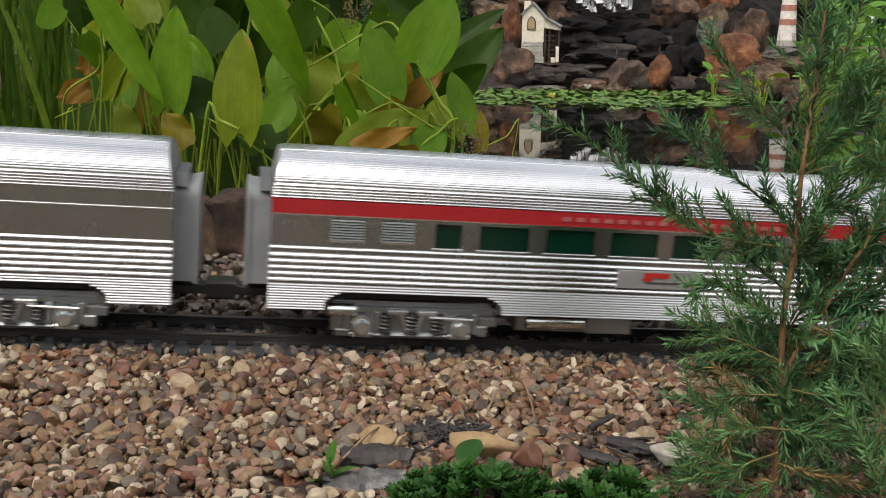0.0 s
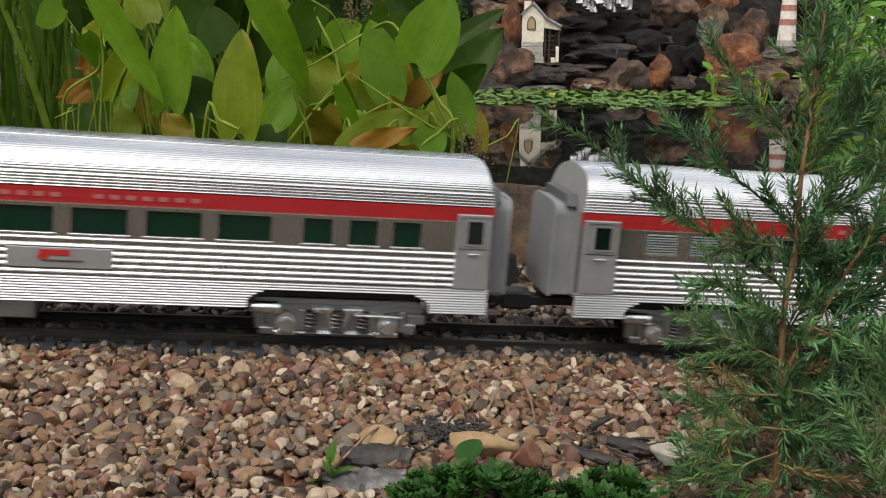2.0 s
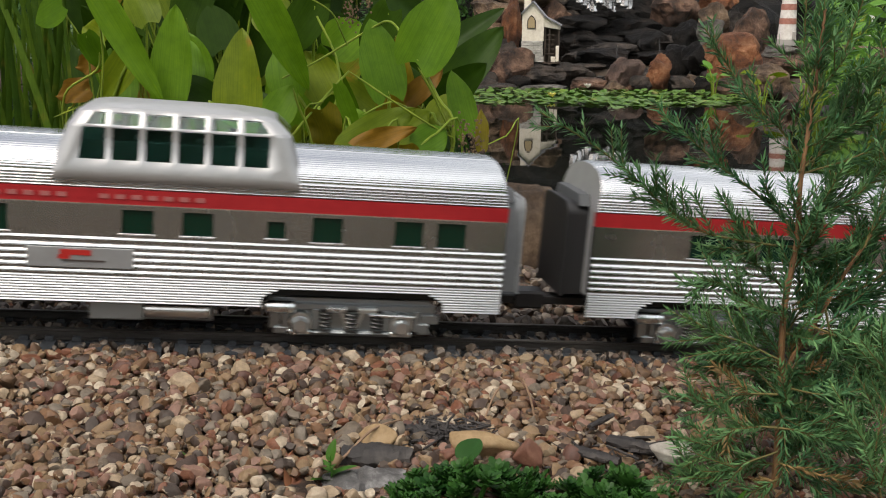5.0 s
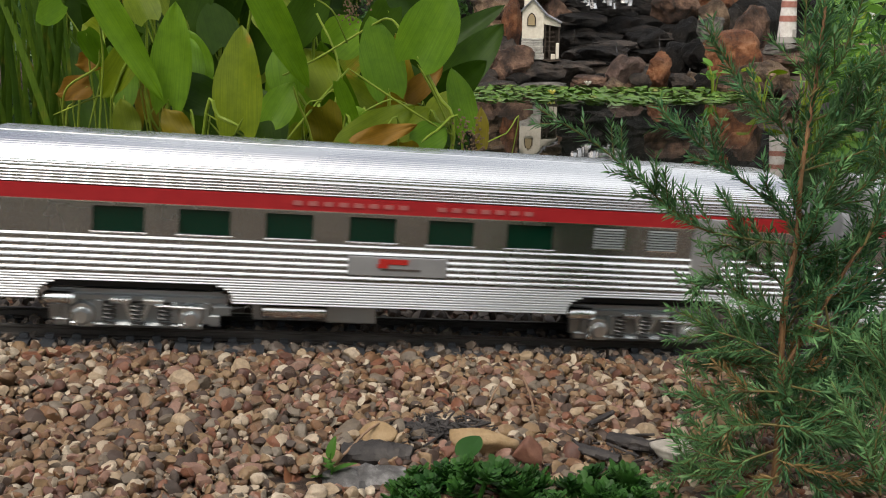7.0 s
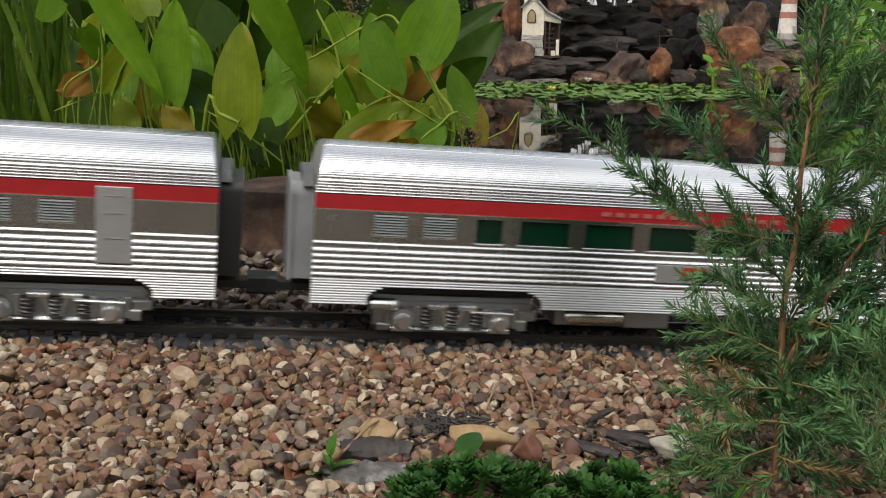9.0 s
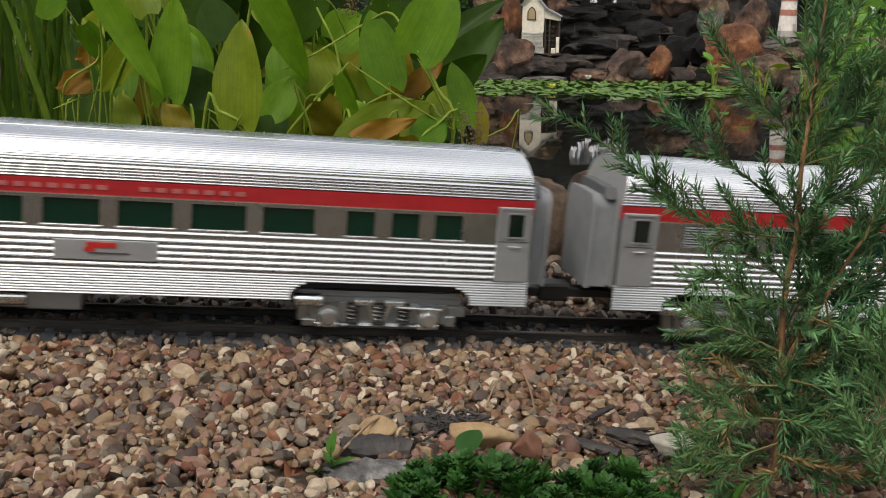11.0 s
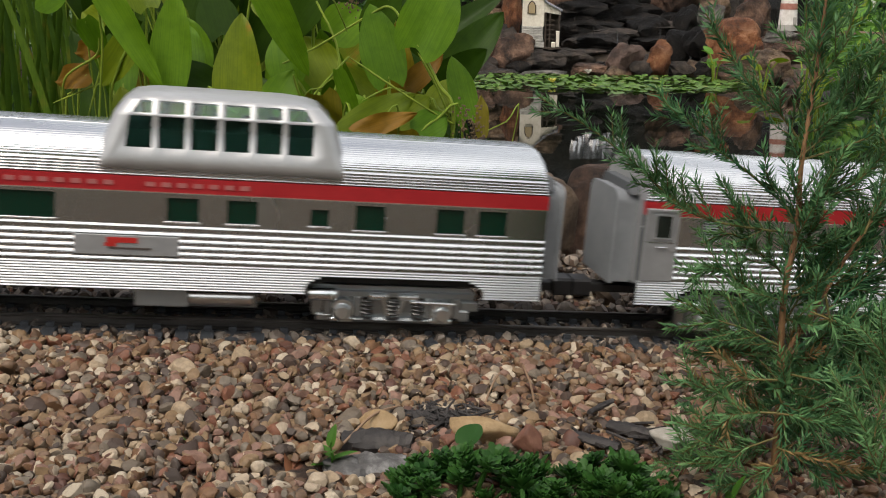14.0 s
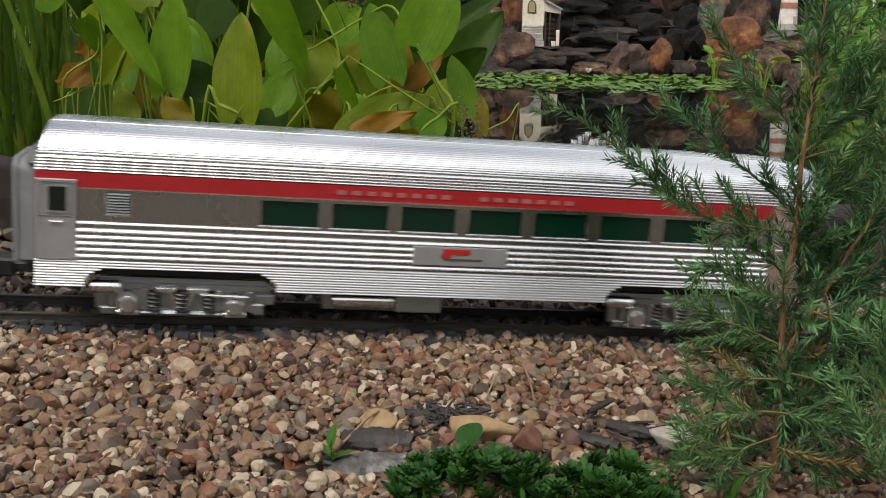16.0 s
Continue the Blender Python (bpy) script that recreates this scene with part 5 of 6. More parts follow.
def lawn():
    """Mown grass blades beyond the pond."""
    rng = np.random.default_rng(3)
    n_b = 16000
    x = rng.uniform(-1, 9, n_b)
    y = 4.9 + 8 * rng.random(n_b) ** 1.6
    h = rng.uniform(0.02, 0.05, n_b)
    a = rng.uniform(0, 6.28, n_b)
    w = 0.004 + 0.0006 * y
    base = np.stack([x, y, np.array([ground_z(p, q) for p, q in zip(x, y)])], 1)
    dx = np.stack([np.cos(a) * w, np.sin(a) * w, np.zeros(n_b)], 1)
    tip = base + np.stack([rng.normal(0, 0.012, n_b), rng.normal(0, 0.012, n_b), h], 1)
    v = np.stack([base - dx, base + dx, tip], 1).reshape(-1, 3)
    m = leaf_material("lawn_grass", (0.140, 0.300, 0.035), (0.230, 0.430, 0.065), None, 0.3, 0.6, False)
    tagged(new("lawn_grass", array_mesh("lawn_grass", v, np.arange(n_b * 3).reshape(-1, 3), m, False)), "bright green mown lawn grass beyond the pond", "grass", kind="stuff")


lawn()
white_p = material("white_marker", (0.72, 0.72, 0.68), 0.6)
pst = thing("garden_post", "small white garden post on the lawn", "post")
pst.location = (2.335, 6.0, 0.05)
part("shaft", Shape().box(-0.012, 0.012, -0.012, 0.012, 0.0, 0.20, 0.002), white_p, pst)
part("cap", Shape().box(-0.018, 0.018, -0.018, 0.018, 0.20, 0.232, 0.004), white_p, pst)


# ---- floating pads ----
def pads():
    rng = np.random.default_rng(11)
    mesh_list = []
    for q in range(5):
        sh = Shape()
        n_p = 14
        ring = []
        for i in range(n_p):
            a = 0.25 + (2 * math.pi - 0.5) * i / (n_p - 1)
            r = 1 + 0.10 * math.sin(3 * a + q)
            ring.append((r * math.cos(a), r * math.sin(a), 0.05 * math.sin(2 * a + q) + 0.10))
        sh.add([(0, 0, 0.02)] + ring, [(0, i, i + 1) for i in range(1, n_p)])
        mesh_list.append(sh.mesh("lily_pad", PAD, True))
    k = 0
    while k < 290:
        x, y = rng.uniform(-0.25, 1.12), 3.90 - 0.66 * rng.random() ** 0.8
        edge = 3.28 + 0.08 * math.sin(x * 5) + max(0, (x - 0.6)) * 0.55
        if y < edge and rng.random() < 0.93:
            continue
        o = new("lily_pad", mesh_list[rng.integers(5)])
        r = rng.uniform(0.010, 0.026)
        o.scale = (r, r, r)
        o.location = (x, y, 0.0008 + 0.0035 * rng.random())
        o.rotation_euler = (rng.normal(0, 0.10), rng.normal(0, 0.10), rng.uniform(0, 6.28))
        o.parent = PADS
        k += 1
    vs, fs, kk = [], [], 0
    ring = np.array([(0, 0, 0)] + [(math.cos(a), math.sin(a), 0.06) for a in np.linspace(0.2, 6.0, 9)])
    tri = np.array([(0, i, i + 1) for i in range(1, 9)])
    while kk < 1100 * 10:
        x, y = rng.uniform(-0.30, 1.12), rng.uniform(3.30, 3.95)
        if y < 3.34 + 0.07 * math.sin(x * 6) + max(0, x - 0.55) * 0.5:
            continue
        r, a = rng.uniform(0.006, 0.016), rng.uniform(0, 6.28)
        m3 = np.array(Euler((rng.normal(0, 0.25), rng.normal(0, 0.25), a)).to_matrix())
        vs.append((ring * r) @ m3.T + np.array([x, y, 0.002 + 0.006 * rng.random()]))
        fs.append(tri + kk)
        kk += 10
    tagged(new("floating_leaves", array_mesh("floating_leaves", np.concatenate(vs), np.concatenate(fs), PAD, False)), "small green leaves floating between the pads", "floating leaves", kind="stuff")
    yel = leaf_material("yellow_petal", (0.75, 0.62, 0.10), (0.85, 0.78, 0.30), None, 0.3, 0.6, False)
    wht = leaf_material("white_petal", (0.80, 0.76, 0.66), (0.88, 0.85, 0.80), None, 0.3, 0.6, False)
    for (x, y), mat, nm in (((0.355, 3.55), yel, "yellow"), ((0.53, 3.98), wht, "cream-white")):
        f = thing("water_flower", "%s flower floating among the lily pads" % nm, "flower")
        f.location = (x, y, 0.006)
        for q in range(7):
            a = 2 * math.pi * q / 7
            d, e = Vector((math.cos(a) * 0.7, math.sin(a) * 0.7, 0.8)) * 0.022, Vector((-math.sin(a), math.cos(a), 0)) * 0.008
            part("petal", Shape().add([(0, 0, 0), tuple(d * 0.6 + e), tuple(d), tuple(d * 0.6 - e)], [(0, 1, 2, 3)]), mat, f)


PADS = tagged(new("lily_pads"), "green floating lily pads in a band on the pond", "lily pads")
pads()


# ---- water plants behind the track ----
PLANT = tagged(new("water_plant"), "broad-leaved green water plant with yellowing leaves in the pond", "water plant")
PLANT.location = (-0.30, 1.34, -0.05)
PRNG = np.random.default_rng(21)


def leaf_mesh(length, width, bend, fold, lobes, mat, wave=0.0):
    """A broad pointed leaf along +y from its base, with a folded midrib."""
    nl, nw = 16, 8
    v, f = [], []
    for i in range(nl + 1):
        t = i / nl
        w = (t + 0.03) ** 0.40 * (1 - t) ** 0.74 / 0.490
        w = max(w, 0.012)
        for j in range(nw + 1):
            c = -1 + 2 * j / nw
            y = t * length
            if lobes and t < 0.25:
                y -= lobes * length * (1 - t / 0.25) * abs(c) ** 1.5
                w2 = max(w, 0.80 * (1 - 0.55 * (1 - t / 0.25)) * abs(c) ** 0.3)
            else:
                w2 = w
            x = c * w2 * width / 2
            z = bend * length * (t * t) + fold * abs(x) + wave * width * math.sin(t * 9 + 2.2 * c) * abs(c)
            v.append((x, y, z))
    for i in range(nl):
        for j in range(nw):
            a = i * (nw + 1) + j
            f.append((a, a + 1, a + nw + 2, a + nw + 1))
    sh = Shape().add(v, f)
    return sh.mesh("leaf", mat, True)


def leaf(base, tip, width, mat, stalk=None):
    b, t = Vector(base), Vector(tip)
    yv = (t - b).normalized()
    face = Vector((PRNG.uniform(-0.45, 0.45), -1.0, PRNG.uniform(0.0, 0.55)))
    zv = (face - yv * face.dot(yv)).normalized()
    xv = yv.cross(zv)
    bend = PRNG.uniform(-0.12, 0.10)
    me = leaf_mesh((t - b).length, width * PRNG.uniform(0.98, 1.1), bend, PRNG.uniform(0.05, 0.35), 0.14 if width > 0.035 else 0.05, mat, PRNG.uniform(0.09, 0.16) if mat in (AMBER, ORANGE_LEAF) else PRNG.uniform(0.01, 0.05))
    o = new("leaf", me)
    m = Matrix((xv, yv, zv)).transposed().to_4x4()
    m.translation = b
    o.parent = PLANT
    o.matrix_basis = PLANT.matrix_basis.inverted() @ m
    if mat in (AMBER, ORANGE_LEAF):
        tagged(o, "yellow and orange dying leaf")
    if stalk is None:
        stalk = (b.x + PRNG.uniform(-0.05, 0.05), b.y + 0.03, 0.16)
    s = Vector(stalk)
    foot = Vector((s.x + PRNG.uniform(-0.04, 0.04), s.y + 0.03, -0.05))
    mid = (b + s) / 2 + Vector((PRNG.uniform(-0.01, 0.01), 0, 0.005))
    stem([b + yv * 0.004, mid, s, foot] if s.z > 0.0 else [b, mid, s], width * (0.085 if b.y < 1.38 else 0.05))


def stem(points, radius):
    pts = [Vector(p) for p in points]
    smooth = []
    for i in range(len(pts) - 1):
        p0, p1, p2, p3 = pts[max(i - 1, 0)], pts[i], pts[i + 1], pts[min(i + 2, len(pts) - 1)]
        for k in range(4):
            u = k / 4
            smooth.append(0.5 * ((2 * p1) + (p2 - p0) * u + (2 * p0 - 5 * p1 + 4 * p2 - p3) * u * u + (3 * p1 - p0 - 3 * p2 + p3) * u ** 3))
    smooth.append(pts[-1])
    off = PLANT.location
    n_s = len(smooth)
    o = part("stalk", Shape().path_tube([p - off for p in smooth], [radius * 0.5 * (1.1 - 0.3 * i / n_s) * (0.25 if i == 0 else 0.7 if i == 1 else 1.0) for i in range(n_s)], 7), STALK, PLANT, "", True)
    return o


leaf((-0.402, 1.240, 0.322), (-0.331, 1.260, 0.183), 0.034, GREEN)
leaf((-0.330, 1.280, 0.181), (-0.320, 1.300, 0.298), 0.045, GREEN, (-0.329, 1.290, 0.129))
leaf((-0.230, 1.200, 0.158), (-0.230, 1.220, 0.274), 0.058, YELLOW, (-0.269, 1.210, 0.177))
leaf((-0.318, 1.300, 0.198), (-0.265, 1.320, 0.169), 0.048, SHADED_GREEN)
leaf((-0.222, 1.270, 0.324), (-0.162, 1.290, 0.197), 0.040, GREEN)
leaf((-0.033, 1.220, 0.237), (0.007, 1.240, 0.316), 0.062, GREEN, (0.011, 1.230, 0.147))
leaf((0.027, 1.250, 0.154), (0.011, 1.270, 0.228), 0.036, GREEN)
leaf((-0.065, 1.270, 0.197), (-0.089, 1.290, 0.284), 0.050, GREEN, (-0.072, 1.280, 0.145))
leaf((-0.048, 1.300, 0.184), (-0.001, 1.320, 0.225), 0.028, ORANGE_LEAF)
leaf((-0.011, 1.280, 0.158), (0.017, 1.300, 0.201), 0.043, YELLOW, (0.010, 1.290, 0.132))
leaf((-0.109, 1.200, 0.143), (-0.033, 1.220, 0.184), 0.039, YELLOW)
leaf((-0.101, 1.180, 0.146), (-0.031, 1.200, 0.165), 0.025, ORANGE_LEAF)
leaf((-0.144, 1.250, 0.180), (-0.132, 1.270, 0.127), 0.048, AMBER)
leaf((-0.121, 1.220, 0.212), (-0.096, 1.240, 0.139), 0.019, GREEN)
leaf((-0.368, 1.350, 0.276), (-0.392, 1.370, 0.321), 0.040, YELLOW)
leaf((-0.373, 1.300, 0.243), (-0.418, 1.320, 0.183), 0.044, YELLOW, (-0.410, 1.310, 0.148))
leaf((-0.427, 1.360, 0.250), (-0.457, 1.380, 0.269), 0.043, YELLOW)
leaf((-0.425, 1.330, 0.228), (-0.463, 1.350, 0.221), 0.028, ORANGE_LEAF)
leaf((-0.422, 1.280, 0.200), (-0.473, 1.300, 0.190), 0.031, ORANGE_LEAF, (-0.458, 1.290, 0.149))
leaf((-0.491, 1.400, 0.296), (-0.535, 1.420, 0.273), 0.042, GREEN)
leaf((-0.160, 1.360, 0.301), (-0.207, 1.380, 0.236), 0.050, SHADED_GREEN)
leaf((-0.188, 1.340, 0.193), (-0.200, 1.360, 0.258), 0.057, GREEN, (-0.165, 1.350, 0.123))
leaf((-0.148, 1.360, 0.188), (-0.178, 1.380, 0.243), 0.050, YELLOW)
leaf((-0.144, 1.400, 0.243), (-0.109, 1.420, 0.278), 0.059, GREEN)
leaf((-0.029, 1.200, 0.144), (0.003, 1.220, 0.161), 0.038, GREEN)
leaf((0.043, 1.210, 0.139), (0.042, 1.230, 0.184), 0.017, AMBER)
leaf((-0.313, 1.380, 0.199), (-0.329, 1.400, 0.262), 0.044, GREEN)
leaf((-0.312, 1.330, 0.203), (-0.321, 1.350, 0.257), 0.039, GREEN)
leaf((-0.431, 1.300, 0.264), (-0.413, 1.320, 0.216), 0.028, GREEN)
leaf((-0.225, 1.340, 0.124), (-0.237, 1.360, 0.194), 0.064, SHADED_GREEN)
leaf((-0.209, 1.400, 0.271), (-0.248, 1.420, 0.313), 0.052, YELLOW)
leaf((-0.070, 1.380, 0.293), (-0.108, 1.400, 0.229), 0.044, SHADED_GREEN)
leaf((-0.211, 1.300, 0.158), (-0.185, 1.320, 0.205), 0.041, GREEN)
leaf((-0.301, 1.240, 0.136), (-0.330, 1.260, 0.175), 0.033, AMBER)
leaf((-0.291, 1.420, 0.241), (-0.310, 1.440, 0.298), 0.053, SHADED_GREEN)
leaf((-0.087, 1.300, 0.130), (-0.121, 1.320, 0.178), 0.037, GREEN)
leaf((-0.057, 1.260, 0.150), (-0.018, 1.280, 0.176), 0.040, YELLOW)
leaf((-0.390, 1.320, 0.133), (-0.404, 1.340, 0.180), 0.035, YELLOW)
stem([(-0.105, 1.190, 0.228), (-0.061, 1.202, 0.197), (-0.017, 1.214, 0.168), (0.011, 1.226, 0.151)], 0.0023)
stem([(-0.156, 1.220, 0.309), (-0.129, 1.232, 0.292), (-0.118, 1.244, 0.268), (-0.113, 1.256, 0.253)], 0.0019)
stem([(-0.030, 1.200, 0.233), (-0.014, 1.212, 0.204), (0.001, 1.224, 0.171), (0.011, 1.236, 0.146)], 0.0027)
stem([(-0.056, 1.240, 0.254), (-0.047, 1.252, 0.253), (-0.054, 1.264, 0.272), (-0.066, 1.276, 0.281), (-0.085, 1.288, 0.274), (-0.154, 1.300, 0.233), (-0.197, 1.312, 0.212)], 0.0030)
stem([(-0.269, 1.200, 0.177), (-0.235, 1.212, 0.154), (-0.206, 1.224, 0.130), (-0.188, 1.236, 0.112)], 0.0025)
stem([(-0.270, 1.210, 0.170), (-0.251, 1.222, 0.140), (-0.242, 1.234, 0.089)], 0.0022)
stem([(-0.345, 1.240, 0.193), (-0.343, 1.252, 0.165), (-0.336, 1.264, 0.144), (-0.331, 1.276, 0.112)], 0.0030)
stem([(-0.169, 1.200, 0.208), (-0.165, 1.212, 0.187), (-0.156, 1.224, 0.160), (-0.151, 1.236, 0.129)], 0.0029)
stem([(-0.402, 1.260, 0.243), (-0.410, 1.272, 0.222), (-0.450, 1.284, 0.198), (-0.462, 1.296, 0.170), (-0.464, 1.308, 0.144)], 0.0029)
stem([(-0.188, 1.240, 0.137), (-0.149, 1.252, 0.184), (-0.112, 1.264, 0.224)], 0.0030)
stem([(-0.094, 1.220, 0.177), (-0.063, 1.232, 0.191), (-0.044, 1.244, 0.185)], 0.0019)
stem([(-0.392, 1.260, 0.192), (-0.397, 1.272, 0.151)], 0.0030)
stem([(-0.224, 1.190, 0.173), (-0.237, 1.202, 0.152)], 0.0023)
stem([(-0.468, 1.280, 0.165), (-0.413, 1.292, 0.188)], 0.0024)
stem([(-0.146, 1.300, 0.130), (-0.128, 1.312, 0.219), (-0.156, 1.324, 0.286)], 0.0031)
stem([(-0.447, 1.320, 0.124), (-0.420, 1.332, 0.222), (-0.424, 1.344, 0.263)], 0.0028)
# fuller growth behind and above
for i in range(120):
    y = PRNG.uniform(1.40, 1.95)
    x = PRNG.uniform(-0.345 * y, 0.02)
    z = PRNG.uniform(0.06, 0.46)
    if x > -0.10 and z > 0.24:
        x -= 0.25
    L_, ang = PRNG.uniform(0.09, 0.17), PRNG.normal(0, 0.55)
    # mostly the shade-coloured leaf, so the depth behind the front leaves turns dark
    mat = (GREEN, SHADED_GREEN, SHADED_GREEN, SHADED_GREEN, SHADED_GREEN, YELLOW, AMBER)[PRNG.integers(7)]
    if z > 0.3 and mat is AMBER:
        mat = GREEN
    leaf((x, y, z), (x + L_ * math.sin(ang), y + PRNG.uniform(-0.05, 0.05), z + L_ * math.cos(ang) * (1 if PRNG.random() < 0.75 else -0.8)), PRNG.uniform(0.040, 0.068), mat)


def seed_heads():
    br = material("brown_seed", (0.13, 0.085, 0.04), 0.8)
    for c, n_s, sp in (((0.030, 1.195, 0.152), 110, 0.018), ((-0.104, 1.21, 0.292), 60, 0.011), ((-0.085, 1.215, 0.302), 14, 0.006)):
        sh = Shape()
        for i in range(n_s):
            p = Vector(c) - PLANT.location + Vector((PRNG.normal(0, sp * 0.5), PRNG.normal(0, sp * 0.3), PRNG.normal(0, sp * 0.8)))
            r = PRNG.uniform(0.0007, 0.0014)
            sh.tube(p - Vector((0, 0, r)), p + Vector((0, 0, r)), r, None, 6, r * 0.5)
        tagged(part("seed_head", sh, br, PLANT, "dry brown seed head", True), kind="stuff")


seed_heads()


# ---- reeds ----
def reeds():
    clump = tagged(new("reed_clump"), "tall narrow green reeds standing in the pond", "reeds")
    clump.location = (-0.72, 1.6, -0.05)
    for i in range(150):
        y = PRNG.uniform(1.42, 2.2)
        x = -y * (PRNG.uniform(0.335, 0.47) if i % 4 else PRNG.uniform(0.24, 0.34))
        y += 0.35 if x > -0.335 * y else 0.0
        h = PRNG.uniform(0.40, 0.75)
        lean = PRNG.normal(0.0, 0.10)
        bow = PRNG.normal(0, 0.10)
        w = PRNG.uniform(0.0024, 0.0052)
        rows = []
        for k in range(9):
            t = k / 8
            c = Vector((x + lean * t + bow * t * t, y + 0.03 * t, -0.06 + h * t)) - clump.location
            ww = w * (1 - t ** 2.5) + 0.0004
            a = 0.5 * math.sin(i) + t * 0.8
            d = Vector((math.cos(a), math.sin(a), 0)) * ww
            e = Vector((-math.sin(a), math.cos(a), 0)) * ww * 0.25
            rows.append([tuple(c - d), tuple(c - e), tuple(c + d), tuple(c + e)])
        part("blade", Shape().loft(rows), REED, clump, "", True)


reeds()


# ---- plants standing in the pond by the bank ----
def bank_leaf_plant(at, n_l, size, mat, label):
    pl = tagged(new("pond_plant"), label, "pond plant")
    pl.location = at
    for i in range(n_l):
        a, h = PRNG.uniform(0, 6.28), PRNG.uniform(0.6, 1.5) * size * 2.2
        c = Vector((math.cos(a) * size * PRNG.uniform(0.3, 1.4), math.sin(a) * size * 0.8, h))
        part("stalk", Shape().path_tube([(0, 0, -0.05), tuple(c * 0.5 + Vector((0, 0, h * 0.2))), tuple(c)], [0.0028, 0.0024, 0.0018], 5), STALK, pl, "", True)
        o = new("leaf", leaf_mesh(size * PRNG.uniform(0.9, 1.4), size * PRNG.uniform(0.7, 1.0), -0.15, 0.2, 0.15, mat))
        o.parent = pl
        o.matrix_basis = Matrix.Translation(c) @ Euler((PRNG.uniform(-0.2, 0.9), PRNG.uniform(-0.5, 0.5), a - 1.57)).to_matrix().to_4x4()


for at, n_l, size, mat in (((0.93, 3.72, 0.0), 6, 0.038, BUSH), ((1.02, 3.45, 0.0), 4, 0.040, YELLOW), ((1.12, 3.35, 0.0), 7, 0.045, BUSH), ((1.05, 3.05, 0.0), 6, 0.045, BUSH), ((1.18, 2.85, -0.01), 9, 0.050, GREEN),
                           ((1.28, 3.15, 0.0), 9, 0.055, BUSH), ((1.20, 2.45, -0.02), 8, 0.050, GREEN), ((1.34, 3.6, 0.02), 9, 0.05, BUSH), ((1.45, 4.0, 0.07), 9, 0.055, BUSH), ((1.60, 4.3, 0.08), 9, 0.07, BUSH), ((1.85, 4.9, 0.08), 9, 0.08, BUSH)):
    bank_leaf_plant(at, n_l, size, mat, "small broad-leaved green plant by the pond bank")


# ---- juniper in front of the track ----
JUN = tagged(new("juniper"), "young green juniper seedling with spiky needles in the gravel", "juniper tree")
JUN.location = (0.202, 0.640, 0.0)
BARK = material("juniper_bark", (0.20, 0.10, 0.05), 0.8)
n = noise_tex(BARK, 220, 6, 0.7, stretch=(1, 1, 0.3))
ramp_into(BARK, n.outputs[0], [(0.3, (0.085, 0.040, 0.018)), (0.7, (0.27, 0.150, 0.062))])
bump_from(BARK, n.outputs[0], 0.5, 0.001)
NEEDLE = leaf_material("juniper_needle", (0.042, 0.138, 0.060), (0.165, 0.320, 0.122), None, 0.3, 0.45, False)
DRY = leaf_material("dry_needle", (0.17, 0.11, 0.045), (0.30, 0.20, 0.085), None, 0.2, 0.6, False)
TWIG = leaf_material("green_brown_twig", (0.085, 0.085, 0.030), (0.16, 0.13, 0.05), None, 0.05, 0.7, False)
JRNG = np.random.default_rng(5)


def spline(pts, per=8):
    pts = [Vector(p) for p in pts]
    out = []
    for i in range(len(pts) - 1):
        p0, p1, p2, p3 = pts[max(i - 1, 0)], pts[i], pts[i + 1], pts[min(i + 2, len(pts) - 1)]
        for k in range(per):
            u = k / per
            out.append(0.5 * ((2 * p1) + (p2 - p0) * u + (2 * p0 - 5 * p1 + 4 * p2 - p3) * u * u + (3 * p1 - p0 - 3 * p2 + p3) * u ** 3))
    return out + [pts[-1]]


def needles_along(path, rng, step, length, acc, start=0.0):
    """Whorls of awl-shaped needles along a twig."""
    vs, fs = acc
    d_all = 0.0
    nxt = start
    for a, b in zip(path, path[1:]):
        seg = (b - a).length
        d = (b - a).normalized()
        p = d.orthogonal().normalized()
        q = d.cross(p)
        while nxt < d_all + seg:
            c = a + (b - a) * ((nxt - d_all) / seg)
            ph = rng.uniform(0, 6.28)
            for k in range(3):
                if rng.random() < 0.15:
                    continue
                t = ph + 2.094 * k + rng.normal(0, 0.25)
                rad = p * math.cos(t) + q * math.sin(t)
                e = (d * rng.uniform(0.55, 1.0) + rad * rng.uniform(0.5, 0.9)).normalized()
                ln = length * rng.uniform(0.6, 1.25)
                sd = e.cross(d).normalized() * 0.00078
                up = e.cross(sd).normalized() * 0.00040
                k0 = len(vs)
                m_ = c + e * ln * 0.4
                vs.extend([tuple(c), tuple(m_ + sd), tuple(m_ + up), tuple(m_ - sd), tuple(c + e * ln)])
                fs.extend([(k0, k0 + 1, k0 + 2), (k0, k0 + 2, k0 + 3), (k0 + 4, k0 + 2, k0 + 1), (k0 + 4, k0 + 3, k0 + 2), (k0, k0 + 3, k0 + 1), (k0 + 4, k0 + 1, k0 + 3)])
            nxt += step
        d_all += seg


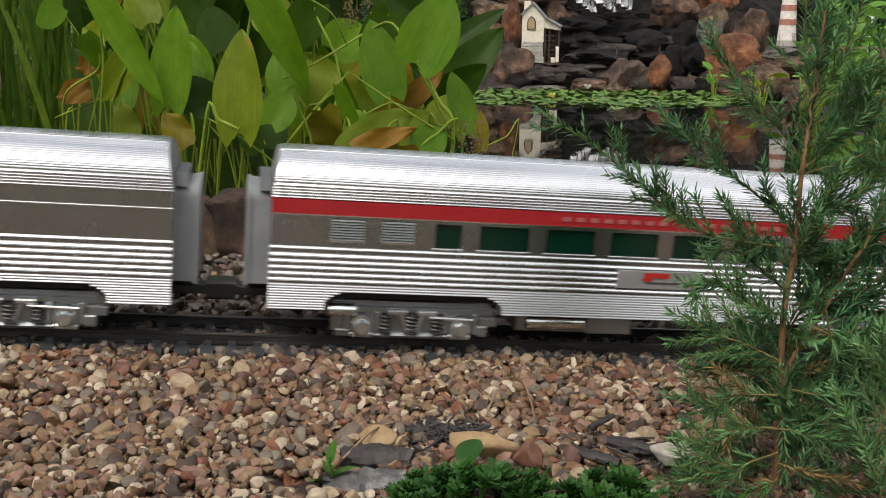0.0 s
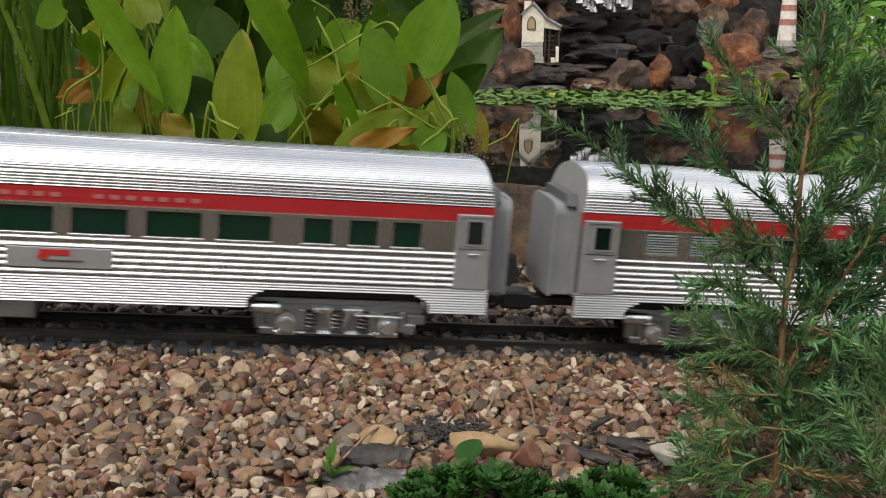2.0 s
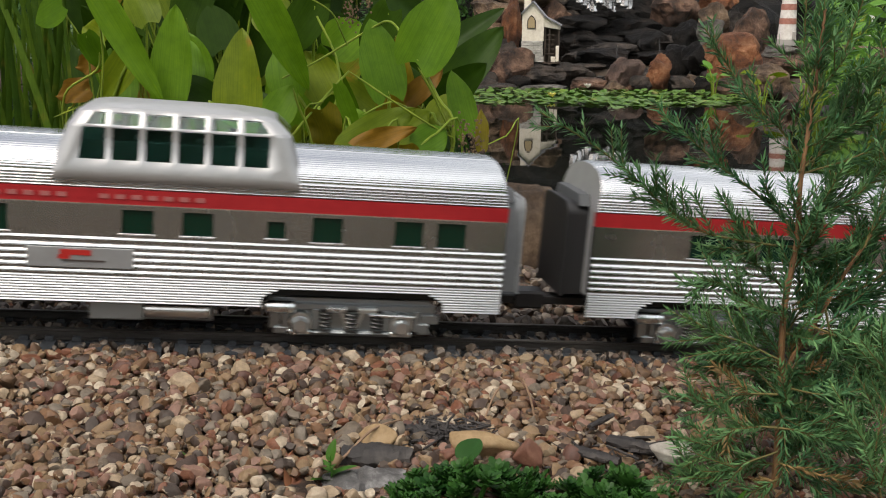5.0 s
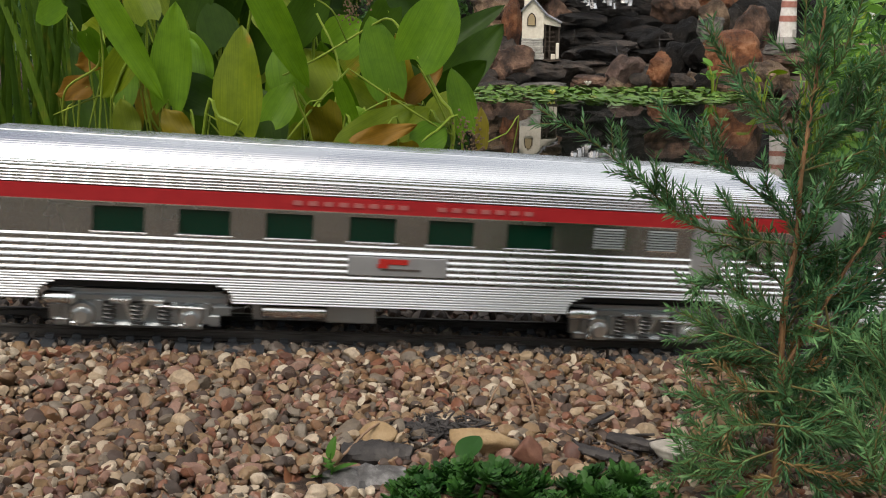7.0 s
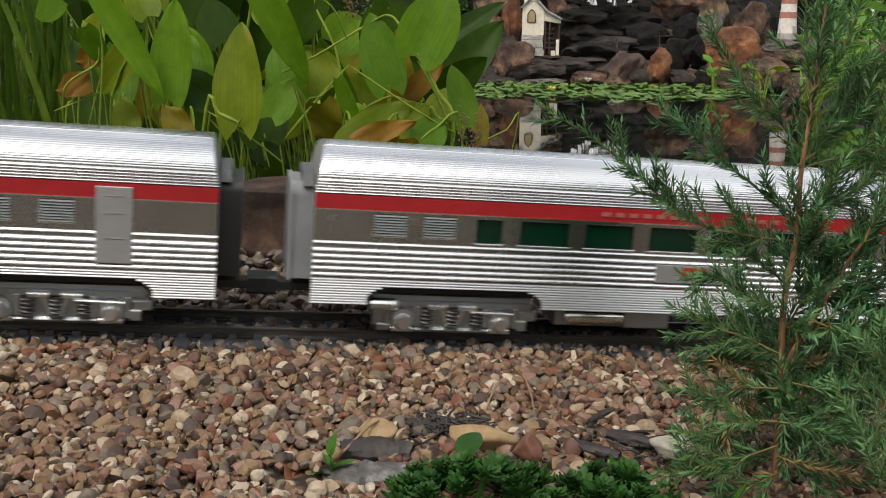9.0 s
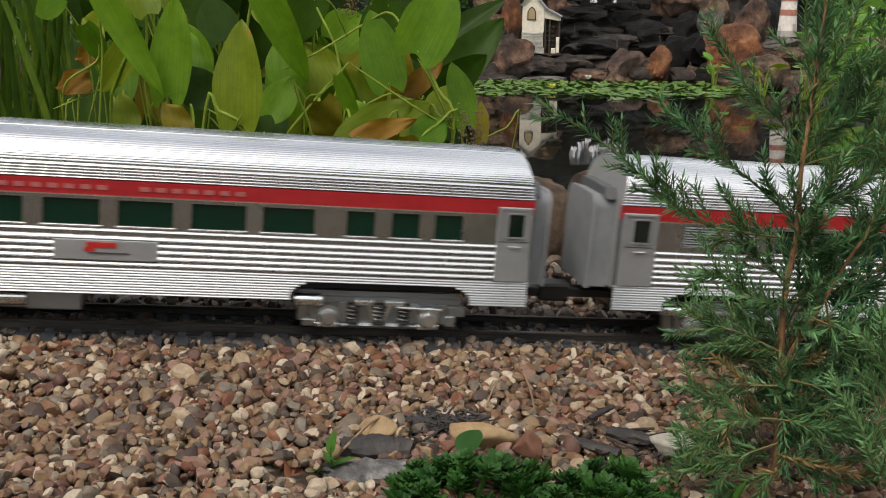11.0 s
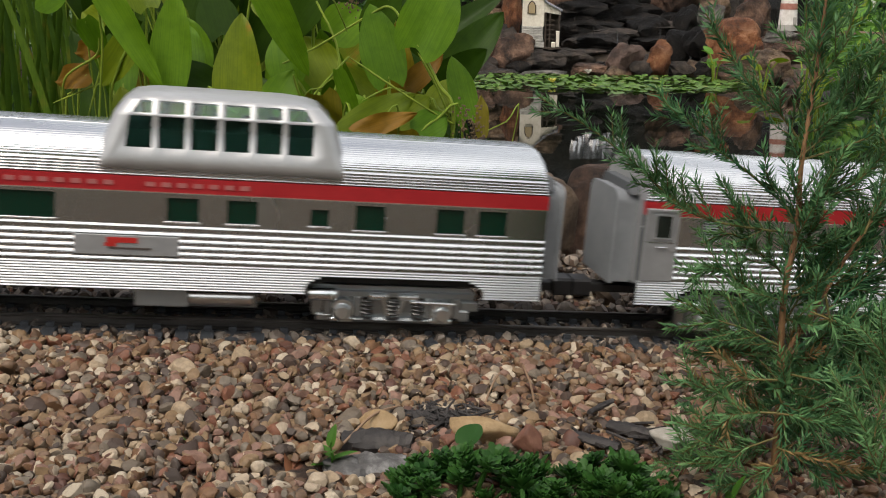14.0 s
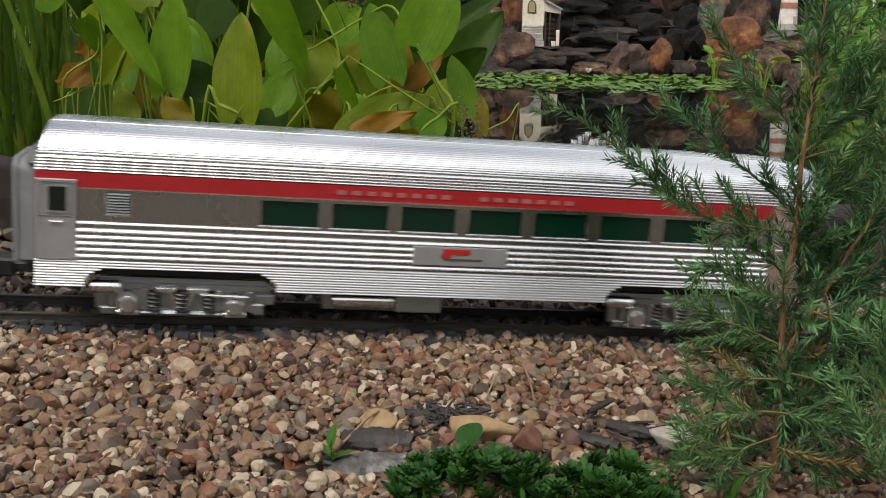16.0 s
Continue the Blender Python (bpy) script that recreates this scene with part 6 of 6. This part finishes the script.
def limb(points, radius):
    path = [p - JUN.location for p in spline(points)]
    n_p = len(path)
    trunk = radius > 0.0026
    br = part("trunk" if trunk else "branch", Shape().path_tube(path, [radius * 0.5 * (1.0 - 0.75 * (i / n_p)) + 0.0003 for i in range(n_p)], 8 if trunk else 6), BARK if trunk else TWIG, JUN, "", True)
    green, dry, wood = ([], []), ([], []), Shape()
    if trunk:
        needles_along(path[n_p * 7 // 10:], JRNG, 0.0022, 0.0105, green)
    else:
        needles_along(path[n_p // 5:], JRNG, 0.0023, 0.0090, green)
    total = sum((b - a).length for a, b in zip(path, path[1:]))
    count = int(total / (0.0046 if not trunk else 0.0085))
    for i in range(count):
        t = JRNG.uniform(0.10 if not trunk else 0.22, 0.97)
        k = int(t * (n_p - 2))
        a, b = path[k], path[k + 1]
        if a.z > 0.13 and JRNG.random() < min(0.52, (a.z - 0.13) * 5):
            continue
        d = (b - a).normalized()
        side = Vector(JRNG.normal(size=3))
        side = (side - d * side.dot(d)).normalized()
        way = (d * 0.75 + side * 0.75 + Vector((0, 0, 0.12))).normalized()
        ln = JRNG.uniform(0.014, 0.036) * (1.15 - 0.6 * t) * (1.25 if a.z < 0.12 else 1.0)
        pth = [a, a + way * ln * 0.5 + Vector((0, 0, 0.001)), a + way * ln + Vector((0, 0, 0.003))]
        wood.path_tube(pth, [0.0004, 0.00035, 0.0002], 4)
        low = a.z < 0.10 and JRNG.random() < 0.12
        needles_along(pth, JRNG, 0.0022, 0.0085, dry if low else green)
    for (vs, fs), mat, nm in ((green, NEEDLE, "foliage"), (dry, DRY, "dry_foliage")):
        if vs:
            sh = Shape()
            sh.v, sh.f = vs, fs
            o = part(nm, sh, mat, br, "green needle sprays" if mat is NEEDLE else "dry tan needles")
            tagged(o, kind="stuff")
    if wood.v:
        tagged(part("twig_spray", wood, TWIG, br), kind="stuff")


limb([(0.213, 0.630, -0.006), (0.213, 0.630, 0.030), (0.212, 0.630, 0.060), (0.210, 0.630, 0.095), (0.210, 0.630, 0.128), (0.214, 0.630, 0.164), (0.213, 0.630, 0.198), (0.216, 0.632, 0.232), (0.219, 0.634, 0.265), (0.221, 0.636, 0.300)], 0.0050)
limb([(0.211, 0.626, 0.072), (0.216, 0.624, 0.092), (0.228, 0.622, 0.117), (0.242, 0.622, 0.146), (0.254, 0.622, 0.167), (0.264, 0.622, 0.190)], 0.0030)
limb([(0.217, 0.645, 0.156), (0.192, 0.649, 0.158), (0.161, 0.653, 0.164), (0.138, 0.657, 0.179), (0.118, 0.661, 0.197), (0.093, 0.665, 0.216), (0.059, 0.669, 0.236)], 0.0012)
limb([(0.222, 0.655, 0.164), (0.198, 0.659, 0.185), (0.171, 0.663, 0.206), (0.152, 0.667, 0.221), (0.139, 0.671, 0.231)], 0.0011)
limb([(0.225, 0.660, 0.206), (0.209, 0.664, 0.227), (0.191, 0.668, 0.244), (0.177, 0.672, 0.264), (0.161, 0.676, 0.288)], 0.0011)
limb([(0.231, 0.670, 0.234), (0.226, 0.674, 0.265), (0.224, 0.678, 0.285), (0.225, 0.682, 0.316)], 0.0011)
limb([(0.228, 0.650, 0.256), (0.224, 0.654, 0.286), (0.226, 0.658, 0.312)], 0.0010)
limb([(0.213, 0.630, 0.207), (0.234, 0.634, 0.224), (0.250, 0.638, 0.244), (0.259, 0.642, 0.270)], 0.0010)
limb([(0.233, 0.660, 0.276), (0.248, 0.664, 0.293), (0.258, 0.668, 0.316)], 0.0010)
limb([(0.224, 0.660, 0.167), (0.248, 0.664, 0.181), (0.267, 0.668, 0.191), (0.284, 0.672, 0.212)], 0.0011)
limb([(0.211, 0.630, 0.116), (0.191, 0.634, 0.122), (0.170, 0.638, 0.135), (0.154, 0.642, 0.127)], 0.0010)
limb([(0.221, 0.660, 0.123), (0.201, 0.664, 0.140), (0.184, 0.668, 0.150), (0.167, 0.672, 0.142)], 0.0010)
limb([(0.203, 0.610, 0.094), (0.183, 0.614, 0.103), (0.163, 0.618, 0.109), (0.148, 0.622, 0.118)], 0.0010)
limb([(0.200, 0.600, 0.076), (0.179, 0.604, 0.074), (0.160, 0.608, 0.065), (0.145, 0.612, 0.071)], 0.0010)
limb([(0.198, 0.590, 0.059), (0.177, 0.594, 0.057), (0.162, 0.598, 0.044), (0.150, 0.602, 0.046)], 0.0009)
limb([(0.198, 0.585, 0.046), (0.174, 0.589, 0.034), (0.159, 0.593, 0.024), (0.143, 0.597, 0.026)], 0.0009)
limb([(0.218, 0.600, 0.118), (0.240, 0.604, 0.110), (0.258, 0.608, 0.113), (0.275, 0.612, 0.122)], 0.0010)
limb([(0.201, 0.580, 0.087), (0.222, 0.584, 0.082), (0.243, 0.588, 0.084), (0.267, 0.592, 0.094)], 0.0009)
limb([(0.192, 0.570, 0.067), (0.214, 0.574, 0.062), (0.236, 0.578, 0.050), (0.267, 0.582, 0.052)], 0.0009)
limb([(0.193, 0.570, 0.046), (0.213, 0.574, 0.037), (0.238, 0.578, 0.025), (0.263, 0.582, 0.027)], 0.0009)
limb([(0.220, 0.590, 0.132), (0.230, 0.594, 0.106), (0.249, 0.598, 0.095), (0.270, 0.602, 0.069)], 0.0008)
limb([(0.215, 0.640, 0.099), (0.229, 0.644, 0.120), (0.255, 0.648, 0.119), (0.284, 0.652, 0.133)], 0.0009)
limb([(0.198, 0.580, 0.031), (0.187, 0.584, 0.022), (0.172, 0.588, 0.012)], 0.0008)
limb([(0.213, 0.630, 0.163), (0.226, 0.634, 0.151), (0.248, 0.638, 0.158), (0.270, 0.642, 0.164)], 0.0009)
limb([(0.243, 0.600, 0.166), (0.252, 0.604, 0.192), (0.260, 0.608, 0.224)], 0.0008)
limb([(0.200, 0.600, 0.069), (0.211, 0.604, 0.053), (0.225, 0.608, 0.062), (0.248, 0.612, 0.057)], 0.0008)
limb([(0.210, 0.630, 0.065), (0.197, 0.634, 0.078), (0.184, 0.638, 0.080), (0.174, 0.642, 0.083)], 0.0008)
limb([(0.216, 0.650, 0.061), (0.232, 0.654, 0.075), (0.241, 0.658, 0.078), (0.256, 0.662, 0.092)], 0.0008)
limb([(0.220, 0.660, 0.077), (0.208, 0.664, 0.095), (0.205, 0.668, 0.105), (0.188, 0.672, 0.100)], 0.0008)
limb([(0.237, 0.530, 0.044), (0.233, 0.534, 0.069), (0.238, 0.538, 0.100), (0.233, 0.542, 0.130)], 0.0007)


# side shoots: a full skirt low down, upright sprays higher up on the far side of the stem
for i in range(13):
    z0, a = JRNG.uniform(0.008, 0.125), JRNG.uniform(0, 6.283)
    ln = JRNG.uniform(0.030, 0.056) + (0.020 if math.cos(a) > 0 else 0.0)
    dx, dy = ln * math.cos(a), ln * 0.8 * math.sin(a)
    lift = JRNG.uniform(-0.004, 0.026)
    limb([(0.212, 0.630, z0), (0.212 + dx * 0.5, 0.630 + dy * 0.5, z0 + lift * 0.4), (0.212 + dx, 0.630 + dy, z0 + lift)], 0.0009)
for i in range(10):
    z0, dx = JRNG.uniform(0.115, 0.265), JRNG.uniform(0.008, 0.072)
    rise, dy = JRNG.uniform(0.026, 0.062), JRNG.uniform(-0.03, 0.04)
    limb([(0.215, 0.632, z0), (0.215 + dx * 0.6, 0.632 + dy * 0.5, z0 + rise * 0.35), (0.215 + dx, 0.632 + dy, z0 + rise)], 0.0009)


# ---- foreground ----
def front_rock(at, wide, high, mat, label):
    v = stone_shape(ICO3, RNG, 9, 70.0, 0.06)
    lo, hi = v.min(axis=0), v.max(axis=0)
    v = (v - (lo + hi) / 2) / (hi - lo) * np.array([wide, wide * 0.75, high])
    o = new("rock", array_mesh("rock", v, ICO3[1], mat))
    o.location = (at[0], at[1], at[2] + 0.004)
    tagged(o, label, "rock", "loose rocks on the gravel")


def small_rock_material(name, a, b, c):
    m = material(name, b, 0.7)
    n = noise_tex(m, 70, 8, 0.7)
    ramp_into(m, n.outputs[0], [(0.3, a), (0.5, b), (0.72, c)])
    n3 = noise_tex(m, 260, 8, 0.7)
    bump_from(m, n3.outputs[0], 0.5, 0.0015)
    return m


SAND = small_rock_material("sandy_rock", (0.17, 0.11, 0.050), (0.26, 0.175, 0.085), (0.35, 0.25, 0.14))
RUST = small_rock_material("rusty_rock", (0.075, 0.034, 0.022), (0.145, 0.062, 0.038), (0.22, 0.11, 0.07))
PALEROCK = small_rock_material("pale_rock", (0.20, 0.18, 0.15), (0.32, 0.30, 0.26), (0.46, 0.44, 0.39))
BLUEROCK = small_rock_material("blue_grey_rock", (0.11, 0.12, 0.13), (0.20, 0.21, 0.22), (0.32, 0.33, 0.34))
CHAR = small_rock_material("dark_rotten_wood", (0.008, 0.007, 0.007), (0.022, 0.019, 0.018), (0.060, 0.052, 0.046))
GREYWOOD = small_rock_material("grey_weathered_wood", (0.022, 0.020, 0.019), (0.075, 0.072, 0.070), (0.24, 0.235, 0.23))
front_rock((-0.041, 0.645, 0.024), 0.026, 0.015, SAND, "small smooth sandy-yellow rock on the gravel")
front_rock((0.028, 0.646, 0.019), 0.046, 0.024, SAND, "larger sandy-yellow rock behind the green plant")
front_rock((0.054, 0.622, 0.022), 0.019, 0.024, RUST, "rusty red-brown rock beside the green plant")
front_rock((0.005, 0.628, 0.018), 0.014, 0.012, RUST, "small rusty brown rock on the gravel")
front_rock((0.146, 0.632, 0.020), 0.028, 0.016, PALEROCK, "pale cream rock on the gravel")
front_rock((0.126, 0.586, 0.001), 0.036, 0.012, BLUEROCK, "flat blue-grey rock beside the green plant")
front_rock((0.185, 0.672, 0.018), 0.035, 0.020, SAND, "sandy rock under the juniper")


def chunk(at, size, yaw, mat, name, label):
    """A splintered piece of wood."""
    lx, ly, lz = size
    rings = []
    for i in range(13):
        t = i / 12
        k = 0.55 + 0.45 * math.sin(math.pi * min(max(t, 0.08), 0.92)) ** 0.5
        rings.append([((t - 0.5) * lx + RNG.normal(0, lx * 0.012), math.cos(a) * ly / 2 * k * RNG.uniform(0.8, 1.15), math.sin(a) * lz / 2 * k * RNG.uniform(0.75, 1.2)) for a in (2 * math.pi * j / 14 for j in range(14))])
    o = new(name, Shape().loft(rings).mesh(name, mat, True, 25))
    o.location = (at[0], at[1], at[2] + 0.004)
    o.rotation_euler = (RNG.uniform(-0.1, 0.1), RNG.uniform(-0.08, 0.08), yaw)
    tagged(o, label, "wood piece", "wood scraps on the gravel")


chunk((-0.040, 0.626, 0.018), (0.044, 0.022, 0.017), -0.1, CHAR, "bark_piece", "dark rotten piece of bark on the gravel")
chunk((-0.046, 0.600, 0.010), (0.050, 0.032, 0.020), 0.1, GREYWOOD, "wood_piece", "grey weathered piece of wood on the gravel")
chunk((0.098, 0.640, 0.015), (0.036, 0.010, 0.006), -0.5, CHAR, "bark_piece", "dark splintered bark piece on the gravel")
chunk((0.127, 0.655, 0.015), (0.036, 0.012, 0.009), -0.55, CHAR, "bark_piece", "dark splintered bark piece on the gravel")
chunk((0.110, 0.690, 0.018), (0.026, 0.005, 0.004), 0.75, CHAR, "stick", "short dark stick lying on the gravel")
chunk((0.004, 0.664, 0.016), (0.030, 0.018, 0.014), 0.3, CHAR, "bark_piece", "dark crumbling bark lump on the gravel")
chunk((-0.012, 0.660, 0.018), (0.026, 0.016, 0.014), -0.4, CHAR, "bark_piece", "dark crumbling bark lump on the gravel")


def shreds():
    """Dark fibrous mulch between the rocks."""
    sh = Shape()
    for cx, cy, sx, sy, zz, count in ((-0.004, 0.664, 0.015, 0.009, 0.016, 420), (0.122, 0.648, 0.022, 0.013, 0.009, 90), (-0.055, 0.590, 0.020, 0.008, 0.006, 200)):
        for i in range(count):
            c = Vector((RNG.normal(cx, sx), RNG.normal(cy, sy), zz + RNG.uniform(0, 0.012)))
            d = Vector(RNG.normal(size=3) * np.array([1, 1, 0.3])) * 0.0042
            sh.tube(c - d, c + d, RNG.uniform(0.0003, 0.0011), None, 5)
    solo("mulch", sh, CHAR, "dark shredded mulch on the gravel", "mulch", kind="stuff")


shreds()


# ---- low green plant ----
def rosette_plant():
    SED = leaf_material("stonecrop_leaf", (0.012, 0.052, 0.009), (0.044, 0.128, 0.022), None, 0.25, 0.45, False)
    pl = tagged(new("stonecrop"), "low bright green stonecrop clump of leafy rosettes", "ground plant")
    pl.location = (0.040, 0.585, 0.0)
    spots = []
    for i in range(100):
        x, y = RNG.uniform(-0.070, 0.104), RNG.uniform(-0.036, 0.026)
        top = max(0.037 - 7.0 * (x + 0.018) ** 2, 0.031 - 13.0 * (x - 0.056) ** 2, 0.026 if -0.03 < x < 0.07 else 0.0) - 0.55 * max(0, y - 0.006)
        spots.append((x, y, max(0.008, top + RNG.uniform(-0.012, 0.002))))
    for x, y, h in spots:
        sh = Shape()
        n_l = 22
        for k in range(n_l):
            lay = k / n_l
            a = k * 2.399
            ln = 0.0036 + 0.0088 * (1 - lay) * RNG.uniform(0.7, 1.25)
            el = 0.10 + 1.0 * lay
            d = Vector((math.cos(a) * math.cos(el), math.sin(a) * math.cos(el), math.sin(el)))
            sd = Vector((-math.sin(a), math.cos(a), 0))
            nr = d.cross(sd)
            c = Vector((0, 0, -0.006 + 0.006 * lay))
            rows = []
            for t, w in ((0, 0.07), (0.35, 0.15), (0.54, 0.30), (0.62, 0.20), (0.72, 0.29), (0.80, 0.16), (0.90, 0.17), (1.0, 0.02)):
                q = c + d * ln * t - nr * ln * 0.18 * t * t * (-1 if lay < 0.5 else 1)
                rows.append([q - sd * ln * w - nr * ln * 0.08 * w, q - nr * ln * 0.10, q + sd * ln * w - nr * ln * 0.08 * w, q + nr * ln * 0.02])
            sh.loft([[tuple(p) for p in r] for r in rows])
        sh.tube((0, 0, -h), (0, 0, 0), 0.0016, None, 6)
        o = tagged(part("rosette", sh, SED, pl, "", True), kind="stuff")
        o.location = (x, y, h)
        o.rotation_euler = (RNG.normal(0, 0.25) + 0.2, RNG.normal(0, 0.25), RNG.uniform(0, 6.28))
    big = new("broad_leaf", leaf_mesh(0.020, 0.016, -0.2, 0.25, 0.1, SED))
    big.parent = pl
    big.matrix_basis = Matrix.Translation((-0.026, 0.022, 0.030)) @ Euler((0.5, 0.1, -0.5)).to_matrix().to_4x4()
    part("leaf_stem", Shape().path_tube([(-0.026, 0.022, 0.03), (-0.024, 0.015, 0.0)], [0.001, 0.0012], 5), SED, pl)


rosette_plant()


def weeds():
    W_ = leaf_material("weed_leaf", (0.040, 0.120, 0.015), (0.085, 0.200, 0.030), None, 0.30, 0.5, False)
    for at, hgt, lv in (((-0.067, 0.600, 0.004), 0.030, 6), ((-0.150, 0.600, 0.004), 0.020, 7), ((-0.205, 0.590, 0.004), 0.014, 5), ((0.172, 0.575, 0.0), 0.014, 3)):
        w = tagged(new("weed"), "small green weed seedling growing through the gravel", "weed", "weeds in the gravel")
        w.location = at
        part("stem", Shape().path_tube([(0, 0, -0.004), (0.001, 0, hgt * 0.5), (0, 0, hgt)], [0.0007, 0.0006, 0.0004], 5), W_, w)
        for i in range(lv):
            a = i * 2.4
            z = hgt * (0.35 + 0.65 * i / lv)
            o = new("leaf", leaf_mesh(0.016 * RNG.uniform(0.7, 1.1), 0.0070, -0.15, 0.3, 0.0, W_))
            o.parent = w
            el = 0.3 + (1.0 if i == lv - 1 else 0.2)
            o.matrix_basis = Matrix.Translation((0, 0, z)) @ Euler((el, 0, a)).to_matrix().to_4x4()
    dead = leaf_material("dead_brown_leaf", (0.13, 0.050, 0.028), (0.24, 0.10, 0.055), None, 0.2, 0.6, True)
    for at, rot, ln in (((-0.085, 0.588, 0.014), (0.2, 0.3, 0.4), 0.032), ((-0.062, 0.583, 0.012), (-0.2, -0.2, 1.9), 0.026), ((-0.100, 0.594, 0.012), (0.3, 0.1, -1.0), 0.022)):
        o = new("dead_leaf", leaf_mesh(ln, ln * 0.6, 0.3, 0.5, 0.0, dead, 0.12))
        o.matrix_basis = Matrix.Translation(at) @ Euler(rot).to_matrix().to_4x4()
        tagged(o, "curled dead brown leaf lying on the gravel", "dead leaf", "dead leaves on the gravel")
    twig = material("dry_twig", (0.22, 0.14, 0.085), 0.8)
    for pts, r in (([(-0.108, 0.588, 0.012), (-0.070, 0.610, 0.020), (-0.045, 0.640, 0.034), (-0.028, 0.668, 0.030)], 0.0009), ([(-0.066, 0.612, 0.020), (-0.052, 0.598, 0.020), (-0.030, 0.588, 0.010)], 0.0006),
                   ([(0.065, 0.70, 0.020), (0.062, 0.705, 0.033), (0.057, 0.712, 0.044)], 0.0008), ([(0.03, 0.70, 0.018), (0.036, 0.71, 0.030), (0.041, 0.716, 0.036)], 0.0007)):
        solo("twig", Shape().path_tube(spline(pts, 5), [r] * (5 * (len(pts) - 1) + 1), 6), twig, "thin dry brown twig lying on the gravel", "twig", "twigs on the gravel", smooth=True)


weeds()


# ---- single stones of the gravel that lie nearest ----
def single_pebbles():
    rng = np.random.default_rng(77)
    meshes = []
    for i in range(12):
        v = stone_shape(ICO1, rng, 10, 110.0) * np.array([1.15, 0.88, 0.70])
        meshes.append(array_mesh("pebble", v, ICO1[1], PEBBLE, True, 30))
    k = 0
    while k < 290:
        s, u = rng.uniform(-0.30, 0.28), rng.uniform(-0.30, -0.055)
        p = on_track(s, u)
        if (0.0 < p.x + 0.06 < 0.24 and p.y < 0.67) or bare(s, u):
            continue
        r = 0.0044 * rng.lognormal(0, 0.22)
        o = new("pebble", meshes[rng.integers(12)])
        o.scale = (r, r, r)
        o.location = (p.x, p.y, ground_z(p.x, p.y) + r * 0.3 + 0.0058)
        o.rotation_euler = (rng.normal(0, 0.3), rng.normal(0, 0.3), rng.uniform(0, 6.28))
        o.parent = GROUND
        k += 1


single_pebbles()


# ---- movement ----
def motions():
    times = [-0.5] + [float(i) for i in range(17)] + [16.5]
    for left, car in CARS:
        rows = []
        for t in times:
            m = TRACK.copy()
            m.translation = on_track(left + HALF - SPEED * t)
            rows.append((t, m))
        walk(car, rows)
    for ws, ax in WHEELS:
        rows = []
        for i in range(-1, 162):
            t = i * 0.1
            rows.append((t, pose(ax, 0, WHEEL_R) @ Matrix.Rotation(-SPEED * t / WHEEL_R, 4, 'Y')))
        walk(ws, rows)


motions()
